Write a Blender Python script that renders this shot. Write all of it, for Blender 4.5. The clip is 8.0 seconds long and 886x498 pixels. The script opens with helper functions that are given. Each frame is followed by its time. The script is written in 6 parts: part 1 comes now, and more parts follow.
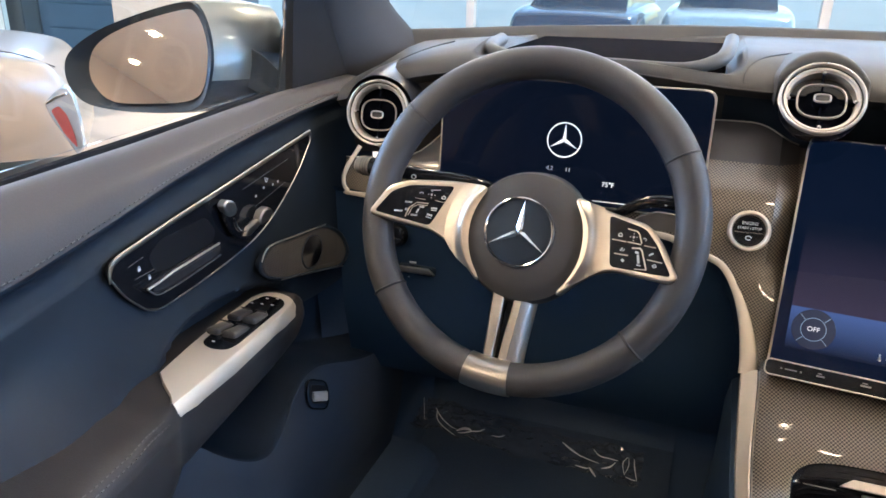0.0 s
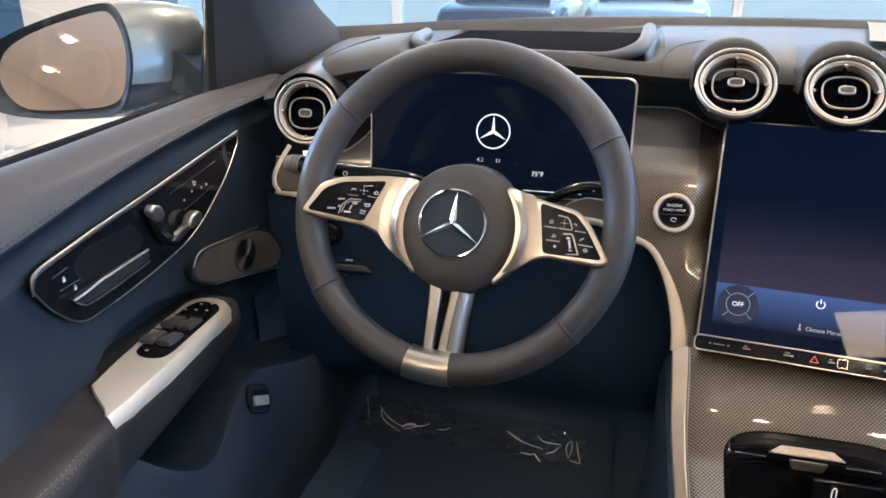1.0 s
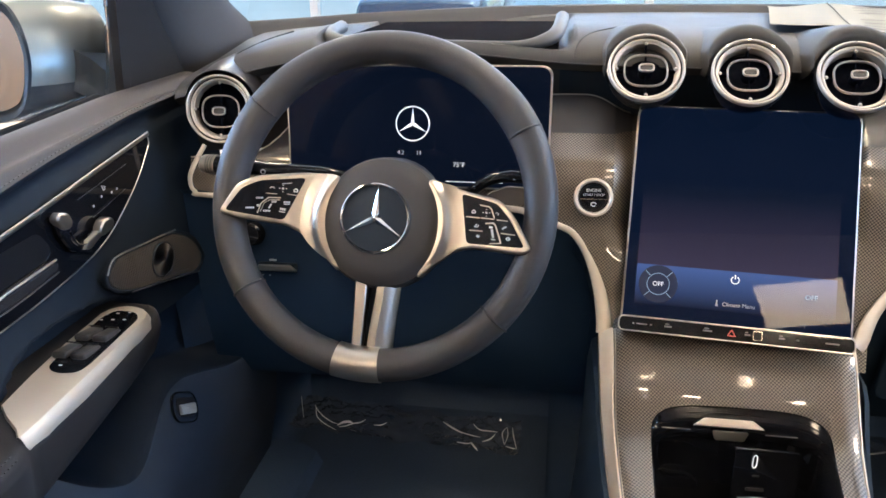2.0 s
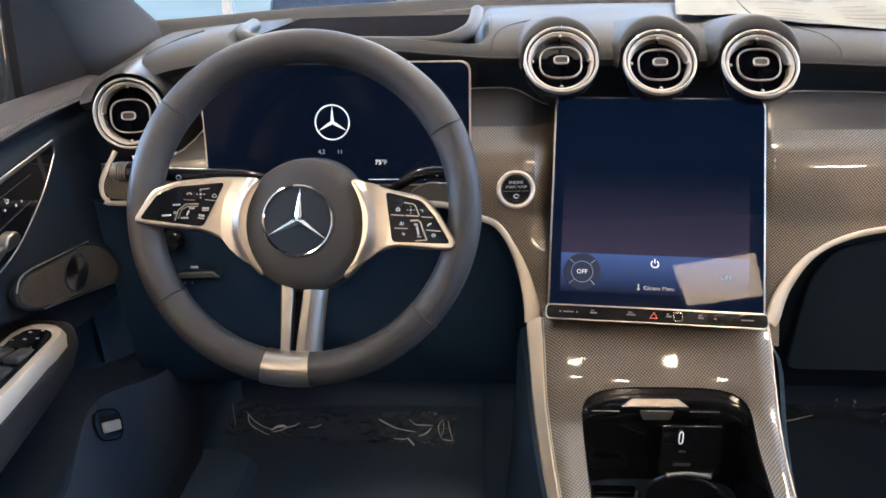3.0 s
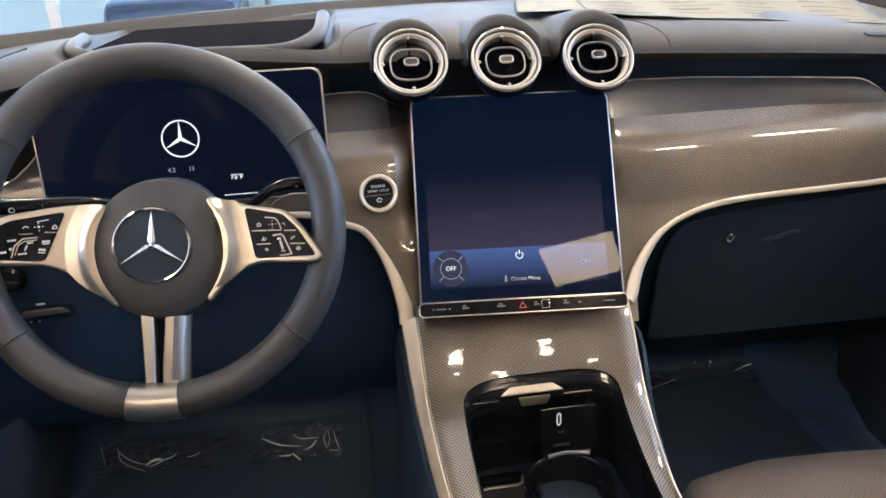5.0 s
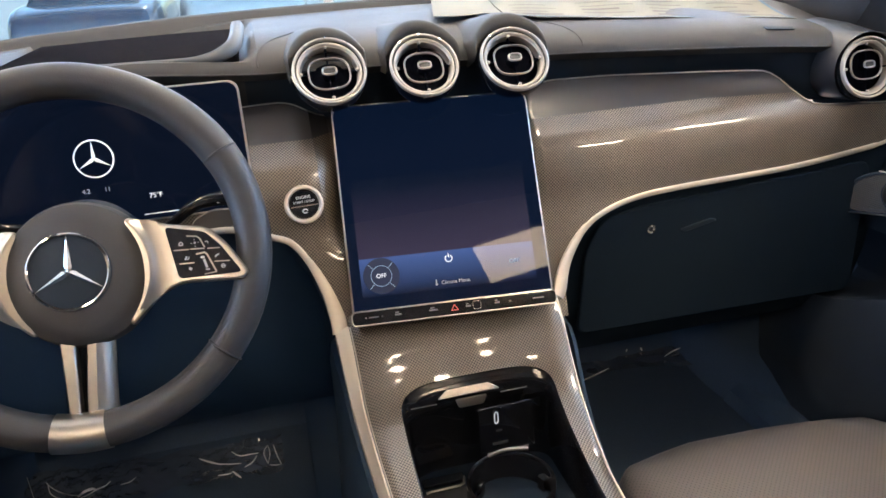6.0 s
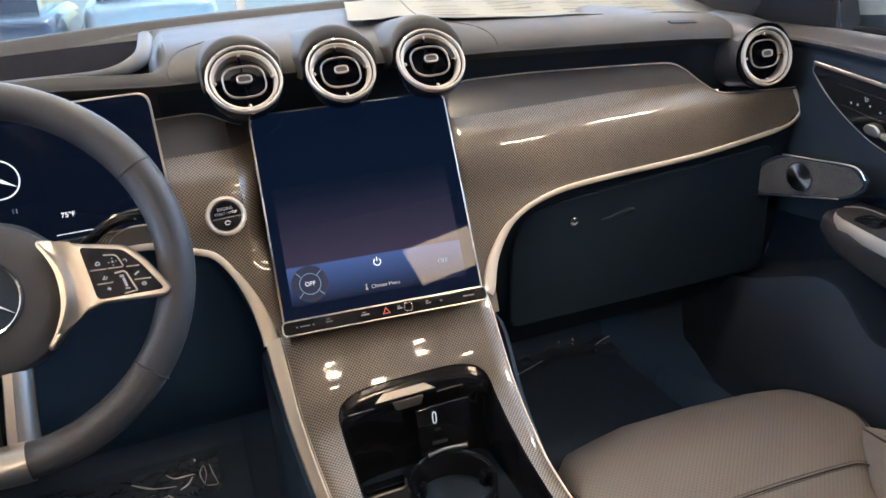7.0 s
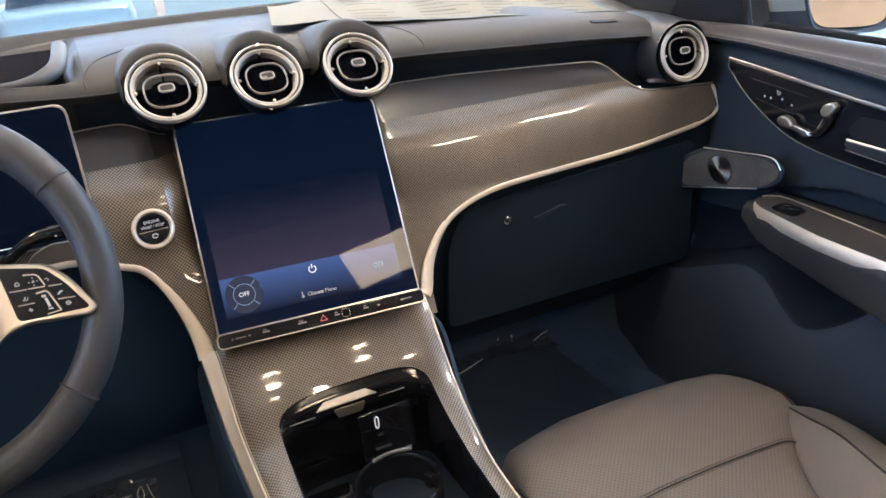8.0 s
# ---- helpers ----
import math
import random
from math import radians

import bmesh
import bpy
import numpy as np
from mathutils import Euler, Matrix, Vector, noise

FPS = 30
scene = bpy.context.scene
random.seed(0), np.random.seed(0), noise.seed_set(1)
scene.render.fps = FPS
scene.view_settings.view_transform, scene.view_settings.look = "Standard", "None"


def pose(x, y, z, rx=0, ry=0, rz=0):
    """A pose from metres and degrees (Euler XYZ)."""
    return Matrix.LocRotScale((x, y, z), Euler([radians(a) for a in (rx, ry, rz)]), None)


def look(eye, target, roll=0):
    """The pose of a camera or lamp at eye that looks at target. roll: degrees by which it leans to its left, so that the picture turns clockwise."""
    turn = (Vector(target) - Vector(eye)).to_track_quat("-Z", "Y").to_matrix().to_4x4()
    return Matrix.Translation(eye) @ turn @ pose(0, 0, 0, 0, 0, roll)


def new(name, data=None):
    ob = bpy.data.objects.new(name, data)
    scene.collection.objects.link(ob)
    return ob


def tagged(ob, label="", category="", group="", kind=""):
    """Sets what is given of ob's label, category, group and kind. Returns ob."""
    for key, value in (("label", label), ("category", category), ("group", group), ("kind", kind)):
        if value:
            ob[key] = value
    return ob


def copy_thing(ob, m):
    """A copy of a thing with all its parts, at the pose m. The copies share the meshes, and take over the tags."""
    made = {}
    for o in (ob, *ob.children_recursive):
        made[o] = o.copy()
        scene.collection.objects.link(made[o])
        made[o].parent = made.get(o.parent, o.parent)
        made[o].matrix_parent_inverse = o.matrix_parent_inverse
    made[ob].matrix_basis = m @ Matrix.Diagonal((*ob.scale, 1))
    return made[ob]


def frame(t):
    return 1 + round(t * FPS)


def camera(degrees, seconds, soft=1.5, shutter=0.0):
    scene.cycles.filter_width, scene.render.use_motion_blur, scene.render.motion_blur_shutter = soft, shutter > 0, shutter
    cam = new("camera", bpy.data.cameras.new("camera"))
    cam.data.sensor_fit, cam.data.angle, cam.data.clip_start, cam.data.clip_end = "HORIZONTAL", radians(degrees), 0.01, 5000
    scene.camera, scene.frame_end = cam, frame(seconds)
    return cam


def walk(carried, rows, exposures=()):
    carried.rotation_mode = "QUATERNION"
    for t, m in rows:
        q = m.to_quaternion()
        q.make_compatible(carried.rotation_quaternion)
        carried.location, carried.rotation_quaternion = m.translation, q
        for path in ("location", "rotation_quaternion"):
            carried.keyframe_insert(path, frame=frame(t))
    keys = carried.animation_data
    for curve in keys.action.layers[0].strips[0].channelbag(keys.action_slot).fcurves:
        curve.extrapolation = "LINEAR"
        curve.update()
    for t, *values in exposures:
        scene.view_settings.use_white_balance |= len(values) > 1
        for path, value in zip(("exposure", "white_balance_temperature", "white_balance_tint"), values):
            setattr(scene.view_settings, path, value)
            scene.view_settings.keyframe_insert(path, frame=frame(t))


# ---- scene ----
cam = camera(61.8, 8.0, soft=1.6)
PATH = [
    (0, (-0.221, -0.717, 0.896), (-0.852, 1.045, 0.191), 1.3),
    (0.5, (-0.218, -0.719, 0.893), (-0.776, 1.069, 0.191), 0.7),
    (1, (-0.217, -0.721, 0.893), (-0.687, 1.09, 0.185), 0.3),
    (1.5, (-0.213, -0.718, 0.891), (-0.595, 1.11, 0.175), -0.1),
    (3, (-0.208, -0.712, 0.896), (-0.304, 1.141, 0.149), -1.1),
    (3.5, (-0.207, -0.71, 0.897), (-0.213, 1.143, 0.144), -1.4),
    (4, (-0.205, -0.709, 0.899), (-0.125, 1.14, 0.142), -1.7),
    (4.5, (-0.205, -0.707, 0.899), (-0.04, 1.136, 0.142), -2.0),
    (6, (-0.196, -0.71, 0.908), (0.224, 1.089, 0.141), -3.6),
    (6.5, (-0.194, -0.712, 0.906), (0.317, 1.063, 0.14), -4.3),
    (7, (-0.194, -0.713, 0.907), (0.406, 1.032, 0.135), -4.8),
    (7.5, (-0.193, -0.713, 0.909), (0.489, 0.998, 0.128), -5.1),
    (8, (-0.192, -0.714, 0.909), (0.564, 0.965, 0.126), -5.2),
]
walk(cam, [(t, look(eye, target, roll)) for t, eye, target, roll in PATH])

# ---- world and light ----
world = bpy.data.worlds.new("world")
scene.world = world
world.use_nodes = True
wn = world.node_tree.nodes
sky = wn.new("ShaderNodeTexSky")
sky.sky_type, sky.sun_disc = "NISHITA", False
sky.sun_elevation, sky.sun_rotation = radians(48), radians(20)
world.node_tree.links.new(sky.outputs[0], wn["Background"].inputs[0])
wn["Background"].inputs[1].default_value = 0.11
sun = new("sun", bpy.data.lights.new("sun", "SUN"))
sun.data.energy, sun.data.angle, sun.data.color = 2.0, radians(0.5), (1.0, 0.95, 0.88)
sun.matrix_basis = look((0, 0, 0), (-0.23, -0.63, -0.74))
scene.view_settings.exposure = 1.41
CEILING_GLOW = 28.0
DAY = (0.38, 0.60, 1.0)


def day_lamp(eye, target, width, height, watts):
    """Sky light that enters through a window's opening."""
    ob = new("window_daylight", bpy.data.lights.new("window_daylight", "AREA"))
    ob.data.shape, ob.data.size, ob.data.size_y, ob.data.energy, ob.data.color = "RECTANGLE", width, height, watts, DAY
    ob.matrix_basis = look(eye, target)
    return ob


day_lamp((-1.0, 5.9, 2.4), (-1.0, 0, 1.8), 13.0, 2.0, 265)
day_lamp((-8.1, 0.6, 2.4), (0, 0.0, 1.2), 5.0, 2.0, 430)
day_lamp((6.2, 1.0, 2.4), (0, 0.0, 1.2), 8.0, 2.0, 400)


# ---- materials ----
def material(name, colour, rough=0.5, metal=0.0, coat=0.0, grain=0.0, size=900.0, stain=0.12, bump=0.0, emit=None, power=0.0, coat_rough=0.03, spec=0.5):
    """Principled surface with fine grain, broad variation and relief."""
    m = bpy.data.materials.new(name)
    m.use_nodes = True
    n, l = m.node_tree.nodes, m.node_tree.links
    b = n["Principled BSDF"]
    b.inputs["Roughness"].default_value, b.inputs["Metallic"].default_value = rough, metal
    b.inputs["Coat Weight"].default_value, b.inputs["Coat Roughness"].default_value = coat, coat_rough
    b.inputs["Specular IOR Level"].default_value = spec
    b.inputs["Base Color"].default_value = (*colour, 1)
    if emit:
        b.inputs["Emission Color"].default_value, b.inputs["Emission Strength"].default_value = (*emit, 1), power
    if stain or grain or bump:
        tc = n.new("ShaderNodeTexCoord")
        fine, broad = n.new("ShaderNodeTexNoise"), n.new("ShaderNodeTexNoise")
        fine.inputs["Scale"].default_value, fine.inputs["Detail"].default_value = size, 3
        broad.inputs["Scale"].default_value, broad.inputs["Detail"].default_value = 9.0, 4
        l.new(tc.outputs["Object"], fine.inputs["Vector"]), l.new(tc.outputs["Object"], broad.inputs["Vector"])
        add = n.new("ShaderNodeMath")
        add.operation = "MULTIPLY_ADD"
        l.new(fine.outputs["Fac"], add.inputs[0])
        add.inputs[1].default_value, add.inputs[2].default_value = grain, 1 - grain / 2 - stain / 2
        add2 = n.new("ShaderNodeMath")
        add2.operation = "MULTIPLY_ADD"
        l.new(broad.outputs["Fac"], add2.inputs[0])
        add2.inputs[1].default_value = stain
        l.new(add.outputs[0], add2.inputs[2])
        mul = n.new("ShaderNodeVectorMath")
        mul.operation = "SCALE"
        mul.inputs[0].default_value = colour
        l.new(add2.outputs[0], mul.inputs["Scale"])
        l.new(mul.outputs[0], b.inputs["Base Color"])
        rr = n.new("ShaderNodeMath")
        rr.operation = "MULTIPLY_ADD"
        l.new(broad.outputs["Fac"], rr.inputs[0])
        rr.inputs[1].default_value, rr.inputs[2].default_value = rough * 0.3, rough * 0.85
        l.new(rr.outputs[0], b.inputs["Roughness"])
        if bump:
            bp = n.new("ShaderNodeBump")
            bp.inputs["Strength"].default_value, bp.inputs["Distance"].default_value = bump, 0.0006
            l.new(fine.outputs["Fac"], bp.inputs["Height"])
            l.new(bp.outputs[0], b.inputs["Normal"])
    return m


def weave(name, dark, light, pitch, coat=1.0, rough=0.35, metal=0.5):
    """Woven metal-and-carbon veneer under lacquer, laid out by the surface's own metres."""
    m = material(name, dark, rough, metal, coat, stain=0)
    n, l = m.node_tree.nodes, m.node_tree.links
    b = n["Principled BSDF"]
    uv = n.new("ShaderNodeUVMap")
    mp = n.new("ShaderNodeMapping")
    mp.inputs["Rotation"].default_value, mp.inputs["Scale"].default_value = (0, 0, radians(4)), (1 / pitch, 1 / pitch, 1)
    ch = n.new("ShaderNodeTexChecker")
    ch.inputs["Scale"].default_value = 1.0
    ch.inputs["Color1"].default_value, ch.inputs["Color2"].default_value = (*dark, 1), (*light, 1)
    l.new(uv.outputs[0], mp.inputs[0]), l.new(mp.outputs[0], ch.inputs["Vector"])
    tc, br = n.new("ShaderNodeTexCoord"), n.new("ShaderNodeTexNoise")
    br.inputs["Scale"].default_value = 14.0
    l.new(tc.outputs["Object"], br.inputs["Vector"])
    k = n.new("ShaderNodeMath")
    k.operation = "MULTIPLY_ADD"
    l.new(br.outputs["Fac"], k.inputs[0])
    k.inputs[1].default_value, k.inputs[2].default_value = 0.4, 0.8
    b.inputs["Coat IOR"].default_value = 1.75
    sc = n.new("ShaderNodeVectorMath")
    sc.operation = "SCALE"
    l.new(ch.outputs["Color"], sc.inputs[0]), l.new(k.outputs[0], sc.inputs["Scale"])
    l.new(sc.outputs[0], b.inputs["Base Color"])
    return m


def glass(name, tint=(1, 1, 1), rough=0.0):
    m = bpy.data.materials.new(name)
    m.use_nodes = True
    b = m.node_tree.nodes["Principled BSDF"]
    b.inputs["Base Color"].default_value = (*tint, 1)
    b.inputs["Specular IOR Level"].default_value = 0.15
    b.inputs["Transmission Weight"].default_value, b.inputs["Roughness"].default_value, b.inputs["IOR"].default_value = 1, rough, 1.45
    return m


LEATHER = material("black leather", (0.037, 0.033, 0.032), 0.55, grain=0.35, size=700, bump=0.35, spec=0.28)
DASH = material("black dashboard skin", (0.030, 0.029, 0.028), 0.58, grain=0.3, size=900, bump=0.3, spec=0.33)
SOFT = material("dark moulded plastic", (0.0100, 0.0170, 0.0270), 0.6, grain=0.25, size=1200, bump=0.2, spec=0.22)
GLOSS = material("piano black lacquer", (0.005, 0.0055, 0.007), 0.07, coat=0.12, stain=0.05, spec=0.35)
SATIN = material("satin silver metal", (0.53, 0.485, 0.425), 0.30, metal=1.0, grain=0.06, size=1500)
PLATE = material("matt silver trim", (0.62, 0.555, 0.465), 0.5, metal=0.7, grain=0.06, size=1500)
CHROME = material("polished chrome", (0.8, 0.78, 0.75), 0.1, metal=1.0, stain=0.04)
RING = material("brushed silver ring", (0.46, 0.42, 0.37), 0.62, metal=1.0, grain=0.08, size=1600)
WEAVE = weave("woven metal veneer", (0.032, 0.028, 0.0235), (0.172, 0.148, 0.118), 0.0021)
CARPET = material("blue-black carpet", (0.029, 0.054, 0.090), 0.95, grain=0.6, size=500, bump=0.8)
RUBBER = material("black rubber", (0.015, 0.015, 0.016), 0.7, grain=0.2)
THREAD = material("grey thread", (0.065, 0.062, 0.06), 0.8, stain=0)
WHITE = material("white print", (0.75, 0.75, 0.75), 0.5, stain=0, emit=(0.9, 0.95, 1.0), power=0.18)
KEY = material("grey soft-touch key", (0.038, 0.037, 0.037), 0.32)
DIMPRINT = material("dim grey print", (0.16, 0.16, 0.16), 0.5, stain=0)
PAINTMARK = material("grey print", (0.46, 0.46, 0.46), 0.5, stain=0)


# ---- mesh helpers ----
def thing(name, at=None, label="", category="", group="", kind=""):
    ob = new(name)
    ob.empty_display_size = 0.02
    if at is not None:
        ob.matrix_basis = at if isinstance(at, Matrix) else Matrix.Translation(at)
    return tagged(ob, label, category, group, kind)


def whole(ob):
    return whole(ob.parent) @ ob.matrix_basis if ob.parent else ob.matrix_basis.copy()


def part(name, bm, mat, parent=None, label="", smooth=True, local=False, sharp=28):
    """One mesh object under a thing or a part; the bmesh is in world metres unless local."""
    if parent is not None and not local:
        bm.transform(whole(parent).inverted())
    bmesh.ops.recalc_face_normals(bm, faces=bm.faces)
    for f in bm.faces:
        f.smooth = smooth and len(f.verts) < 7
    if smooth:
        lim = radians(sharp)
        for e in bm.edges:
            if len(e.link_faces) == 2 and e.calc_face_angle(0) > lim:
                e.smooth = False
    me = bpy.data.meshes.new(name)
    bm.to_mesh(me)
    bm.free()
    for m in mat if isinstance(mat, (list, tuple)) else [mat]:
        me.materials.append(m)
    ob = new(name, me)
    ob.parent = parent
    return tagged(ob, label)


def joined(*bms):
    out = bms[0]
    for b in bms[1:]:
        me = bpy.data.meshes.new("tmp")
        b.to_mesh(me)
        b.free()
        out.from_mesh(me)
        bpy.data.meshes.remove(me)
    return out


def box(cx, cy, cz, sx, sy, sz, r=0.0, seg=2, turn=None):
    bm = bmesh.new()
    bmesh.ops.create_cube(bm, size=1)
    bmesh.ops.scale(bm, vec=(sx, sy, sz), verts=bm.verts)
    if r:
        bmesh.ops.bevel(bm, geom=list(bm.edges), offset=r, segments=seg, affect="EDGES", profile=0.5)
    if turn is not None:
        bm.transform(turn)
    bmesh.ops.translate(bm, vec=(cx, cy, cz), verts=bm.verts)
    return bm


def loft(rows, closed=False, thick=0.0, ends=False, uvmap=None):
    """A skin over rows of points, with metres along the skin as its UV, or uvmap(point)."""
    bm = bmesh.new()
    uv = bm.loops.layers.uv.new("UVMap")
    grid = [[bm.verts.new(p) for p in r] for r in rows]
    nr, nc = len(rows), len(rows[0])
    arc = [[0.0] for _ in rows]
    for i, r in enumerate(rows):
        for k in range(1, nc + (1 if closed else 0)):
            arc[i].append(arc[i][-1] + (Vector(r[k % nc]) - Vector(r[k - 1])).length)
    mid = nc // 2
    run = [0.0]
    for i in range(1, nr):
        run.append(run[-1] + (Vector(rows[i][mid]) - Vector(rows[i - 1][mid])).length)
    for i in range(nr - 1):
        for k in range(nc if closed else nc - 1):
            k2 = (k + 1) % nc
            q = [grid[i][k], grid[i][k2], grid[i + 1][k2], grid[i + 1][k]]
            if len(set(q)) < 4:
                continue
            try:
                f = bm.faces.new(q)
            except ValueError:
                continue
            for lp, (a, b) in zip(f.loops, ((i, k), (i, k + 1), (i + 1, k + 1), (i + 1, k))):
                lp[uv].uv = uvmap(lp.vert.co) if uvmap else (run[a], arc[a][b])
    if ends:
        for g in (grid[0], grid[-1]):
            bm.faces.new(g)
    if thick:
        bmesh.ops.recalc_face_normals(bm, faces=bm.faces)
        bmesh.ops.solidify(bm, geom=list(bm.faces), thickness=thick)
    return bm


def spline(pts, n=8, closed=False):
    """Catmull-Rom points through pts."""
    P = [Vector(p) for p in pts]
    out = []
    m = len(P)
    for i in range(m if closed else m - 1):
        if closed:
            a, b, c, d = P[i - 1], P[i], P[(i + 1) % m], P[(i + 2) % m]
        else:
            a, b, c, d = P[max(i - 1, 0)], P[i], P[i + 1], P[min(i + 2, m - 1)]
        for k in range(n):
            t = k / n
            out.append(0.5 * (2 * b + (c - a) * t + (2 * a - 5 * b + 4 * c - d) * t * t + (3 * b - a - 3 * c + d) * t ** 3))
    if not closed:
        out.append(P[-1])
    return out


def rounded(pts, r, n=5):
    """A polygon of Vectors with its corners cut to arcs of about r (a number or one for each corner)."""
    P = [Vector(p) for p in pts]
    out = []
    for i, p in enumerate(P):
        rr = r[i] if isinstance(r, (list, tuple)) else r
        a, b = P[i - 1] - p, P[(i + 1) % len(P)] - p
        k = min(rr, a.length * 0.48, b.length * 0.48)
        s, e = p + a.normalized() * k, p + b.normalized() * k
        for j in range(n + 1):
            t = j / n
            out.append(s * (1 - t) ** 2 + p * 2 * t * (1 - t) + e * t * t)
    return out


def sweep(path, rad, closed=False, sides=8, up=(0, 0, 1), flat=1.0):
    """A tube along path; flat squeezes it along up; rad a number or one for each point."""
    P = [Vector(p) for p in path]
    n = len(P)
    rows = []
    for i, p in enumerate(P):
        a = P[i - 1] if closed or i else P[0]
        b = P[(i + 1) % n] if closed or i < n - 1 else P[-1]
        t = (b - a).normalized()
        s = t.cross(Vector(up))
        s = s.normalized() if s.length > 1e-4 else t.orthogonal().normalized()
        u = s.cross(t)
        r = rad[i] if isinstance(rad, (list, tuple)) else rad
        rows.append([p + s * r * math.cos(2 * math.pi * k / sides) + u * r * flat * math.sin(2 * math.pi * k / sides) for k in range(sides)])
    if closed:
        rows.append(rows[0])
    bm = loft(rows, closed=True, ends=not closed)
    if closed:
        bmesh.ops.remove_doubles(bm, verts=bm.verts, dist=1e-6)
    return bm


def slab(outline, depth, bevel=0.0, seg=2):
    """A plate: outline of 3D points, thickened by the vector depth, its front edge bevelled."""
    bm = bmesh.new()
    f = bm.faces.new([bm.verts.new(p) for p in outline])
    d = Vector(depth)
    ex = bmesh.ops.extrude_face_region(bm, geom=[f])
    top = [v for v in ex["geom"] if isinstance(v, bmesh.types.BMVert)]
    bmesh.ops.translate(bm, vec=d, verts=top)
    if bevel:
        ts = set(top)
        edges = [e for e in bm.edges if e.verts[0] in ts and e.verts[1] in ts]
        bmesh.ops.bevel(bm, geom=edges, offset=bevel, segments=seg, affect="EDGES", profile=0.5)
    return bm


def lathe(profile, n=48):
    """Turned about local z: profile of (radius, height)."""
    rows = [[Vector((r * math.cos(2 * math.pi * k / n), r * math.sin(2 * math.pi * k / n), z)) for k in range(n)] for r, z in profile]
    return loft(rows, closed=True)


def lettering(text, size, m, mat, parent, name="lettering", depth=0.0003):
    cu = bpy.data.curves.new("text", "FONT")
    cu.body, cu.size, cu.extrude, cu.align_x, cu.align_y = text, size, depth, "CENTER", "CENTER"
    tmp = bpy.data.objects.new("text", cu)
    me = bpy.data.meshes.new_from_object(tmp)
    bpy.data.objects.remove(tmp)
    bm = bmesh.new()
    bm.from_mesh(me)
    bm.transform(m)
    bpy.data.meshes.remove(me)
    return part(name, bm, mat, parent, smooth=False)


def lerp(x, xs, ys):
    return float(np.interp(x, xs, ys))


def smooth_lerp(x, xs, ys):
    return sum(lerp(x + d * 0.012, xs, ys) for d in (-2, -1, 0, 1, 2)) / 5


CX = 0.002          # middle of the cabin

# ---- the showroom ----
WALL = material("warm beige wall", (0.52, 0.385, 0.27), 0.8)
TILE = material("pale floor tile", (0.33, 0.235, 0.165), 0.35, grain=0.08, size=40)
CEIL = material("ceiling board", (0.7, 0.66, 0.6), 0.9, grain=0.08, size=30)
FRAME = material("aluminium window frame", (0.55, 0.53, 0.5), 0.4, metal=0.6)
PANE = glass("window glass", (0.66, 0.88, 1.0))
LAMP = material("ceiling lamp", (0.9, 0.85, 0.75), 0.5, stain=0, emit=(1.0, 0.78, 0.56), power=CEILING_GLOW)
SPOTLAMP = material("spotlight lens", (0.9, 0.85, 0.75), 0.5, stain=0, emit=(1.0, 0.80, 0.58), power=48.0)
GROUND = material("forecourt concrete", (0.42, 0.43, 0.43), 0.9, grain=0.3, size=20, stain=0.5)
ZG = -0.42
X0, X1, Y0, Y1, ZC = -8.2, 6.3, -9.0, 6.0, 3.6
ground = tagged(part("ground", box(0, 0, ZG - 0.25, 800, 800, 0.2), GROUND), "pale concrete forecourt outside the showroom", "ground", kind="structure")
floor = tagged(part("showroom_floor", box((X0 + X1) / 2, (Y0 + Y1) / 2, ZG - 0.06, X1 - X0, Y1 - Y0, 0.12), TILE), "pale polished showroom floor tiles", "floor", kind="structure")
ceiling = tagged(part("ceiling", box((X0 + X1) / 2, (Y0 + Y1) / 2, ZC + 0.1, X1 - X0 + 0.4, Y1 - Y0 + 0.4, 0.2), CEIL), "off-white showroom ceiling", "ceiling", kind="structure")
tagged(part("wall_south", box((X0 + X1) / 2, Y0 - 0.1, 1.6, X1 - X0, 0.2, 4.05), WALL), "warm beige painted showroom wall", "wall", kind="structure")
tagged(part("wall_east", box(X1 + 0.1, Y0 + 3.0, 1.6, 0.2, 6.0, 4.05), WALL), "warm beige painted showroom wall", "wall", kind="structure")
tagged(part("wall_west", box(X0 - 0.1, Y0 + 3.5, 1.6, 0.2, 7.0, 4.05), WALL), "warm beige painted showroom wall", "wall", kind="structure")


def glazing(name, a, b, bays):
    """A storey-high window wall from a to b."""
    a, b = Vector((*a, 0)), Vector((*b, 0))
    run = b - a
    turn = Matrix.Rotation(math.atan2(run.y, run.x), 4, "Z")
    ob = thing(name, a + Vector((0, 0, ZG)), "full-height showroom window in aluminium frames", "window", kind="structure")
    h = ZC - ZG
    for k in range(bays + 1):
        p = a + run * k / bays
        part("mullion", box(p.x, p.y, ZG + h / 2, 0.07, 0.14, h, turn=turn), FRAME, ob, smooth=False)
    for z in (0.05, 2.5, h - 0.05):
        p = a + run / 2
        part("transom", box(p.x, p.y, ZG + z, run.length, 0.1, 0.08, turn=turn), FRAME, ob, smooth=False)
    for k in range(bays):
        p = a + run * (k + 0.5) / bays
        g = part("pane", box(p.x, p.y, ZG + h / 2, run.length / bays - 0.08, 0.012, h - 0.2, turn=turn), PANE, ob, smooth=False)
        g.visible_shadow = False
    return ob


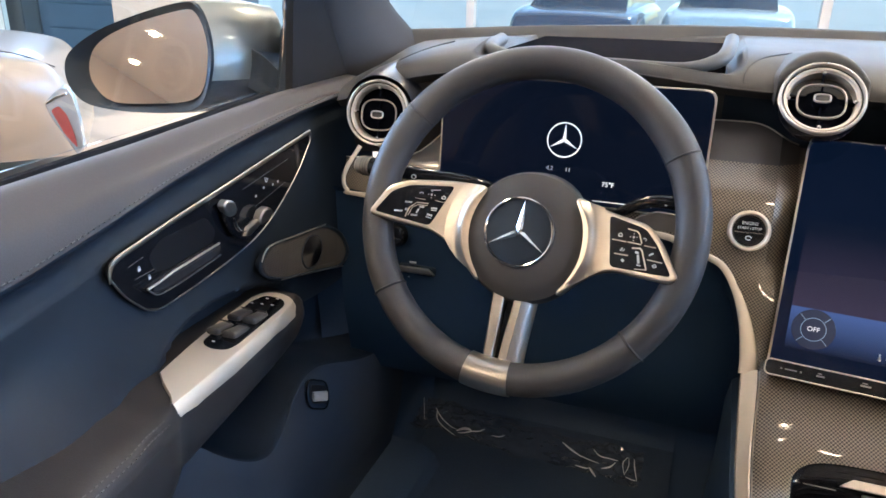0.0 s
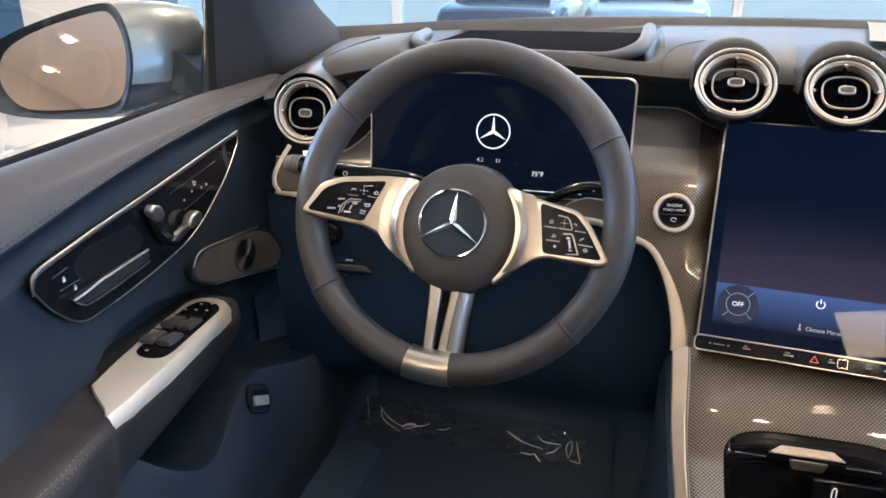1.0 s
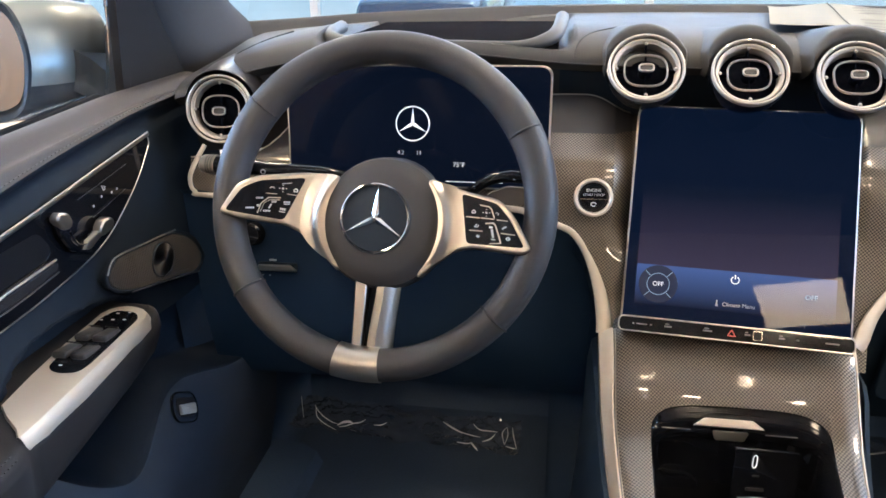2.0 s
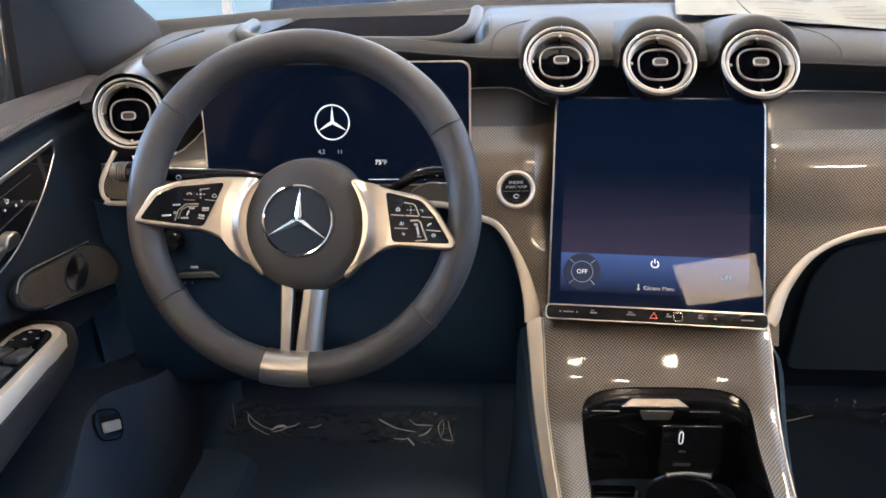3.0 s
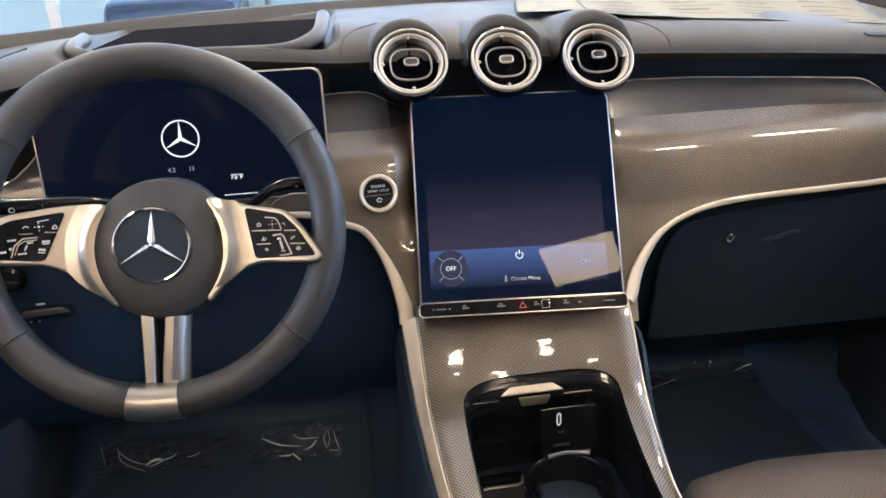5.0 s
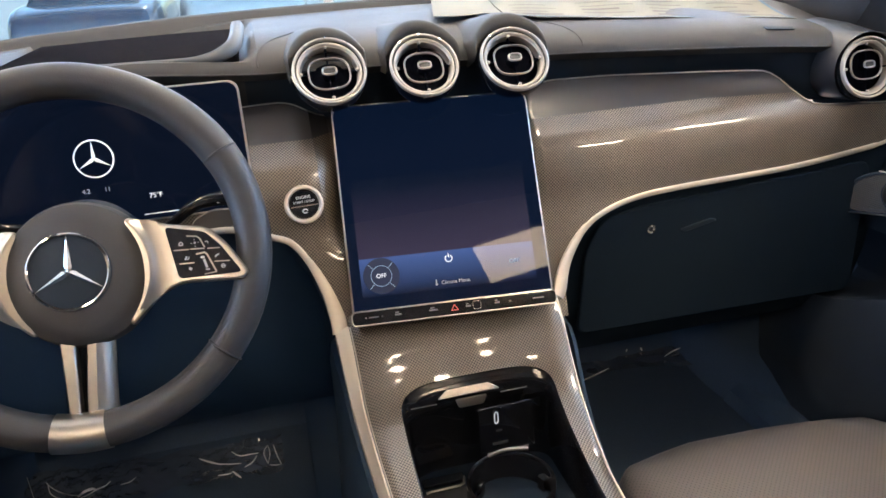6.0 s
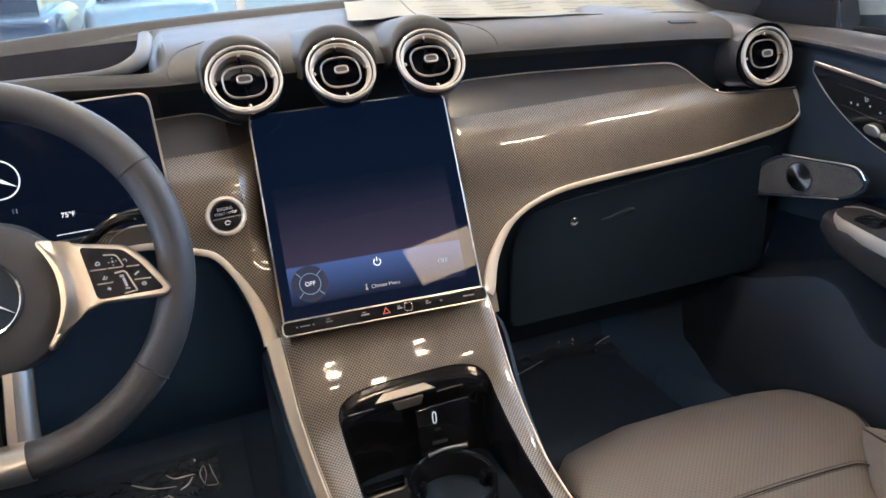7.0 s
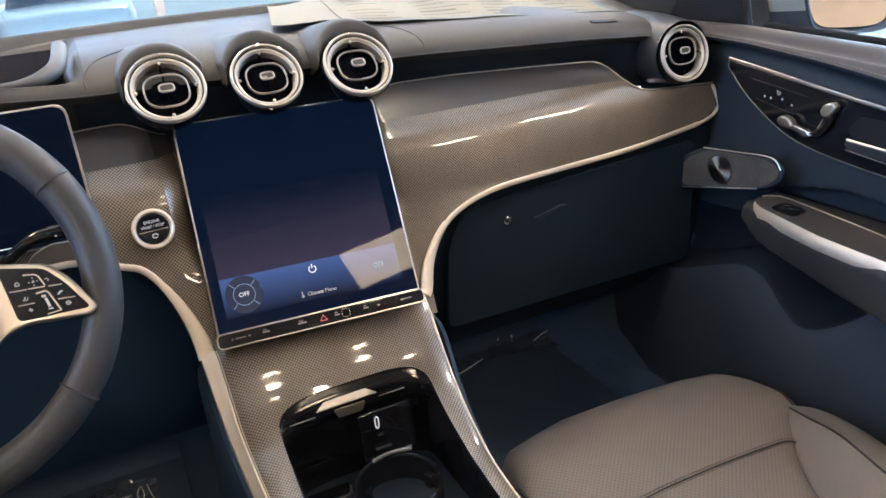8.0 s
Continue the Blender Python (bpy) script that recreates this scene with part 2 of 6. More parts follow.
glazing("window_1", (X0, Y1 + 0.02), (X1, Y1 + 0.02), 5)
glazing("window_2", (X0 - 0.02, Y0 + 7.2), (X0 - 0.02, Y1 - 0.2), 4)
glazing("window_3", (X1 + 0.02, Y0 + 6.2), (X1 + 0.02, Y1 - 0.2), 4)
tagged(part("wall_pier", box(-5.62, Y1 - 0.2, 1.59, 1.15, 0.3, 4.0, 0.01), WALL), "beige painted pier between the windows", "wall", kind="structure")

lamp_at = [(-5.2, -7.6), (-4.2, -4.4), (-5.2, -0.6)] + [(x, y) for x in (-2.2, 0.75, 3.8) for y in (-7.0, -4.3, -0.95, 1.4, 3.6)]
master_lamp = thing("ceiling_lamp", (*lamp_at[0], ZC - 0.03), "square warm ceiling light panel, lit", "ceiling light", "showroom ceiling lights")
part("frame", joined(*[box(sx * 0.32, sy * 0.32, 0.0, 0.04 if sx else 0.68, 0.04 if sy else 0.6, 0.05) for sx, sy in ((1, 0), (-1, 0), (0, 1), (0, -1))]), FRAME, master_lamp, smooth=False, local=True)
part("diffuser", box(0, 0, -0.01, 0.6, 0.6, 0.02), LAMP, master_lamp, smooth=False, local=True)
for x, y in lamp_at[1:]:
    copy_thing(master_lamp, Matrix.Translation((x, y, ZC - 0.03)) @ Matrix.Rotation(radians(14), 4, "Z"))
spot = thing("ceiling_spot", Matrix.Translation((0.47, -3.05, ZC - 0.02)) @ Matrix.Rotation(radians(14), 4, "Z") @ Matrix.Scale(0.50, 4), "small square recessed ceiling spotlight, lit", "ceiling light", "showroom spotlights")
part("frame", joined(*[box(sx * 0.10, sy * 0.10, 0.0, 0.02 if sx else 0.22, 0.02 if sy else 0.18, 0.03) for sx, sy in ((1, 0), (-1, 0), (0, 1), (0, -1))]), FRAME, spot, smooth=False, local=True)
part("diffuser", box(0, 0, -0.005, 0.18, 0.18, 0.012), SPOTLAMP, spot, smooth=False, local=True)
for x, y, size in ((-6.57, -5.73, 1.0), (-7.6, -6.62, 1.0), (0.44, -2.75, 0.50), (0.72, -2.62, 1.05), (1.13, -3.05, 0.85), (1.39, -2.70, 0.75)):
    copy_thing(spot, Matrix.Translation((x, y, ZC - 0.02)) @ Matrix.Rotation(radians(14), 4, "Z") @ Matrix.Scale(size, 4))

# ---- the dashboard ----
SX = [-0.70, -0.60, -0.50, -0.33, -0.20, 0.0, 0.20, 0.35, 0.49, 0.60, 0.70]
SZ = [0.725, 0.765, 0.782, 0.788, 0.776, 0.771, 0.765, 0.757, 0.749, 0.740, 0.715]


def seam_z(x):
    return smooth_lerp(x, SX, SZ)


def top_z(x, y):
    """Height of the dashboard's top pad."""
    z = seam_z(x) + lerp(y, [0.195, 0.20, 0.215, 0.24, 0.28, 0.34, 0.5, 0.8], [0.0, 0.010, 0.020, 0.028, 0.034, 0.037, 0.036, 0.034]) * lerp(abs(x), [0, 0.45, 0.7], [1, 1, 0.8])
    k = lerp(y, [0.28, 0.34, 0.44, 0.52], [0, 0.15, 0.8, 1])
    z += (smooth_lerp(abs(x), [0, 0.32, 0.5, 0.66, 0.76], [0.807, 0.805, 0.797, 0.786, 0.774]) - z) * k
    dip = lerp(x, [-0.518, -0.500, -0.213, -0.195], [0, 1, 1, 0]) * lerp(y, [0.205, 0.235, 0.58, 0.605], [0, 1, 1, 0])
    return z - 0.030 * dip


def front_y(x):
    """How far ahead the dashboard's front runs, bowed towards the windscreen's corners."""
    return 0.205 - 0.02 * (abs(x) / 0.65) ** 2


dash = thing("dashboard", (CX, 0.3, 0.45), "black leather-look car dashboard with woven silver-grey veneer", "dashboard")
xs = [-0.70 + 1.40 * k / 140 for k in range(141)]
pad_y = [0.0, 0.003, 0.009, 0.018, 0.028, 0.040, 0.055, 0.08, 0.12, 0.2, 0.28, 0.36, 0.42, 0.47, 0.50, 0.53, 0.56, 0.6]
rows = []
for x in xs:
    f = front_y(x)
    far = 0.70 - 0.10 * (abs(x) / 0.7) ** 2
    r = [(x, f + 0.012, seam_z(x) - 0.010), (x, f + 0.004, seam_z(x) - 0.004), (x, f, seam_z(x))]
    for d in pad_y:
        y = f + 0.001 + d * (far - f) / 0.6
        r.append((x, y, top_z(x, y - f + 0.195) + 0.001))
    rows.append(r)
part("top_pad", loft(rows), DASH, dash)
part("seam", sweep([(x, front_y(x) - 0.0002, seam_z(x) - 0.0005) for x in xs[3:-3]], 0.0012, sides=6), RUBBER, dash, "dark seam line")

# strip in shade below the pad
TOPX = [-0.69, -0.60, -0.57, -0.55, -0.52, -0.20, -0.165, -0.145, -0.12, 0.12, 0.15, 0.18, 0.27, 0.41, 0.50, 0.515, 0.528, 0.538, 0.547, 0.57, 0.70]
TOPZ = [0.655, 0.660, 0.674, 0.700, 0.722, 0.735, 0.735, 0.726, 0.710, 0.708, 0.722, 0.728, 0.726, 0.718, 0.712, 0.709, 0.700, 0.688, 0.672, 0.664, 0.656]


def top_edge(x):
    """Height of the veneer's upper edge."""
    return sum(lerp(x + d * 0.005, TOPX, TOPZ) for d in (-2, -1, 0, 1, 2)) / 5


rows = []
for x in xs[1:-1]:
    f, z = front_y(x), seam_z(x)
    zt = top_edge(x)
    rows.append([(x, f + 0.004, z - 0.004), (x, f + 0.016, z - 0.010), (x, 0.234 - 0.02 * (x / 0.7) ** 2, zt + 0.006), (x, 0.240 - 0.02 * (x / 0.7) ** 2, zt - 0.004)])
part("pad_front", loft([r for r in rows if r[0][0] < -0.205]), DASH, dash, "skin below the pad's seam")
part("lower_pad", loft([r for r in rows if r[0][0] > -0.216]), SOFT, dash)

# veneer panel
LOWX = [-0.681, -0.673, -0.640, -0.30, -0.235, -0.205, -0.184, -0.167, -0.156, -0.151, -0.149, 0.151, 0.156, 0.169, 0.193, 0.222, 0.269, 0.338, 0.507, 0.620, 0.677, 0.700]
LOWZ = [0.628, 0.6145, 0.6105, 0.610, 0.603, 0.592, 0.582, 0.558, 0.525, 0.49, 0.45, 0.45, 0.482, 0.513, 0.545, 0.563, 0.576, 0.582, 0.587, 0.597, 0.605, 0.618]


VZ = [0.38, 0.44, 0.47, 0.50, 0.55, 0.58, 0.60, 0.62, 0.64, 0.65, 0.66, 0.668, 0.675, 0.682, 0.69, 0.70, 0.71, 0.73, 0.75]
VY = [0.02, 0.075, 0.10, 0.118, 0.139, 0.150, 0.1545, 0.159, 0.1640, 0.167, 0.1712, 0.1762, 0.183, 0.193, 0.202, 0.210, 0.218, 0.231, 0.238]


def veneer_y(z, x=0.0):
    back = 0.022 * lerp(abs(x), [0.118, 0.140], [1, 0]) * lerp(z, [0.56, 0.60], [0, 1])
    return back + sum(lerp(z + d, VZ, VY) for d in (-0.006, -0.003, 0, 0.003, 0.006)) / 5


def crease_z(x):
    return lerp(x, [-0.7, -0.6, -0.3, -0.12, 0.16, 0.4, 0.54, 0.58, 0.6, 0.7], [0.652, 0.655, 0.692, 0.692, 0.686, 0.686, 0.681, 0.664, 0.659, 0.653])


def low_z(x):
    return lerp(x, LOWX, LOWZ)


px = sorted(set([-0.680 + 1.380 * k / 120 for k in range(121)] + LOWX))
rows, band = [], []
BAND = material("smooth dark grey lacquer", (0.016, 0.015, 0.016), 0.3, coat=0.35, coat_rough=0.18)
for x in px:
    zt, zl = top_edge(x), low_z(x)
    zc = min(crease_z(x), zt - 0.001)
    band.append([(x, veneer_y(zt + (zc - zt) * k / 6, x), zt + (zc - zt) * k / 6) for k in range(7)])
    rows.append([(x, veneer_y(zc + (zl - zc) * k / 32, x), zc + (zl - zc) * k / 32) for k in range(33)])
part("upper_band", loft(band), BAND, dash, "smooth grey band above the veneer")
VEN_Z = [0.38 + 0.004 * k for k in range(96)]
VEN_S = np.cumsum([0.0] + [math.hypot(0.004, veneer_y(b, 0.3) - veneer_y(a, 0.3)) for a, b in zip(VEN_Z, VEN_Z[1:])])
part("veneer", loft(rows, uvmap=lambda p: (p.x, float(np.interp(p.z, VEN_Z, VEN_S)))), WEAVE, dash, "lacquered grey woven-metal veneer")
part("veneer_top_edge", sweep([(x, veneer_y(top_edge(x), x) - 0.001, top_edge(x)) for x in px], 0.0009, sides=6), SATIN, dash)

# silver strip along the veneer's lower edge
right = [(x, z) for x, z in zip(LOWX, LOWZ) if x > 0.150]
left = [(x, z) for x, z in zip(LOWX, LOWZ) if x < -0.148]
end_r, end_l = [(0.700, 0.618), (0.703, 0.63), (0.697, 0.655)], [(-0.664, 0.672), (-0.677, 0.645)]
for pts, nm in (([(0.1505, 0.474)] + right[1:] + end_r[1:], "silver_strip"), (end_l + left[:-1] + [(-0.1505, 0.474)], "silver_strip")):
    path = spline([(x, veneer_y(z, x) - 0.003, z - 0.002) for x, z in pts], 6)
    wide = [(0.0042 if abs(p.x) < 0.655 else 0.0032) + 0.0055 * max(0.0, min(1.0, (0.560 - p.z) / 0.07)) * (1.0 if abs(p.x) < 0.2 else 0.0) for p in path]
    path = [p - Vector((math.copysign(1.5 * max(0.0, r - 0.0042), p.x), 0, 0)) for p, r in zip(path, wide)]
    part("silver_strip", sweep(path, wide, sides=12, up=(0, 1, 0), flat=0.45), PLATE, dash, "satin silver trim strip")

# One plastic in two tones: glovebox darkened for shade, knee side lifted for haze.
GLOVESHADE = material("grained dash plastic darkened for shade", (0.0060, 0.0125, 0.0215), 0.75, grain=0.3, size=900, bump=0.3, spec=0.10)
KNEEHAZE = material("dash plastic with blue haze in colour", (0.009, 0.025, 0.054), 0.6, grain=0.25, size=1000, bump=0.2, spec=0.25)
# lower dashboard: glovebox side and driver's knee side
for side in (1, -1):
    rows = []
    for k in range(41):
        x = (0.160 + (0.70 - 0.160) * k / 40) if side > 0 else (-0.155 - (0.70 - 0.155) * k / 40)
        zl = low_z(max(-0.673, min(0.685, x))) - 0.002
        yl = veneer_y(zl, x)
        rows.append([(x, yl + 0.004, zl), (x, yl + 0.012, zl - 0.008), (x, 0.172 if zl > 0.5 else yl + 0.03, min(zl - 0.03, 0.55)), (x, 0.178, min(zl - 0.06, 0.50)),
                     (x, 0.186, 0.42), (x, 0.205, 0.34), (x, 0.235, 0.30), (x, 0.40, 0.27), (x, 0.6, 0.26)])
    part("lower_panel", loft(rows), GLOVESHADE if side > 0 else KNEEHAZE, dash)
glove = part("glovebox_door", slab(rounded([(0.212, 0.172, 0.50), (0.235, 0.166, 0.545), (0.300, 0.163, 0.556), (0.66, 0.163, 0.575), (0.665, 0.17, 0.36), (0.205, 0.182, 0.36)], 0.02), (0, -0.006, 0.001), 0.003), GLOVESHADE, dash, "closed glovebox door")
part("glovebox_lock", (lambda b: (b.transform(Matrix.Translation((0.3065, 0.160, 0.520)) @ Matrix.Rotation(radians(90), 4, "X")), b)[1])(lathe([(0.0005, 0.003), (0.0035, 0.003), (0.004, 0.005), (0.0065, 0.004), (0.007, 0.0)], 24)), CHROME, glove, "small chrome lock")
part("glovebox_pull", slab(rounded([(0.350, 0.1625, 0.513), (0.402, 0.1605, 0.523), (0.412, 0.161, 0.518), (0.362, 0.163, 0.506)], 0.006), (0, -0.004, 0), 0.002), SOFT, glove)
part("airbag_mark", slab(rounded([(0.500, front_y(0.5) + 0.02, top_z(0.5, 0.217) + 0.0005), (0.545, front_y(0.54) + 0.02, top_z(0.54, 0.217) + 0.0005), (0.545, front_y(0.54) + 0.028, top_z(0.54, 0.225) + 0.0008), (0.500, front_y(0.5) + 0.028, top_z(0.5, 0.225) + 0.0008)], 0.002), (0, -0.0004, 0.001)), SOFT, dash, "small embossed badge")

# cowl over the three middle vents
VX = (-0.112, 0.003, 0.115)
VENTS = ((-0.111, 0.184, 0.7750, 0.945), (0.002, 0.175, 0.7725, 0.960), (0.113, 0.164, 0.7710, 0.985))
TILT = 38


def cowl_z(x, y):
    """The pad swells into a round collar behind each middle vent."""
    pad = top_z(x, y - 0.010)
    d = 0.7725 + max(math.sqrt(max(0.0, 0.0518 ** 2 - (x - v) ** 2)) for v in VX) - pad
    d = 0.5 * (d + math.sqrt(d * d + 0.007 ** 2)) - 0.0016
    fade = lerp(y, [0.19, 0.225, 0.25, 0.28, 0.31, 0.34, 0.37], [1, 0.97, 0.86, 0.6, 0.3, 0.1, 0])
    return pad + d * fade - 0.0012, d


rows = []
for k in range(161):
    x = -0.205 + 0.425 * k / 160
    s0 = seam_z(x)
    w = max(0.0, min(1.0, cowl_z(x, 0.21)[1] / 0.015))
    w = w * w * (3 - 2 * w)
    f0 = front_y(x) + 0.016 - 0.032 * w
    h0 = cowl_z(x, f0 + 0.004)[0]
    near, vy, vz, size = min((abs(x - v[0]), v[1], v[2], 0.0470 * v[3]) for v in VENTS)
    if near < size:
        # the collar rolls down to the ring's upper edge
        q = math.sqrt(size ** 2 - near ** 2)
        y0, z0 = vy + 0.005 + q * math.sin(radians(TILT)), max(s0, vz - 0.0005 + q * math.cos(radians(TILT)))
        f0 = max(f0, y0 + 0.003)
        h0 = cowl_z(x, f0 + 0.003)[0] - 0.0015
        r = [(x, y0 + 0.010, z0 - 0.012), (x, y0, z0 - 0.001), (x, y0 + (f0 + 0.003 - y0) * 0.25, z0 + (h0 - z0) * 0.5), (x, y0 + (f0 + 0.003 - y0) * 0.6, z0 + (h0 - z0) * 0.84)]
    else:
        r = [(x, f0 + 0.012, s0 - 0.016 * w), (x, f0 + 0.001, s0 - 0.006 * w), (x, f0, s0 + (h0 - s0) * 0.5), (x, f0 + 0.0008, s0 + (h0 - s0) * 0.82)]
    r += [(x, f0 + dy, cowl_z(x, f0 + dy)[0] - dz) for dy, dz in ((0.003, 0.0015), (0.006, 0.0004), (0.010, 0), (0.02, 0), (0.03, 0), (0.045, 0), (0.06, 0), (0.075, 0), (0.09, 0), (0.11, 0), (0.13, 0), (0.15, 0), (0.17, 0.001))]
    rows.append(r)
part("vent_cowl", loft(rows), DASH, dash, "black collars swelling round the vents", sharp=60)

for pts in (((-0.192, 0.206), (-0.192, 0.215), (-0.186, 0.235), (-0.170, 0.265), (-0.140, 0.30)), ((0.222, 0.206), (0.222, 0.215), (0.217, 0.235), (0.204, 0.262), (0.180, 0.295))):
    part("cowl_seam", sweep(spline([(x, y, top_z(x, y - 0.008) + 0.0012) for x, y in pts], 5), 0.0009, sides=6), RUBBER, dash)
# tray behind the instrument hood
TRAYMAT = material("dark felt tray lining", (0.009, 0.009, 0.011), 1.0, grain=0.4, size=900, spec=0.0)
lip = spline([(-0.516, 0.335, 0.806), (-0.511, 0.27, 0.803), (-0.498, 0.240, 0.798), (-0.45, 0.226, 0.796), (-0.36, 0.222, 0.796), (-0.26, 0.224, 0.795), (-0.226, 0.238, 0.801), (-0.214, 0.27, 0.809), (-0.210, 0.340, 0.819)], 8)
# Lighter grey than the pad: the sky's sheen is put into this colour.
LIPSHEEN = material("tray lip grey lightened for sheen", (0.055, 0.056, 0.056), 0.55, stain=0.1, spec=0.4)
part("tray_lip", sweep(lip, [0.0048 + 0.0042 * max(0.0, min(1.0, (abs(p.x + 0.363) - 0.10) / 0.04)) for p in lip], sides=14), LIPSHEEN, dash, "raised rounded tray lip")
part("tray", box(-0.3615, 0.428, 0.787, 0.297, 0.360, 0.016, 0.005), TRAYMAT, dash, "dark recessed tray")
for k in range(7):
    a, b = Vector((-0.650 + 0.009 * k, 0.252 + 0.007 * k, 0)), Vector((-0.634 + 0.009 * k, 0.272 + 0.007 * k, 0))
    a.z, b.z = top_z(a.x, a.y) + 0.0015, top_z(b.x, b.y) + 0.0015
    part("defroster_slat", sweep([a, a.lerp(b, 0.5), b], 0.0016, sides=6), RUBBER, dash)

# windscreen base
LEDX, LEDZ = [0.0, 0.15, 0.32, 0.5, 0.65, 0.78], [0.822, 0.822, 0.820, 0.8125, 0.803, 0.797]
base_rows = [[(x, 0.655 - 0.13 * (abs(x) / 0.7) ** 2 + dy, smooth_lerp(abs(x), LEDX, LEDZ) + dz) for dy, dz in ((-0.03, -0.03), (-0.012, -0.010), (-0.006, -0.003), (0.0, 0.0), (0.03, 0.0), (0.06, -0.01))] for x in [-0.77 + 1.54 * k / 88 for k in range(89)]]
part("windscreen_ledge", loft(base_rows), RUBBER, dash, "black rubber ledge under the windscreen")


# ---- round air vents ----
RIB = material("satin black pod", (0.02, 0.02, 0.022), 0.35)
VENTBLACK = material("vent black", (0.003, 0.0036, 0.006), 0.9, stain=0.05, spec=0.0)
KNOB = material("dark bronze knob face", (0.035, 0.031, 0.027), 0.5, metal=0.2)
def air_vent(at, name="air_vent", label=""):
    """Turbine vent; local z points at the driver, y up."""
    ob = thing(name, at, label, "air vent", "dashboard air vents")
    part("housing", lathe([(0.030, -0.050), (0.042, -0.030), (0.0470, -0.016), (0.0482, -0.006), (0.0475, -0.003), (0.045, -0.002)]), GLOSS, ob, local=True)
    ring = part("outer_ring", lathe([(0.0462, -0.012), (0.0466, -0.001), (0.0460, 0.0018), (0.0448, 0.0028), (0.0436, 0.0024), (0.0428, 0.0006), (0.0426, -0.002)], 64), RING, ob, "brushed silver ring", local=True)
    for a in (52, 90, 128):
        c, q = math.cos(radians(a)), math.sin(radians(a))
        part("ring_notch", box(0.0445 * c, 0.0445 * q, 0.0024, 0.0036, 0.0018, 0.0012, 0.0004, 1, turn=Matrix.Rotation(radians(a + 90), 4, "Z")), CHROME, ring, local=True)
    part("groove", lathe([(0.0426, -0.002), (0.0421, -0.0045), (0.0414, -0.003)], 64), GLOSS, ob, local=True)
    part("second_ring", lathe([(0.0414, -0.003), (0.0409, -0.0014), (0.0398, -0.0012), (0.0384, -0.0020), (0.0372, -0.0042), (0.0366, -0.0044), (0.0358, -0.008), (0.0352, -0.016)], 64), RING, ob, "grooved inner silver ring", local=True)
    part("back_cone", lathe([(0.0005, -0.013), (0.012, -0.013), (0.030, -0.022), (0.0365, -0.024)], 40), VENTBLACK, ob, local=True)

    def squircle(a, b, z, n=48, e=3.2):
        out = []
        for k in range(n):
            c, s = math.cos(2 * math.pi * k / n), math.sin(2 * math.pi * k / n)
            out.append((a * math.copysign(abs(c) ** (2 / e), c), b * math.copysign(abs(s) ** (2 / e), s), z))
        return out
    part("inner_ring", sweep(squircle(0.0258, 0.0214, -0.006, 64, 2.8), 0.0011, closed=True, up=(0, 0, 1), flat=2.0), RING, ob, local=True)
    for k in range(4):
        a = math.pi / 2 * k
        c, s = math.cos(a), math.sin(a)
        part("spoke", box(0.0295 * c, 0.0295 * s, -0.010, 0.0125 if abs(c) > 0.5 else 0.0022, 0.0125 if abs(s) > 0.5 else 0.0022, 0.008, 0.0006, 1), VENTBLACK, ob, local=True)
        part("spoke_tip", box(0.0354 * c, 0.0354 * s, -0.004, 0.0042, 0.0042, 0.004, 0.0012, 1), RING, ob, local=True)
    for s in (1, -1):
        part("blade", box(0, 0.0125 * s, -0.010, 0.0016, 0.016, 0.008, 0.0005, 1), VENTBLACK, ob, local=True)
    knob = part("knob", lathe([(0.0005, -0.001), (0.0060, -0.001), (0.0075, -0.002), (0.0085, -0.014)], 24), VENTBLACK, ob, local=True)
    part("knob_rim", sweep(squircle(0.0086, 0.0048, 0.001, 40, 3.4), 0.0011, closed=True, flat=1.6), RING, knob, local=True)
    part("knob_face", slab(squircle(0.0080, 0.0043, -0.001, 40, 3.4), (0, 0, 0.0018), 0.0004, 1), KNOB, knob, local=True)
    return ob


def vent_pose(p, yaw=0.0, tilt=0.0, size=0.968):
    return Matrix.Translation(p) @ Matrix.Rotation(radians(yaw), 4, "Z") @ Matrix.Rotation(radians(90 - tilt), 4, "X") @ Matrix.Scale(size, 4)


VENT_LABEL = "round air vent with brushed silver rings"


def aimed(v, up):
    """Turn the vent's inner ring and knob up or down."""
    for ob in v.children:
        if ob.name.split(".")[0] in ("inner_ring", "knob", "blade"):
            ob.location.y += up
    return v


vent = air_vent(vent_pose(VENTS[0][:3], 0, TILT, VENTS[0][3]), label=VENT_LABEL + " over the screen")
others = [copy_thing(vent, vent_pose(v[:3], 0, TILT, v[3])) for v in VENTS[1:]]
ends = []
for x, z, yaw in ((-0.628, 0.7215, 4), (0.628, 0.7125, -4)):
    v = copy_thing(vent, vent_pose((x, 0.156, z), yaw, 14))
    tagged(v, VENT_LABEL + " beside the door")
    ends.append(v)
    part("vent_pod", (lambda b: (b.transform(vent_pose((x, 0.158, z), yaw, 0)), b)[1])(lathe([(0.0482, -0.006), (0.0495, -0.012), (0.0515, -0.03), (0.056, -0.07), (0.058, -0.13)], 48)), RIB, dash, "rounded pod behind the end vent")
for v, up in ((vent, -0.0010), (others[0], -0.0010), (others[1], 0.0015), (ends[0], -0.0030), (ends[1], 0.0045)):
    aimed(v, up)

# ---- central touch screen ----
tilt = math.atan2(0.125, 0.222)
TS = Matrix.Translation((0.0035, 0.1343, 0.6132)) @ Matrix.Rotation(radians(-6), 4, "Z") @ Matrix.Rotation(radians(90) - tilt, 4, "X")
screen = thing("touch_screen", TS, "large black portrait touch screen with a lit climate bar", "screen")
w, h = 0.1240, 0.1314
outline = rounded([(-w, -h, -0.012), (w, -h, -0.012), (w, h, -0.012), (-w, h, -0.012)], [0.003, 0.003, 0.014, 0.014], 6)
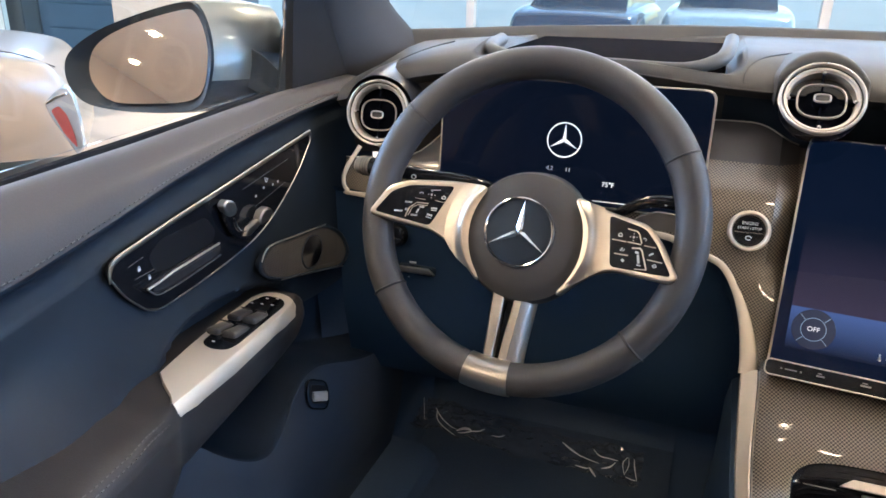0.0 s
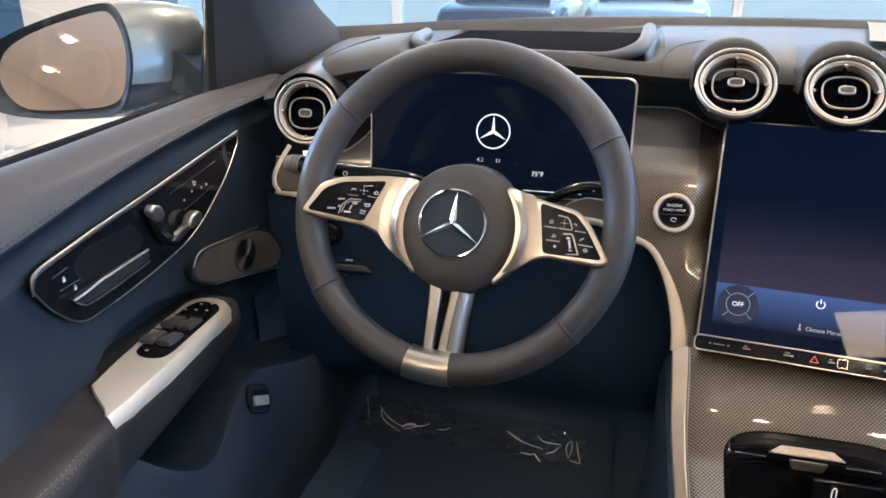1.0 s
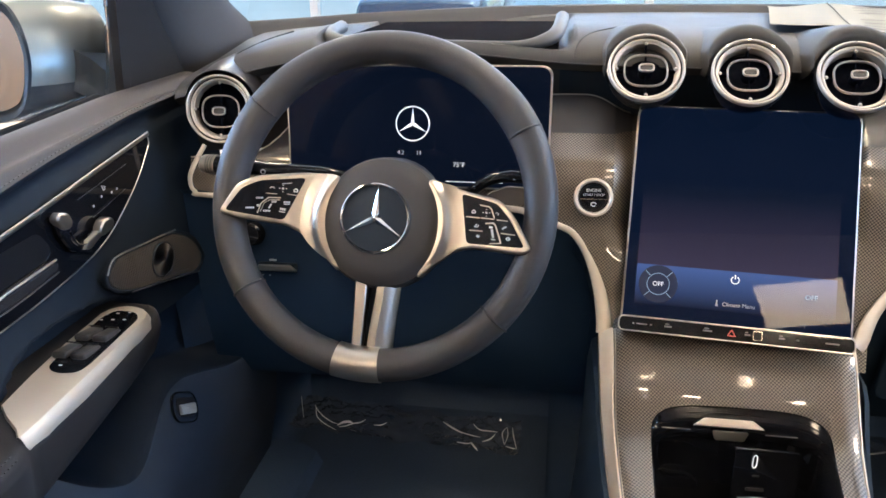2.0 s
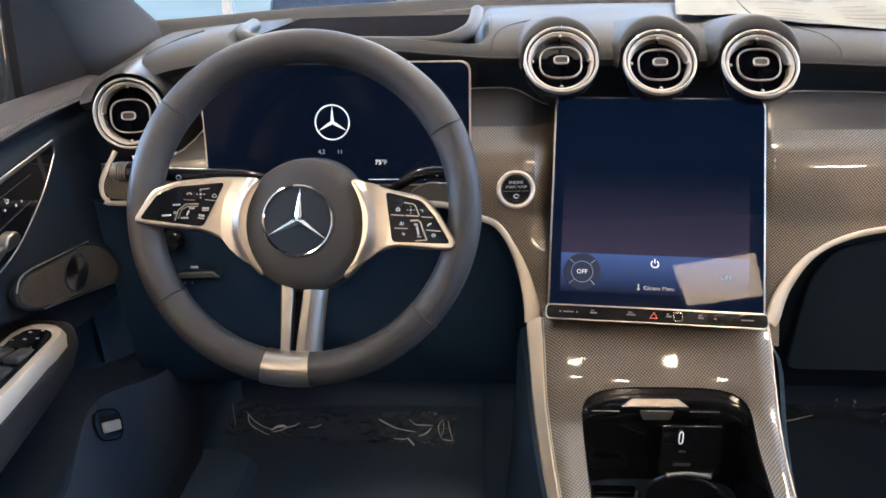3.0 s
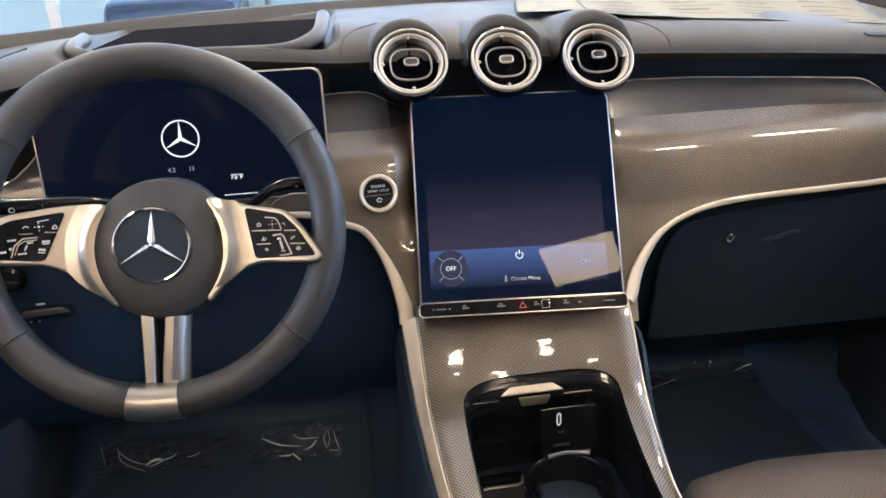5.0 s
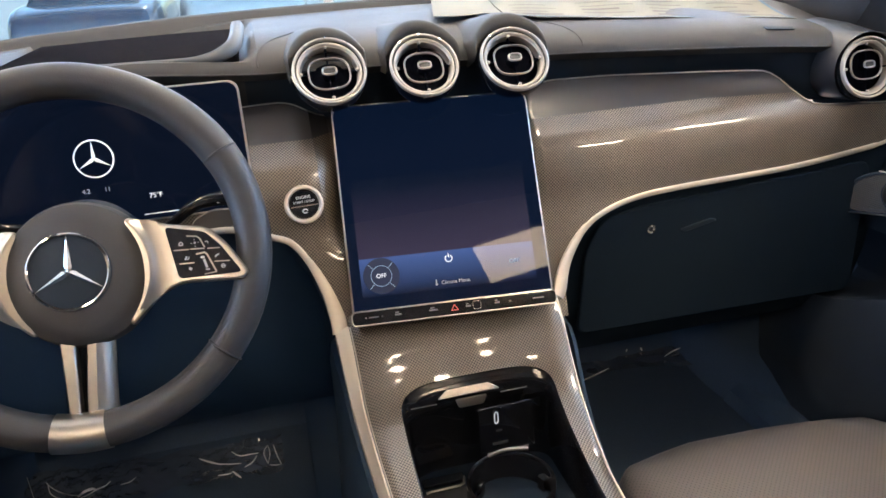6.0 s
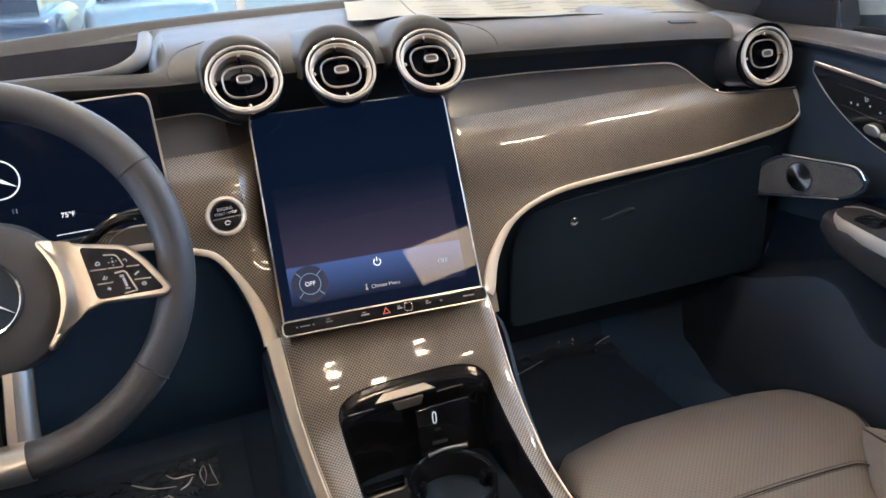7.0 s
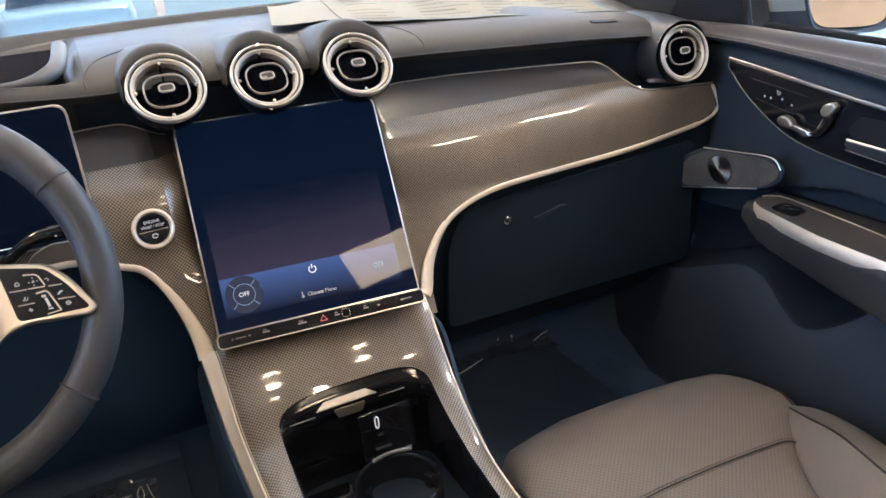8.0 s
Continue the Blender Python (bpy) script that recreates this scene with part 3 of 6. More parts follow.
SCREEN = material("dark screen glass", (0.0008, 0.0011, 0.0025), 0.02, stain=0, spec=0.15, emit=(0.012, 0.034, 0.10), power=0.08)
part("case", slab(outline, (0, 0, 0.011), 0.002), SATIN, screen, "thin satin silver edge", local=True)
part("glass", slab([(p.x * 0.981, p.y * 0.981, -0.002) for p in outline], (0, 0, 0.0022), 0.0006), SCREEN, screen, local=True)
part("mount", box(0, 0.01, -0.035, 0.18, 0.2, 0.045, 0.01), SOFT, screen, local=True)



def screen_glow(name, low, high, top, strength):
    """A dim screen glow that changes across its height."""
    m = bpy.data.materials.new(name)
    m.use_nodes = True
    bn, bl = m.node_tree.nodes, m.node_tree.links
    bb = bn["Principled BSDF"]
    bb.inputs["Base Color"].default_value, bb.inputs["Roughness"].default_value = (0.002, 0.0024, 0.004, 1), 0.02
    bb.inputs["Specular IOR Level"].default_value = 0.15
    tc, sp, rmp = bn.new("ShaderNodeTexCoord"), bn.new("ShaderNodeSeparateXYZ"), bn.new("ShaderNodeValToRGB")
    bl.new(tc.outputs["Generated"], sp.inputs[0]), bl.new(sp.outputs["Y"], rmp.inputs[0]), bl.new(rmp.outputs[0], bb.inputs["Emission Color"])
    rmp.color_ramp.elements[0].color, rmp.color_ramp.elements[1].color = (*low, 1), (*high, 1)
    rmp.color_ramp.elements[1].position = top
    bb.inputs["Emission Strength"].default_value = strength
    return m


BARM = screen_glow("climate bar", (0.012, 0.018, 0.045), (0.10, 0.18, 0.48), 0.95, 0.24)
# Purple glow painted in for the ceiling's reflection on the glass.
REFLECTGLOW = screen_glow("screen reflection painted as glow", (0.066, 0.052, 0.100), (0.004, 0.0113, 0.033), 0.9, 0.24)
part("climate_bar", box(-0.0022, -0.0860, 0.0004, 0.215, 0.0465, 0.0006), BARM, screen, "blue lit climate bar", smooth=False, local=True)
part("picture", box(-0.0022, -0.0140, 0.0004, 0.215, 0.0975, 0.0006), REFLECTGLOW, screen, smooth=False, local=True)
DIAL = material("dial disc", (0.01, 0.012, 0.02), 0.06, stain=0, emit=(0.03, 0.04, 0.09), power=0.2)
dial_rim = material("dial line", (0.2, 0.3, 0.4), 0.4, stain=0, emit=(0.25, 0.4, 0.55), power=0.12)
for x in (-0.0845, 0.0797):
    if x > 0:
        lettering("OFF", 0.0075, whole(screen) @ Matrix.Translation((x, -0.0851, 0.0012)), dial_rim, screen)
        continue
    d = part("temperature_dial", (lambda b: (b.transform(Matrix.Translation((x, -0.0851, 0.0008))), b)[1])(lathe([(0.0003, 0.0004), (0.0215, 0.0004), (0.022, 0.0)], 40)), DIAL, screen, local=True)
    part("dial_ring", sweep([(x + 0.0125 * math.cos(a * math.pi / 20), -0.0851 + 0.0125 * math.sin(a * math.pi / 20), 0.0014) for a in range(40)], 0.0003, closed=True, sides=6), dial_rim, d, local=True)
    for a in (45, 135, 225, 315):
        c, s = math.cos(radians(a)), math.sin(radians(a))
        part("dial_tick", sweep([(x + 0.0135 * c, -0.0851 + 0.0135 * s, 0.0014), (x + 0.021 * c, -0.0851 + 0.021 * s, 0.0014)], 0.0003, sides=6), dial_rim, d, local=True)
    lettering("OFF", 0.0072, whole(screen) @ Matrix.Translation((x, -0.0851, 0.0016)), WHITE, d)
power = part("power_symbol", sweep([(-0.0008 + 0.0042 * math.sin(a), -0.0727 + 0.0042 * math.cos(a), 0.0012) for a in [radians(35 + 290 * k / 20) for k in range(21)]], 0.0006, sides=6), WHITE, screen, local=True)
part("power_bar", box(-0.0008, -0.0692, 0.0012, 0.0011, 0.005, 0.0006), WHITE, power, smooth=False, local=True)
lettering("Climate Menu", 0.0062, whole(screen) @ Matrix.Translation((0.0045, -0.1015, 0.0012)), PAINTMARK, screen)
part("menu_icon", joined(box(-0.0190, -0.1000, 0.0012, 0.0014, 0.006, 0.0006), box(-0.0190, -0.1030, 0.0012, 0.0028, 0.0024, 0.0006)), PAINTMARK, screen, smooth=False, local=True)

bar = part("touch_bar", slab(rounded([(-0.125, -0.1422, 0.000), (0.125, -0.1422, 0.000), (0.125, -0.1256, 0.000), (-0.125, -0.1256, 0.000)], 0.0065), (0, 0, 0.006), 0.0015), GLOSS, screen, "glossy black touch strip in a chrome rim", local=True)
part("bar_rim", sweep(rounded([(-0.125, -0.1422, 0.005), (0.125, -0.1422, 0.005), (0.125, -0.1256, 0.005), (-0.125, -0.1256, 0.005)], 0.0065), 0.0010, closed=True, sides=8), SATIN, bar, local=True)
RED = material("red hazard print", (0.5, 0.08, 0.06), 0.4, stain=0, emit=(0.6, 0.12, 0.1), power=0.25)
part("hazard_symbol", sweep([(-0.0055, -0.1365, 0.0062), (0.0025, -0.1365, 0.0062), (-0.0015, -0.1298, 0.0062)], 0.0007, closed=True, sides=6), RED, bar, local=True)
part("sensor_frame", sweep(rounded([(0.0210, -0.1382, 0.0065), (0.0305, -0.1382, 0.0065), (0.0305, -0.1288, 0.0065), (0.0210, -0.1288, 0.0065)], 0.0025), 0.0008, closed=True, sides=6), CHROME, bar, local=True)
for x, ww in ((-0.1085, 0.002), (-0.099, 0.012), (-0.089, 0.002), (-0.070, 0.008), (-0.0272, 0.010), (0.0153, 0.006), (0.0509, 0.006), (0.067, 0.003), (0.1022, 0.014)):
    part("touch_symbol", box(x, -0.1335, 0.0062, ww, 0.0018 if ww < 0.012 else 0.0013, 0.0004), DIMPRINT, bar, smooth=False, local=True)
    if 0.005 < ww < 0.012:
        part("touch_symbol", box(x - 0.001, -0.1308, 0.0062, ww * 0.5, 0.0012, 0.0004), DIMPRINT, bar, smooth=False, local=True)

# ---- instrument display ----
ICX, ICY, ICZ = -0.382, 0.165, 0.704
IM = Matrix.Translation((ICX, ICY, ICZ)) @ Matrix.Rotation(radians(90 - 12), 4, "X")
cluster = thing("instrument_display", IM, "wide black instrument display showing a star badge, behind the steering wheel", "screen")
w, h = 0.165, 0.074
outline = rounded([(-w + 0.006, -h, -0.012), (w, -h, -0.012), (w, h, -0.012), (-w, h, -0.012)], [0.006, 0.006, 0.014, 0.014], 6)
part("case", slab(outline, (0, 0, 0.011), 0.0015), SATIN, cluster, "thin silver edge", local=True)
CLUSTER = material("instrument glass", (0.0010, 0.0012, 0.0024), 0.08, stain=0.03, spec=0.10, emit=(0.012, 0.03, 0.08), power=0.06)
part("glass", slab([(p.x * 0.985, p.y * 0.972, -0.002) for p in outline], (0, 0, 0.0022), 0.0006), CLUSTER, cluster, local=True)
part("mount", box(0, -0.01, -0.05, 0.26, 0.1, 0.07, 0.01), SOFT, cluster, local=True)
part("hood_edge", sweep([(x, h - 0.002 - 0.8 * (x + 0.03) ** 2, 0.006) for x in [-0.085 + 0.11 * k / 20 for k in range(21)]], 0.0018, sides=8), SATIN, cluster, local=True)


def star_badge(r, width, lift):
    """Three tapering blades inside a ring; returns ring and blades in local x, y."""
    ring = sweep([(r * math.cos(a * math.pi / 32), r * math.sin(a * math.pi / 32), lift) for a in range(64)], width, closed=True, sides=8)
    blades = []
    for k in range(3):
        a = radians(90 + 120 * k)
        d, s = Vector((math.cos(a), math.sin(a), 0)), Vector((-math.sin(a), math.cos(a), 0))
        bm = bmesh.new()
        o, up = Vector((0, 0, lift)), Vector((0, 0, width * 1.6))
        vs = [bm.verts.new(p) for p in (o - d * r * 0.12, o + d * r * 0.12 + s * r * 0.10, o + d * r * 0.98, o + d * r * 0.12 - s * r * 0.10, o + d * r * 0.05 + up)]
        for f in ((0, 1, 4), (1, 2, 4), (2, 3, 4), (3, 0, 4), (3, 2, 1, 0)):
            bm.faces.new([vs[i] for i in f])
        blades.append(bm)
    return ring, blades


ring, blades = star_badge(0.0205, 0.0008, 0.001)
ring.transform(Matrix.Translation((-0.002, 0.0028, 0))), [b.transform(Matrix.Translation((-0.002, 0.0028, 0))) for b in blades]
badge = part("star_symbol", ring, WHITE, cluster, local=True)
for b in blades:
    part("blade", b, WHITE, badge, smooth=False, local=True)
lettering("4.2", 0.007, whole(cluster) @ Matrix.Translation((-0.0162, -0.0325, 0.001)), PAINTMARK, cluster)
lettering("11", 0.007, whole(cluster) @ Matrix.Translation((0.0062, -0.0325, 0.001)), PAINTMARK, cluster)
lettering("75\u00b0F", 0.0078, whole(cluster) @ Matrix.Translation((0.056, -0.0455, 0.001)), WHITE, cluster)
part("status_line", box(0.075, -0.066, 0.0006, 0.07, 0.0008, 0.0004), WHITE, cluster, smooth=False, local=True)

# ---- start button ----
SB = Matrix.Translation((-0.1625, veneer_y(0.6235, -0.16) - 0.001, 0.6235)) @ Matrix.Rotation(radians(4), 4, "Z") @ Matrix.Rotation(radians(73), 4, "X")
start = thing("start_button", SB, "round black engine start button in a silver ring", "button")
part("ring", lathe([(0.0235, -0.004), (0.0235, 0.003), (0.0225, 0.005), (0.0205, 0.0055), (0.0188, 0.0035), (0.0182, -0.002)], 48), PLATE, start, local=True)
part("cap", lathe([(0.0003, 0.0035), (0.0155, 0.0035), (0.0176, 0.002), (0.0180, -0.002)], 40), GLOSS, start, local=True)
part("divider", box(0, -0.002, 0.0038, 0.033, 0.0012, 0.0006), CHROME, start, smooth=False, local=True)
lettering("ENGINE", 0.0050, SB @ Matrix.Translation((0, 0.0085, 0.0042)), PAINTMARK, start)
lettering("START / STOP", 0.0042, SB @ Matrix.Translation((0, 0.0030, 0.0042)), PAINTMARK, start)
part("stop_symbol", sweep([(0.003 * math.cos(a * 0.5), -0.0082 + 0.0022 * math.sin(a * 0.5), 0.004) for a in range(12)], 0.0006, sides=6), PAINTMARK, start, local=True)

# ---- steering wheel ----
RAKE = radians(24)
WM = Matrix(((1, 0, 0), (0, math.sin(RAKE), -math.cos(RAKE)), (0, math.cos(RAKE), math.sin(RAKE)))).to_4x4()
WM.translation = Vector((-0.388, 0.003, 0.655))
wheel = thing("steering_wheel", WM, "three-spoke black leather steering wheel with satin silver spokes", "steering wheel")
RIMLEATHER = material("smooth black wheel leather", (0.028, 0.0275, 0.029), 0.48, grain=0.3, size=800, bump=0.25, spec=0.35)
rows = []
for k in range(97):
    a = 2 * math.pi * k / 96
    grip = 0.0012 * (math.exp(-((math.degrees(a) - 35) / 18) ** 2) + math.exp(-((math.degrees(a) - 145) / 18) ** 2))
    rows.append([((0.1665 + (0.0172 + grip) * math.cos(b)) * math.cos(a), (0.1665 + (0.0172 + grip) * math.cos(b)) * math.sin(a), 0.0185 * math.sin(b)) for b in [2 * math.pi * j / 20 for j in range(20)]])
bm = loft(rows, closed=True)
bmesh.ops.remove_doubles(bm, verts=bm.verts, dist=1e-6)
rim = part("rim", bm, RIMLEATHER, wheel, "black leather rim", local=True)
for a in (143.4, 28.4, 214.6, 318.0):
    c, s = math.cos(radians(a)), math.sin(radians(a))
    part("rim_seam", sweep([((0.1665 + 0.0176 * math.cos(b)) * c, (0.1665 + 0.0176 * math.cos(b)) * s, 0.0189 * math.sin(b)) for b in [2 * math.pi * j / 24 for j in range(24)]], 0.0013, closed=True, sides=6), RUBBER, rim, local=True)

HX, HY = 0.003, -0.0185
hub_rows = []
for r, z in ((0.0005, 0.012), (0.02, 0.0117), (0.035, 0.0108), (0.05, 0.0085), (0.06, 0.005), (0.066, 0.0), (0.069, -0.008), (0.0695, -0.02), (0.064, -0.045)):
    hub_rows.append([(HX + r * math.cos(a), HY + r * 1.01 * math.sin(a), z) for a in [2 * math.pi * k / 56 for k in range(56)]])
part("hub_cover", loft(hub_rows, closed=True), RIMLEATHER, wheel, "matt black airbag cover", local=True)
ring, blades = star_badge(0.0352, 0.0017, 0.0135)
for b in (ring, *blades):
    b.transform(Matrix.Translation((-0.0022, -0.0155, 0)) @ Matrix.Rotation(radians(-3.5), 4, "Z"))
disc = part("badge_disc", (lambda b: (b.transform(Matrix.Translation((-0.0022, -0.0155, 0))), b)[1])(lathe([(0.0005, 0.0122), (0.0345, 0.0125), (0.0375, 0.011), (0.038, 0.006)], 48)), SOFT, wheel, local=True)
part("badge_ring", ring, CHROME, disc, "chrome ring", local=True)
for b in blades:
    part("badge_blade", b, CHROME, disc, "chrome star blade", smooth=False, local=True)


def plate(pts, z, d, bevel):
    return slab([(x, y, z) for x, y in pts], (0, 0, d), bevel)


def wing(bm):
    """The spokes' outer ends rise over the rim."""
    for v in bm.verts:
        v.co.z += 0.19 * (abs(v.co.x) - 0.035)
    return bm


def smoothed(pts, r):
    return [(p.x, p.y) for p in rounded([(x, y, 0) for x, y in pts], r, 5)]


left_spoke = [(-0.1687, -0.0172), (-0.150, 0.0160), (-0.1268, 0.0250), (-0.0807, 0.0303), (-0.045, 0.0300), (-0.04, -0.03), (-0.041, -0.0740), (-0.0580, -0.056), (-0.0790, -0.0355), (-0.1000, -0.0262), (-0.1400, -0.0225)]
right_spoke = [(0.050, 0.0300), (0.0660, 0.0245), (0.0871, 0.0171), (0.1260, 0.0081), (0.1410, -0.0083), (0.1590, -0.0403), (0.1524, -0.0465), (0.1200, -0.0440), (0.0963, -0.0415), (0.0780, -0.0470), (0.0610, -0.0600), (0.0430, -0.0770), (0.035, -0.03)]
pads = {"l": [(-0.1606, -0.0145), (-0.1440, 0.0105), (-0.1260, 0.0188), (-0.0790, 0.0242), (-0.0997, -0.0217)],
        "r": [(0.0860, 0.0138), (0.1230, 0.0040), (0.1359, -0.0111), (0.1525, -0.0396), (0.0930, -0.0371)]}
for side, pts in (("l", left_spoke), ("r", right_spoke)):
    sp = part("spoke", wing(plate(smoothed(pts, 0.008), -0.012, 0.012, 0.003)), SATIN, wheel, "satin silver spoke", local=True)
    pad = part("button_pad", wing(plate(smoothed(pads[side], 0.005), -0.002, 0.0035, 0.0008)), GLOSS, sp, "glossy black button pad", local=True)
for ang, nm in (((136, 222, 146, 190), "spoke_root"), ((-41, 41, -14, 27), "spoke_root")):
    rows = []
    for r_, up in ((0.0655, 0.0075), (0.0675, 0.0068), (0.0700, 0.0048), (0.0730, 0.0026), (0.0765, 0.0012), (0.081, 0.0004), (0.086, -0.0004)):
        f = (r_ - 0.0655) / 0.0205
        a0, a1 = ang[0] + (ang[2] - ang[0]) * f, ang[1] + (ang[3] - ang[1]) * f
        line = [(HX + r_ * math.cos(radians(a0 + (a1 - a0) * i / 16)), HY + r_ * math.sin(radians(a0 + (a1 - a0) * i / 16))) for i in range(17)]
        rows.append([(x, y, 0.19 * (abs(x) - 0.035) + up + 0.0006) for x, y in line])
    part("spoke_root", loft(rows), SATIN, wheel, "satin silver flare beside the hub", local=True)
# button symbols and joints on the pads
pad_l, pad_r = [o for o in wheel.children_recursive if o.name.startswith("button_pad")]
def bar_mark(x, y, ww, hh, slope):
    return box(x, y, 0.0019, ww, hh, 0.0004, turn=Matrix.Rotation(radians(slope), 4, "Z"))


def ring_mark(x, y, r):
    return sweep([(x + r * math.cos(a * math.pi / 6), y + r * math.sin(a * math.pi / 6), 0.0019) for a in range(12)], 0.0004, closed=True, sides=5)


def line_mark(pts, r=0.0004):
    return sweep([(x, y, 0.0020) for x, y in pts], r, sides=5)


def letters(x, y, count, size, slope):
    """A short word too small to read: a row of bars."""
    c, q = math.cos(radians(slope)), math.sin(radians(slope))
    return joined(*[bar_mark(x + c * size * (k - (count - 1) / 2), y + q * size * (k - (count - 1) / 2), size * 0.62, size * 1.15, slope) for k in range(count)])


def cross_mark(x, y, r):
    return joined(ring_mark(x, y, 0.0007), *[bar_mark(x + a * r, y + b * r, 0.0010, 0.0008, 0) for a, b in ((1, 0), (-1, 0), (0, 1), (0, -1))])


marks_l = [letters(-0.1344, -0.0106, 6, 0.0015, 4), letters(-0.1249, 0.0002, 5, 0.0015, 4), cross_mark(-0.1019, 0.0113, 0.0034), bar_mark(-0.0982, 0.0168, 0.010, 0.0006, 8),
           line_mark([(-0.1150, 0.0108), (-0.1136, 0.0124), (-0.1112, 0.0122), (-0.1108, 0.0108)]), line_mark([(-0.0905, 0.0085), (-0.0905, 0.0102), (-0.0886, 0.0120), (-0.0868, 0.0104), (-0.0868, 0.0086), (-0.0905, 0.0085)], 0.0005),
           letters(-0.0970, -0.0029, 4, 0.0017, 3), bar_mark(-0.0970, -0.0050, 0.006, 0.0007, 3), letters(-0.1008, -0.0105, 3, 0.0020, -8), bar_mark(-0.1015, -0.0132, 0.006, 0.0008, -8),
           letters(-0.1102, -0.0030, 3, 0.0018, 3), letters(-0.1171, -0.0129, 5, 0.0015, 2), line_mark([(-0.1128, -0.0055), (-0.1150, -0.0102)], 0.0007), ring_mark(-0.1262, -0.0078, 0.0010)]
marks_r = [line_mark([(0.0977, -0.0060), (0.0977, -0.0043), (0.0994, -0.0028), (0.1011, -0.0044), (0.1011, -0.0060), (0.0977, -0.0060)], 0.0005), cross_mark(0.1124, -0.0055, 0.0033), line_mark([(0.1215, -0.0060), (0.1235, -0.0052), (0.1248, -0.0066), (0.1240, -0.0080)]),
           line_mark([(0.1008, -0.0200), (0.1024, -0.0190), (0.1030, -0.0170)], 0.0007), line_mark([(0.1028, -0.0205), (0.1046, -0.0196), (0.1052, -0.0178)]), line_mark([(0.1292, -0.0218), (0.1306, -0.0202), (0.1332, -0.0192)], 0.0008),
           bar_mark(0.1049, -0.0293, 0.0034, 0.0012, 0), bar_mark(0.1049, -0.0293, 0.0012, 0.0034, 20), ring_mark(0.1355, -0.0311, 0.0016), bar_mark(0.1355, -0.0311, 0.0048, 0.0008, -8),
           bar_mark(0.1176, -0.0201, 0.0036, 0.0022, -8), bar_mark(0.1196, -0.0263, 0.0022, 0.0085, 12), bar_mark(0.1208, -0.0322, 0.0040, 0.0012, -6)]
for marks, pd in ((marks_l, pad_l), (marks_r, pad_r)):
    for bm in marks:
        part("button_symbol", wing(bm), PAINTMARK, pd, smooth=False, local=True)
for pts, r, pd in (([(-0.1263, -0.0159), (-0.1230, -0.0052), (-0.1159, 0.0010), (-0.1038, 0.0014)], 0.0006, pad_l), ([(-0.1234, -0.0141), (-0.1200, -0.0047), (-0.1145, -0.0013), (-0.1044, -0.0008)], 0.0004, pad_l),
                   ([(-0.1187, 0.0057), (-0.1130, 0.0052), (-0.1074, 0.0053)], 0.0003, pad_l), ([(-0.0974, 0.0058), (-0.0890, 0.0050), (-0.0811, 0.0048)], 0.0003, pad_l),
                   ([(0.1121, -0.0163), (0.1200, -0.0158), (0.1222, -0.0180), (0.1285, -0.0354)], 0.0008, pad_r), ([(0.1057, 0.0021), (0.1150, 0.0004), (0.1175, -0.0020), (0.1209, -0.0109)], 0.0006, pad_r),
                   ([(0.0918, -0.0098), (0.1059, -0.0109)], 0.0005, pad_r), ([(0.1071, -0.0108), (0.1205, -0.0119)], 0.0005, pad_r), ([(0.1233, -0.0125), (0.1345, -0.0135)], 0.0005, pad_r),
                   ([(0.0957, -0.0234), (0.1093, -0.0241)], 0.0005, pad_r), ([(0.1279, -0.0257), (0.1423, -0.0271)], 0.0005, pad_r), ([(0.1170, -0.0364), (0.1289, -0.0357)], 0.0005, pad_r)):
    part("button_joint", wing(sweep([(x, y, 0.0020) for x, y in pts], r, sides=6)), SATIN, pd, local=True)
sp = part("lower_spoke", plate(smoothed([(-0.0300, -0.150), (-0.0375, -0.158), (-0.0375, -0.1815), (0.0115, -0.1845), (0.0145, -0.158), (0.0100, -0.150)], 0.003), -0.012, 0.0125, 0.003), SATIN, wheel, "forked satin silver lower spoke", local=True)
for inner, outer, flank in (((-0.0095, -0.0112, -0.0137), (-0.0222, -0.0220, -0.0225), (-0.0255, -0.0252, -0.0262)), ((0.0028, -0.0030, -0.0082), (0.0118, 0.0064, 0.0018), (0.0255, 0.0205, 0.0175))):
    # a flat face with a rounded flank that falls away behind it
    rows = []
    for k in range(13):
        y = -0.072 - 0.084 * k / 12
        xi, xo, xf = (smooth_lerp(y, [-0.156, -0.112, -0.072], [c[2], c[1], c[0]]) for c in (inner, outer, flank))
        d = 1 if xo > xi else -1
        rows.append([(xi, y, -0.016), (xi, y, -0.0022), (xi + 0.0012 * d, y, -0.0008)] + [(xo - 0.0006 * d, y, -0.0008), (xo, y, -0.0016)] + [(xo + (xf - xo) * math.sin(a), y, -0.0016 - 0.005 * math.sin(a) - 0.010 * (1 - math.cos(a))) for a in [math.pi / 2 * (i + 1) / 7 for i in range(7)]])
    part("fork", loft(rows), SATIN, sp, local=True)
part("fork_slot", plate([(-0.012, -0.075), (-0.017, -0.153), (-0.003, -0.153), (0.010, -0.075)], -0.024, 0.010, 0.0), GLOSS, sp, local=True)
rows = []
for k in range(9):
    a = radians(257 + 16.5 * k / 8)
    rows.append([((0.1665 + 0.0186 * math.cos(b)) * math.cos(a), (0.1665 + 0.0186 * math.cos(b)) * math.sin(a), 0.0198 * math.sin(b)) for b in [2 * math.pi * j / 20 for j in range(20)]])
part("rim_clasp", loft(rows, closed=True), SATIN, wheel, "satin silver clasp", local=True)
part("column_shroud", lathe([(0.055, -0.03), (0.06, -0.06), (0.055, -0.17)], 32), SOFT, wheel, local=True)

CAPGREY = material("warm grey satin plastic", (0.085, 0.078, 0.070), 0.4, spec=0.4)


# stalks
def stalk(name, pts, radii, label):
    ob = thing(name, pts[0], label, "stalk")
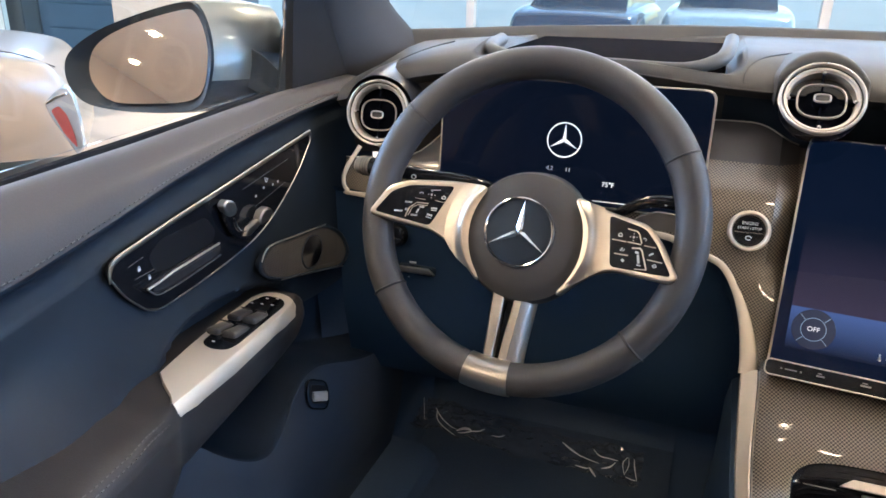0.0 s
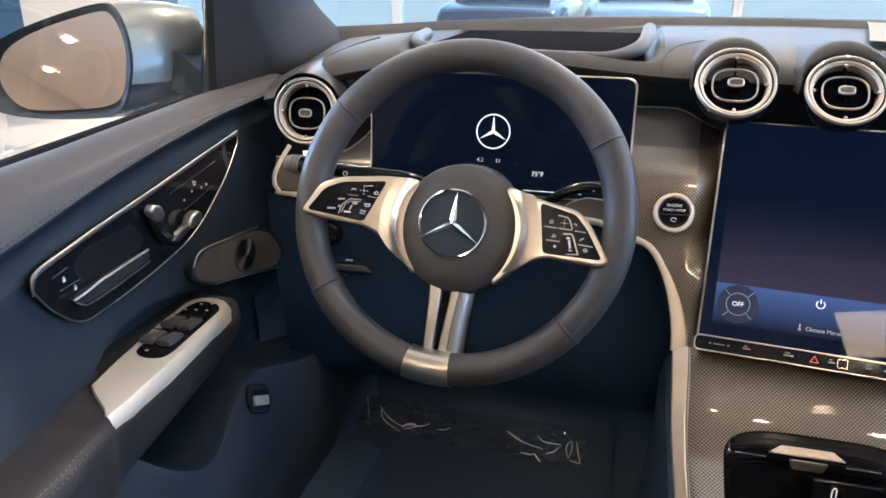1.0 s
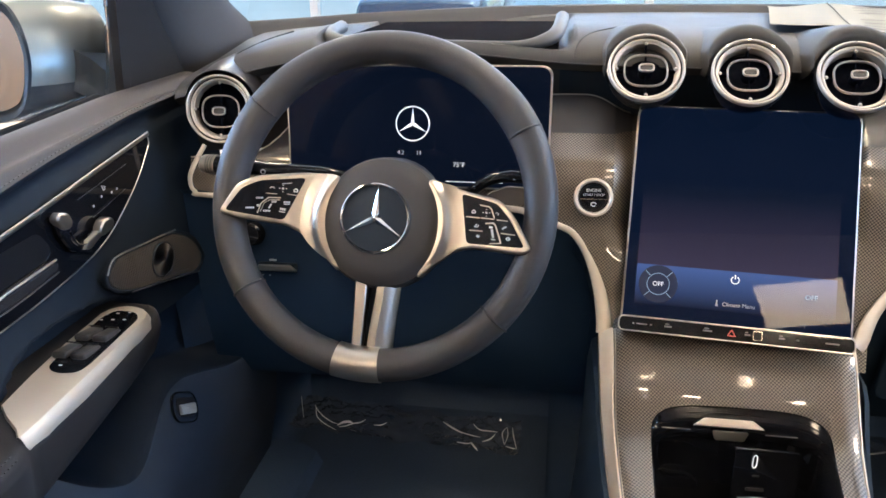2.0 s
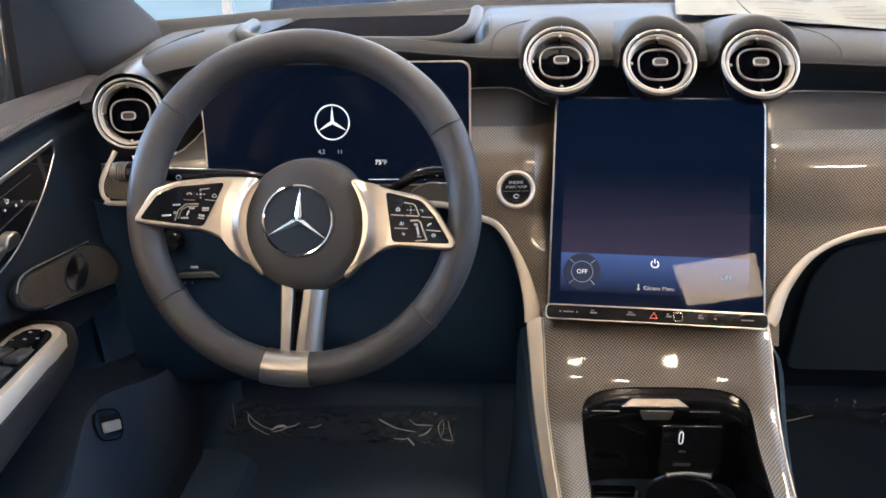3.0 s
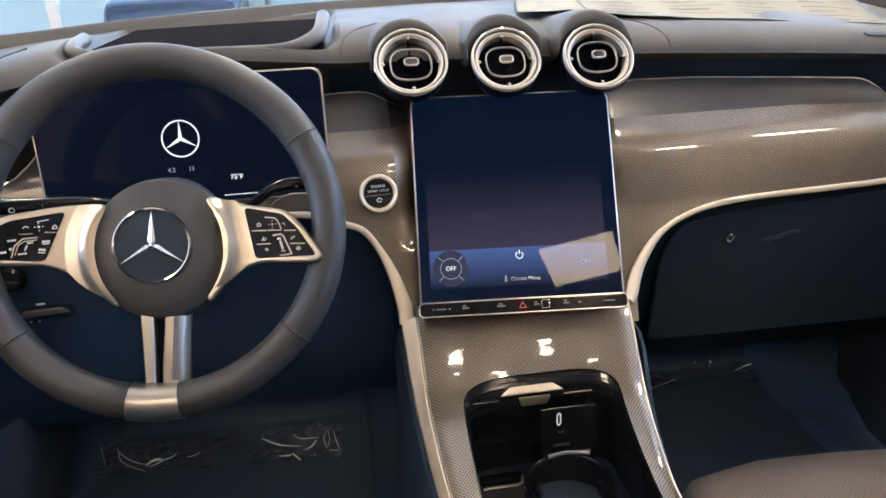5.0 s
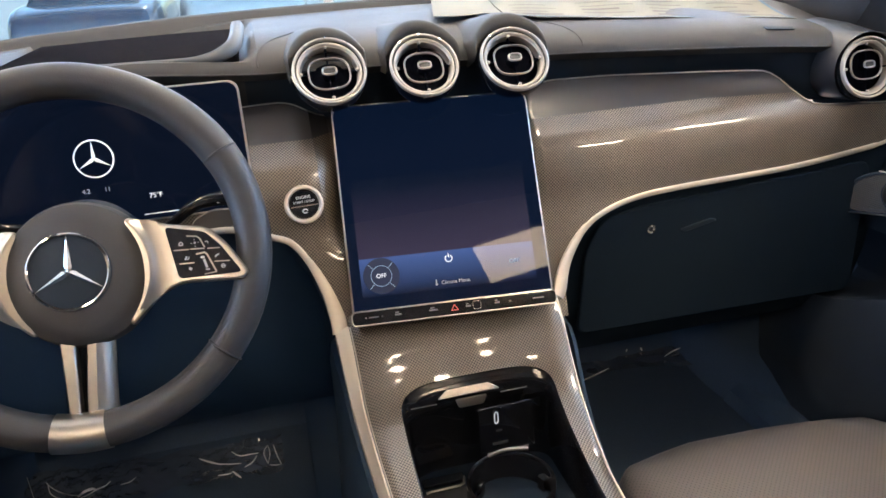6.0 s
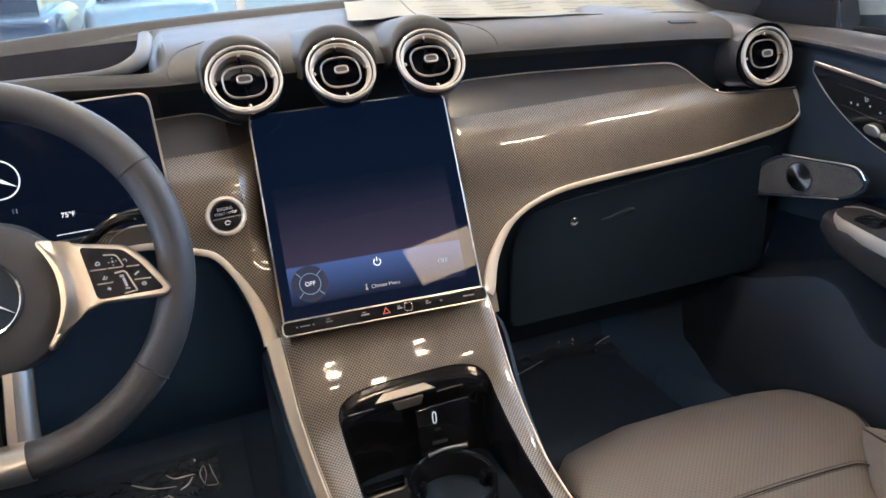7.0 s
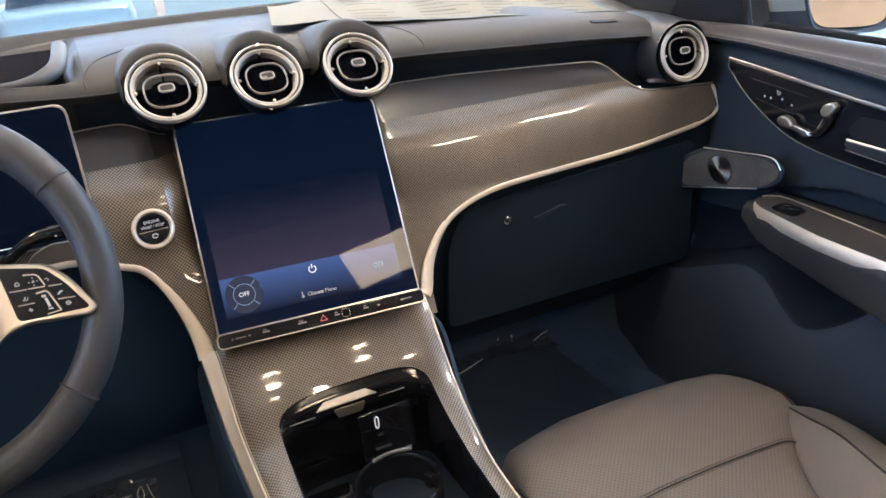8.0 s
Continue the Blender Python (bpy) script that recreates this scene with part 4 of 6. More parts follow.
    part("lever", sweep(spline(pts, 6), [lerp(k, [0, 6 * (len(pts) - 1)], radii) for k in range(6 * (len(pts) - 1) + 1)], sides=14, flat=0.8), GLOSS, ob)
    return ob


ls = stalk("indicator_stalk", [(-0.430, 0.085, 0.655), (-0.456, 0.060, 0.671), (-0.493, 0.050, 0.676), (-0.524, 0.048, 0.6765), (-0.560, 0.048, 0.679), (-0.592, 0.048, 0.680)], (0.006, 0.0125), "black indicator stalk with white symbols")
cap = part("end_cap", sweep([(-0.586, 0.048, 0.6798), (-0.597, 0.048, 0.6802), (-0.602, 0.048, 0.6804), (-0.605, 0.048, 0.6805)], [0.0134, 0.0134, 0.0122, 0.008], sides=20, flat=0.8), CAPGREY, ls, "grey ribbed end cap")
for x in (-0.5885, -0.5915, -0.5945):
    part("cap_rib", sweep([(x, 0.048 + 0.0136 * math.cos(a * math.pi / 10), 0.680 + 0.0109 * math.sin(a * math.pi / 10)) for a in range(20)], 0.0006, closed=True, sides=5, up=(1, 0, 0)), RUBBER, cap)
for x in (-0.528, -0.546, -0.564):
    part("stalk_symbol", sweep([(x + 0.0026 * math.cos(a * math.pi / 6), 0.0365, 0.6765 + 0.0024 * math.sin(a * math.pi / 6)) for a in range(12)], 0.0005, closed=True, sides=5, up=(0, 1, 0)), PAINTMARK, ls)
part("stalk_symbol", box(-0.556, 0.0365, 0.6705, 0.010, 0.001, 0.0012), PAINTMARK, ls, smooth=False)
rs = stalk("gear_stalk", [(-0.318, 0.085, 0.638), (-0.305, 0.065, 0.651), (-0.294, 0.056, 0.661), (-0.279, 0.054, 0.671), (-0.261, 0.052, 0.6765), (-0.232, 0.048, 0.677)], (0.005, 0.0095), "black gear selector stalk behind the wheel")
for x, ww in ((-0.250, 0.006), (-0.242, 0.003), (-0.236, 0.003)):
    part("stalk_symbol", box(x, 0.0425, 0.676, ww, 0.001, 0.0014), PAINTMARK, rs, smooth=False)
paddle = thing("shift_paddle", (-0.262, 0.080, 0.648), "grey shift paddle behind the wheel's spoke", "paddle")
part("blade", slab(rounded([(-0.288, 0.078, 0.637), (-0.282, 0.076, 0.649), (-0.262, 0.074, 0.658), (-0.240, 0.073, 0.657), (-0.232, 0.073, 0.648), (-0.236, 0.074, 0.638)], 0.006), (0, 0.004, 0.001), 0.0012), CAPGREY, paddle)

# switches left of the column
sw = thing("light_switch", (-0.606, 0.165, 0.553), "round black light switch knob below the dashboard", "switch")
part("knob", (lambda b: (b.transform(Matrix.Translation((-0.606, 0.168, 0.553)) @ Matrix.Rotation(radians(80), 4, "X")), b)[1])(lathe([(0.0003, 0.012), (0.012, 0.012), (0.015, 0.009), (0.017, 0.0)], 32)), GLOSS, sw)
part("knob_line", box(-0.606, 0.156, 0.553, 0.024, 0.003, 0.002, turn=Matrix.Rotation(radians(8), 4, "Y")), CHROME, sw)
pb = thing("parking_brake_switch", (-0.579, 0.166, 0.51), "small silver parking brake lever switch", "switch")
part("surround", box(-0.577, 0.171, 0.505, 0.056, 0.010, 0.012, 0.004), SOFT, pb)
part("lever", slab(rounded([(-0.607, 0.163, 0.503), (-0.600, 0.162, 0.511), (-0.556, 0.162, 0.512), (-0.546, 0.163, 0.503), (-0.558, 0.163, 0.507), (-0.596, 0.163, 0.507)], 0.0015), (0, -0.004, 0), 0.001), SATIN, pb, "thin silver lever")
part("switch_symbol", box(-0.580, 0.1635, 0.5175, 0.010, 0.001, 0.0025), PAINTMARK, pb, smooth=False)
for x in (-0.597, -0.587):
    part("switch_lamp", box(x, 0.1655, 0.494, 0.002, 0.001, 0.0015), PAINTMARK, pb, smooth=False)

# ---- centre console ----
CPY = [0.13, 0.10, 0.075, 0.05, 0.036, 0.018, 0.0, -0.03, -0.08, -0.14, -0.22, -0.35, -0.60]
CPZ = [0.49, 0.487, 0.470, 0.437, 0.420, 0.402, 0.389, 0.372, 0.353, 0.340, 0.332, 0.328, 0.325]


def con_z(y):
    return sum(lerp(-(y + d), [-v for v in CPY], CPZ) for d in (-0.012, -0.006, 0, 0.006, 0.012)) / 5


def con_w(y):
    return lerp(y, [-0.6, -0.1, 0.03, 0.10], [0.114, 0.118, 0.129, 0.131])


FLANK = material("blue-black console padding", (0.019, 0.036, 0.062), 0.55, grain=0.25, size=1000, bump=0.2, spec=0.25)
console = thing("centre_console", (CX, -0.15, 0.03), "sloping centre console in woven grey veneer with an open cup tray", "console")
HOLE_F, HOLE_B, HW, HX0 = 0.036, -0.30, 0.096, 0.0062
cys = [0.12 - 0.006 * k for k in range(14)] + [HOLE_F - 0.035 * (k / 24) ** 3 for k in range(25)] + [-0.004 - 0.006 * k for k in range(20)] + [-0.13 - 0.02 * k for k in range(24)]


def hole_half(y):
    """Half-width of the tray's opening at y."""
    if y > HOLE_F or y < HOLE_B:
        return 0.0
    d = HOLE_F - y
    if d < 0.035:
        return HW * (1 - (1 - d / 0.035) ** 4) ** 0.25
    return HW


CON_Y = [0.14 - 0.004 * k for k in range(190)]
CON_S = np.cumsum([0.0] + [math.hypot(0.004, con_z(b) - con_z(a)) for a, b in zip(CON_Y, CON_Y[1:])])


def con_uv(p):
    """Metres across and along the sloping console."""
    return p.x, float(np.interp(-p.y, [-y for y in CON_Y], CON_S))


def hole_edge(x):
    return HOLE_F - 0.035 * (1 - (max(0.0, 1 - (abs(x) / HW) ** 4)) ** 0.25)


def con_skin(x, y):
    return x, y, con_z(y) - 0.004 * max(0.0, (abs(x - CX) / con_w(y) - 0.86) / 0.14) ** 2


rows = []
for k in range(61):
    x = HX0 + HW * math.sin(math.pi * (k / 60 - 0.5))
    ye = hole_edge(x - HX0)
    rows.append([con_skin(x, 0.12 + (ye - 0.12) * j / 24) for j in range(25)])
part("veneer", loft(rows, thick=-0.003, uvmap=con_uv), WEAVE, console, "lacquered grey woven-metal veneer", sharp=60)
for side in (-1, 1):
    rows = []
    for k in range(9):
        r = []
        for y in cys:
            a, b = HX0 + side * HW, CX + side * con_w(y)
            r.append(con_skin(a + (b - a) * k / 8, y))
        rows.append(r)
    part("veneer", loft(rows, thick=-0.003, uvmap=con_uv), WEAVE, console, "lacquered grey woven-metal veneer", sharp=60)
    # bright edge, silver plate and leather flank
    part("edge_strip", sweep([(CX + side * (con_w(y) + 0.0012), y, con_z(y) - 0.003) for y in cys[4:]], 0.0011, sides=6), SATIN, console)
    rows = []
    for y in [0.098 - 0.01 * k for k in range(45)]:
        wd = con_w(y) + 0.003
        pw = lerp(y, [-0.3, -0.08, 0.02, 0.075, 0.105], [0.006, 0.008, 0.012, 0.016, 0.016]) * (1.0 if side < 0 else 0.18)
        dz = lerp(y, [-0.1, 0.06, 0.10], [0.016, 0.014, 0.006])
        rows.append([(CX + side * wd, y, con_z(y) - 0.003), (CX + side * (wd + 0.002), y, con_z(y) - 0.0035), (CX + side * (wd + pw * 0.5), y, con_z(y) - 0.003 - dz * 0.5), (CX + side * (wd + pw), y, con_z(y) - 0.003 - dz), (CX + side * (wd + pw + 0.001), y + 0.004, con_z(y) - 0.008 - dz)])
    part("side_plate", loft(rows), PLATE, console, "satin silver side plate")
    rows = []
    for y in [0.14 - 0.02 * k for k in range(40)]:
        wd = con_w(y) + lerp(y, [-0.3, -0.08, 0.02, 0.075, 0.105], [0.007, 0.009, 0.013, 0.017, 0.017])
        z = con_z(y) - lerp(y, [-0.1, 0.06, 0.10], [0.010, 0.008, 0.03])
        rows.append([(CX + side * wd, y + 0.004, z - 0.016), (CX + side * (wd + 0.007), y + 0.006, z - 0.022), (CX + side * (wd + 0.011), y + 0.008, z - 0.05), (CX + side * (wd + 0.012), y + 0.01, z - 0.14), (CX + side * (wd + 0.03), y + 0.01, 0.03)])
    part("flank", loft(rows), FLANK, console, "black padded flank")

# tray interior
yl = [HOLE_F - 0.035 * (k / 24) ** 3 for k in range(25)] + [-0.004 - 0.296 * k / 30 for k in range(31)]
edge = [(HX0 - hole_half(y), y, con_z(y)) for y in reversed(yl)] + [(HX0 + hole_half(y), y, con_z(y)) for y in yl[1:]]
wall_rows = [[Vector(p) for p in edge]]
for d, k in ((0.006, 0.985), (0.03, 0.96), (0.075, 0.93)):
    wall_rows.append([Vector((HX0 + (p[0] - HX0) * k, p[1] - (0.004 if p[1] > 0 else 0), (p[2] - d) if d < 0.05 else 0.292)) for p in edge])
part("tray_wall", loft(wall_rows), GLOSS, console, "glossy black tray wall")
part("tray_rim", sweep([Vector(p) + Vector((0, 0, 0.0006)) for p in edge], 0.002, sides=8), GLOSS, console)
part("tray_floor", box(CX, -0.13, 0.290, 0.20, 0.345, 0.006), SOFT, console, "black rubber tray floor")
part("rear_cover", box(CX, -0.45, 0.33, 0.20, 0.30, 0.03, 0.01), LEATHER, console)
# rolled lid above the tray, with its grip
rows = []
for k in range(33):
    x = -0.093 + 0.186 * k / 32
    ye = hole_edge(x)
    ze = con_z(ye)
    rows.append([(HX0 + x, ye - 0.001, ze - 0.003), (HX0 + x, ye - 0.006, ze - 0.009), (HX0 + x, ye - 0.010, ze - 0.016), (HX0 + x, ye - 0.0125, ze - 0.024), (HX0 + x, ye - 0.012, ze - 0.032), (HX0 + x, ye - 0.007, ze - 0.037)])
lid = part("roller_lid", loft(rows), GLOSS, console, "retracted glossy black roller lid")
part("lid_bar", slab(rounded([(-0.031, 0.0262, 0.4112), (0.021, 0.0262, 0.4112), (0.034, 0.0202, 0.4040), (-0.044, 0.0202, 0.4040)], 0.002), (0, -0.001, 0.0016), 0.0006), SATIN, lid, "silver bar")
part("lid_grip", slab(rounded([(-0.0225, 0.0200, 0.4005), (0.0175, 0.0200, 0.4005), (0.0125, 0.0185, 0.3890), (-0.0185, 0.0185, 0.3890)], 0.003), (0, -0.002, 0.0005), 0.0006), SATIN, lid, "silver grip tab")
for x in (-0.062, 0.052):
    part("lid_line", box(x, 0.0205, 0.3985, 0.034, 0.0012, 0.0010, 0.0003, 1), SATIN, lid)
# charging socket plate
pl = part("socket_plate", slab(rounded([(0.000, 0.004, 0.392), (0.068, 0.004, 0.392), (0.068, -0.004, 0.330), (0.000, -0.004, 0.330)], 0.003), (0, -0.003, 0), 0.001), GLOSS, console)
part("socket", sweep([(0.0215 + 0.0022 * c, -0.0025, 0.379 + 0.0052 * s + (0.003 if s > 0 else -0.003)) for c, s in [(math.cos(a * math.pi / 8), math.sin(a * math.pi / 8)) for a in range(16)]], 0.0006, closed=True, sides=6, up=(0, 1, 0)), WHITE, pl, "lit charging socket outline")
part("socket_symbol", box(0.0240, -0.0048, 0.362, 0.007, 0.001, 0.002), KEY, pl, smooth=False)
part("socket_print", box(0.0245, -0.0068, 0.3455, 0.019, 0.001, 0.0035), KEY, pl, smooth=False)
part("socket_line", box(0.034, -0.0075, 0.3335, 0.052, 0.001, 0.0010), SATIN, pl, smooth=False)
# cup holder
CUP = Matrix.Translation((0.021, -0.054, 0.29))
cup = part("cup_holder", (lambda b: (b.transform(CUP), b)[1])(lathe([(0.047, -0.03), (0.0475, 0.034), (0.0485, 0.038), (0.0505, 0.039), (0.052, 0.036), (0.0525, 0.0)], 48)), GLOSS, console, "round black cup holder")
part("cup_rim", (lambda b: (b.transform(CUP), b)[1])(lathe([(0.0488, 0.0385), (0.050, 0.0398), (0.0512, 0.0388)], 48)), GLOSS, cup)
for a in (20, 140, 260):
    part("cup_finger", box(0.024 + 0.043 * math.cos(radians(a)), -0.056 + 0.043 * math.sin(radians(a)), 0.296, 0.007, 0.012, 0.03, 0.002, turn=Matrix.Rotation(radians(a), 4, "Z")), GLOSS, cup)
part("cup_lip", sweep(spline([(0.008, -0.008, 0.331), (0.030, -0.0065, 0.333), (0.058, -0.010, 0.331)], 5), 0.0024, sides=8), SATIN, cup, "bright silver lip")
part("cup_line", box(0.019, -0.004, 0.2965, 0.034, 0.0014, 0.001), SATIN, cup, smooth=False)
part("tray_ridge", sweep([(-0.072, -0.011, 0.2975), (-0.066, -0.0115, 0.2990), (-0.030, -0.0115, 0.2990), (-0.024, -0.008, 0.2985), (-0.021, 0.004, 0.2980)], 0.0016, sides=6), SATIN, console, "bright tray ridge")
part("tray_step", box(-0.047, 0.006, 0.2965, 0.052, 0.014, 0.006, 0.002), GLOSS, console)
part("tray_mat", box(-0.052, -0.04, 0.2945, 0.07, 0.06, 0.004, 0.002), RUBBER, console)

# ---- the doors ----
SILLY, SILLZ = [-1.2, -0.30, -0.12, 0.14, 0.30], [0.68, 0.714, 0.720, 0.734, 0.735]
SEAMY, SEAMZ = [-1.2, -0.34, -0.25, -0.14, -0.04, 0.10, 0.24], [0.60, 0.654, 0.669, 0.691, 0.706, 0.721, 0.727]


def door(side, shift, label):
    """A door card; side -1 is the driver's. Shapes are laid out for side -1 and mirrored."""
    def P(x, y, z):
        return Vector((x, y, z)) if side < 0 else Vector((-x + shift, y, z))

    def Q(x, y, z):
        """The lower fittings stand further into the cabin on the passenger's side."""
        return P(x, y, z) - Vector((0.028 if side > 0 else 0.0, 0, 0))

    def step(v):
        v = max(0.0, min(1.0, v))
        return v * v * (3 - 2 * v)

    ob = thing("door_panel", P(-0.72, -0.4, 0.08), label, "car door", "front doors")
    ys = [0.34 - 0.01 * k for k in range(156)]
    low_at = lambda y: smooth_lerp(y, [-1.2, -0.35, -0.2, -0.05, 0.15, 0.34], [0.47, 0.50, 0.50, 0.48, 0.46, 0.46])
    rows = []
    for y in ys:
        q, m = smooth_lerp(y, SILLY, SILLZ), smooth_lerp(y, SEAMY, SEAMZ)
        rows.append(spline([P(-0.790, y, q - 0.014), P(-0.782, y, q - 0.002), P(-0.768, y, q + 0.005), P(-0.750, y, q + 0.004), P(-0.734, y, q - 0.006 - (q - m) * 0.1), P(-0.723, y, m + (q - m) * 0.55), P(-0.7175, y, m + (q - m) * 0.2), P(-0.716, y, m + 0.002)], 4))
    part("upper_roll", loft(rows), LEATHER, ob, "brownish-black leather shoulder pad", sharp=60)
    stitches = [[P(-0.7160, y, smooth_lerp(y, SEAMY, SEAMZ) + 0.0065), P(-0.7155, y - 0.0045, smooth_lerp(y - 0.0045, SEAMY, SEAMZ) + 0.0065)] for y in [0.26 - 0.0065 * k for k in range(110)]]
    part("roll_stitching", joined(*[sweep(t, 0.0007, sides=4) for t in stitches]), THREAD, ob, "fine grey stitching")
    rows = []
    for y in ys:
        m, low = smooth_lerp(y, SEAMY, SEAMZ), low_at(y)
        zb = smooth_lerp(y, [-0.24, -0.20, -0.171, -0.147, -0.118, -0.066, 0.014, 0.06, 0.09], [0.40, 0.495, 0.526, 0.538, 0.542, 0.541, 0.523, 0.50, 0.40])
        edge = [P(-0.716, y, m + 0.002), P(-0.7185, y, m - 0.003), P(-0.7245, y, m - 0.008), P(-0.7275, y, m - 0.014), P(-0.7275, y, m - 0.022), P(-0.725, y, m - 0.034)]
        r = spline(edge, 3)
        z0 = m - 0.034
        for k in range(1, 41):
            z = z0 + (low - z0) * k / 40
            x = lerp(z, [0.46, 0.51, 0.565, 0.60, 0.70], [-0.710, -0.713, -0.7195, -0.7225, -0.7255])
            x += 0.052 * step((-0.215 - y) / 0.14) * max(0.0, (0.590 - z) / 0.08) ** 2
            r.append(P(x - 0.032 * step((zb - z) / 0.010), y, z))
        rows.append(r)
    part("middle_panel", loft(rows), DOORSKIN, ob, "black soft middle panel", sharp=70)
    rows = []
    for y in ys:
        low = low_at(y)
        zl = smooth_lerp(y, [-0.26, -0.228, -0.194, -0.149, -0.113, -0.085, -0.062, -0.047, -0.034, -0.012, 0.018, 0.05, 0.10, 0.157, 0.22, 0.34], [0.53, 0.464, 0.425, 0.380, 0.354, 0.341, 0.345, 0.364, 0.385, 0.402, 0.408, 0.398, 0.376, 0.350, 0.332, 0.325])
        zl = min(zl, low - 0.012)
        zs = [low + (zl + 0.010 - low) * k / 40 for k in range(40)] + [zl + 0.010 - 0.011 * k / 8 for k in range(9)]
        zs += [zs[-1] + (0.05 - zs[-1]) * k / 32 for k in range(1, 33)]
        r = []
        for z in zs:
            hollow = step((z - zl) / 0.009)
            flush = lerp(z, [0.05, 0.16, 0.28, 0.32, 0.45, 0.52], [-0.70, -0.675, -0.663, -0.662, -0.664, -0.668])
            r.append(P(flush + (lerp(z, [0.30, 0.36, 0.45, 0.50], [-0.745, -0.765, -0.755, -0.735]) - flush) * hollow, y, z))
        rows.append(r)
    lower = loft(rows)
    lower.faces.ensure_lookup_table()
    # Pocket faces get the darker colour, which stands for the shade inside.
    for k, f in enumerate(lower.faces):
        f.material_index = 1 if k % (len(rows[0]) - 1) < 47 else 0
    part("lower_panel", lower, [LOWTRIM, POCKETSHADE], ob, "black lower panel, its door pocket coloured darker for shade", sharp=70)

    # glossy control panel
    gp = [(-0.238, 0.630), (-0.228, 0.642), (-0.150, 0.654), (-0.055, 0.667), (0.129, 0.6935), (0.133, 0.682), (0.098, 0.646), (0.056, 0.618), (0.024, 0.600), (-0.007, 0.589), (-0.051, 0.581), (-0.111, 0.574), (-0.155, 0.571), (-0.178, 0.570), (-0.196, 0.577), (-0.222, 0.602)]
    lift = 0.004 if side > 0 else 0.0
    gp = [(y, z + lift) for y, z in gp]
    on = lambda x, y, z: P(x, y + (0.011 if side > 0 else 0.0), z + lift)
    gloss = rounded([P(-0.722, y, z) for y, z in gp], [0.010, 0.010, 0.02, 0.02, 0.005, 0.006, 0.03, 0.03, 0.03, 0.03, 0.03, 0.03, 0.02, 0.015, 0.015, 0.02], 4)
    d = P(-0.715, 0, 0) - P(-0.722, 0, 0)
    panel = part("control_panel", slab(gloss, d, 0.0015), GLOSS, ob, "piano black control panel")
    part("panel_rim", sweep([p + d * 0.9 for p in gloss], 0.0011, closed=True, sides=6, up=(1, 0, 0)), SATIN, panel)
    part("panel_top_strip", sweep(spline([P(-0.7135, y, z + lift) for y, z in ((-0.238, 0.622), (-0.236, 0.634), (-0.227, 0.6415), (-0.19, 0.648), (-0.150, 0.6545), (-0.055, 0.6675), (0.03, 0.680), (0.129, 0.6940))], 5), [0.0012 + 0.0018 * min(1.0, i / 8) for i in range(36)], sides=8, up=(1, 0, 0), flat=0.6), SATIN, panel, "satin silver strip")
    # Flat plate: the recess's shade is put into its dark colour.
    part("handle_cavity", slab(rounded([P(-0.7148, y, z + lift) for y, z in ((-0.186, 0.630), (-0.166, 0.641), (-0.094, 0.643), (-0.080, 0.622), (-0.087, 0.612), (-0.158, 0.608), (-0.178, 0.610))], 0.008), d * -0.05), RECESSDARK, panel, "flat dark patch drawn as the pull's shaded recess")
    pull = slab(rounded([P(-0.7145, y, z + lift) for y, z in ((-0.200, 0.6020), (-0.167, 0.6055), (-0.158, 0.6065), (-0.088, 0.6110), (-0.079, 0.6050), (-0.085, 0.5970), (-0.134, 0.5920), (-0.168, 0.5900), (-0.188, 0.5910))], 0.004), d * 1.0, 0.004, 3)
    handle = part("door_handle", pull, PULL, panel, "glossy black door pull")
    part("handle_strip", sweep(spline([P(-0.7068, y, z + lift) for y, z in ((-0.200, 0.6022), (-0.184, 0.6035), (-0.166, 0.6062), (-0.157, 0.6072), (-0.120, 0.6095), (-0.086, 0.6115))], 5), 0.0012 if side < 0 else 0.0020, sides=6), SATIN, handle, "bright silver line")
    part("handle_edge", sweep(spline([P(-0.7072, y, z + lift) for y, z in ((-0.198, 0.600), (-0.187, 0.5915), (-0.168, 0.5905), (-0.134, 0.5925), (-0.085, 0.5975))], 5), 0.0007, sides=6), KEY, handle)
    for a, b in (((-0.213, 0.6290), (-0.193, 0.6320)), ((-0.207, 0.6140), (-0.179, 0.6150))):
        part("panel_joint", sweep([P(-0.7142, a[0], a[1] + lift), P(-0.7142, b[0], b[1] + lift)], 0.0004, sides=5), KEY, panel)
    for y, z in ((-0.200, 0.622), (-0.188, 0.609)):
        o = P(-0.7142, y, z + lift)
        part("lock_symbol", slab([o + Vector((0, a, b)) for a, b in ((-0.0014, -0.002), (0.0016, -0.0016), (0.0016, 0.0012), (-0.0014, 0.0008))], d * 0.05), PAINTMARK, panel, smooth=False)
        part("lock_shackle", sweep([o + Vector((0, a, b)) for a, b in ((-0.0008, 0.001), (-0.0006, 0.0027), (0.0008, 0.0031), (0.0012, 0.0014))], 0.00035, sides=5), PAINTMARK, panel)
    # seat-shaped switches
    path = spline([on(-0.709, y, z) for y, z in ((-0.072, 0.650), (-0.068, 0.634), (-0.057, 0.616), (-0.046, 0.609), (-0.030, 0.611), (-0.012, 0.614))], 4)
    lever = part("seat_switch", sweep(path, [0.0052 if 3 < i < 14 else 0.0044 for i in range(len(path))], sides=10, up=(1, 0, 0), flat=0.8), GLOSS, panel, "seat-shaped adjuster")
    part("seat_switch_line", sweep(spline([on(-0.7035, y, z) for y, z in ((-0.061, 0.633), (-0.053, 0.617), (-0.042, 0.6115), (-0.028, 0.6135))], 4), 0.0009, sides=6), CHROME, lever, "bright edge")
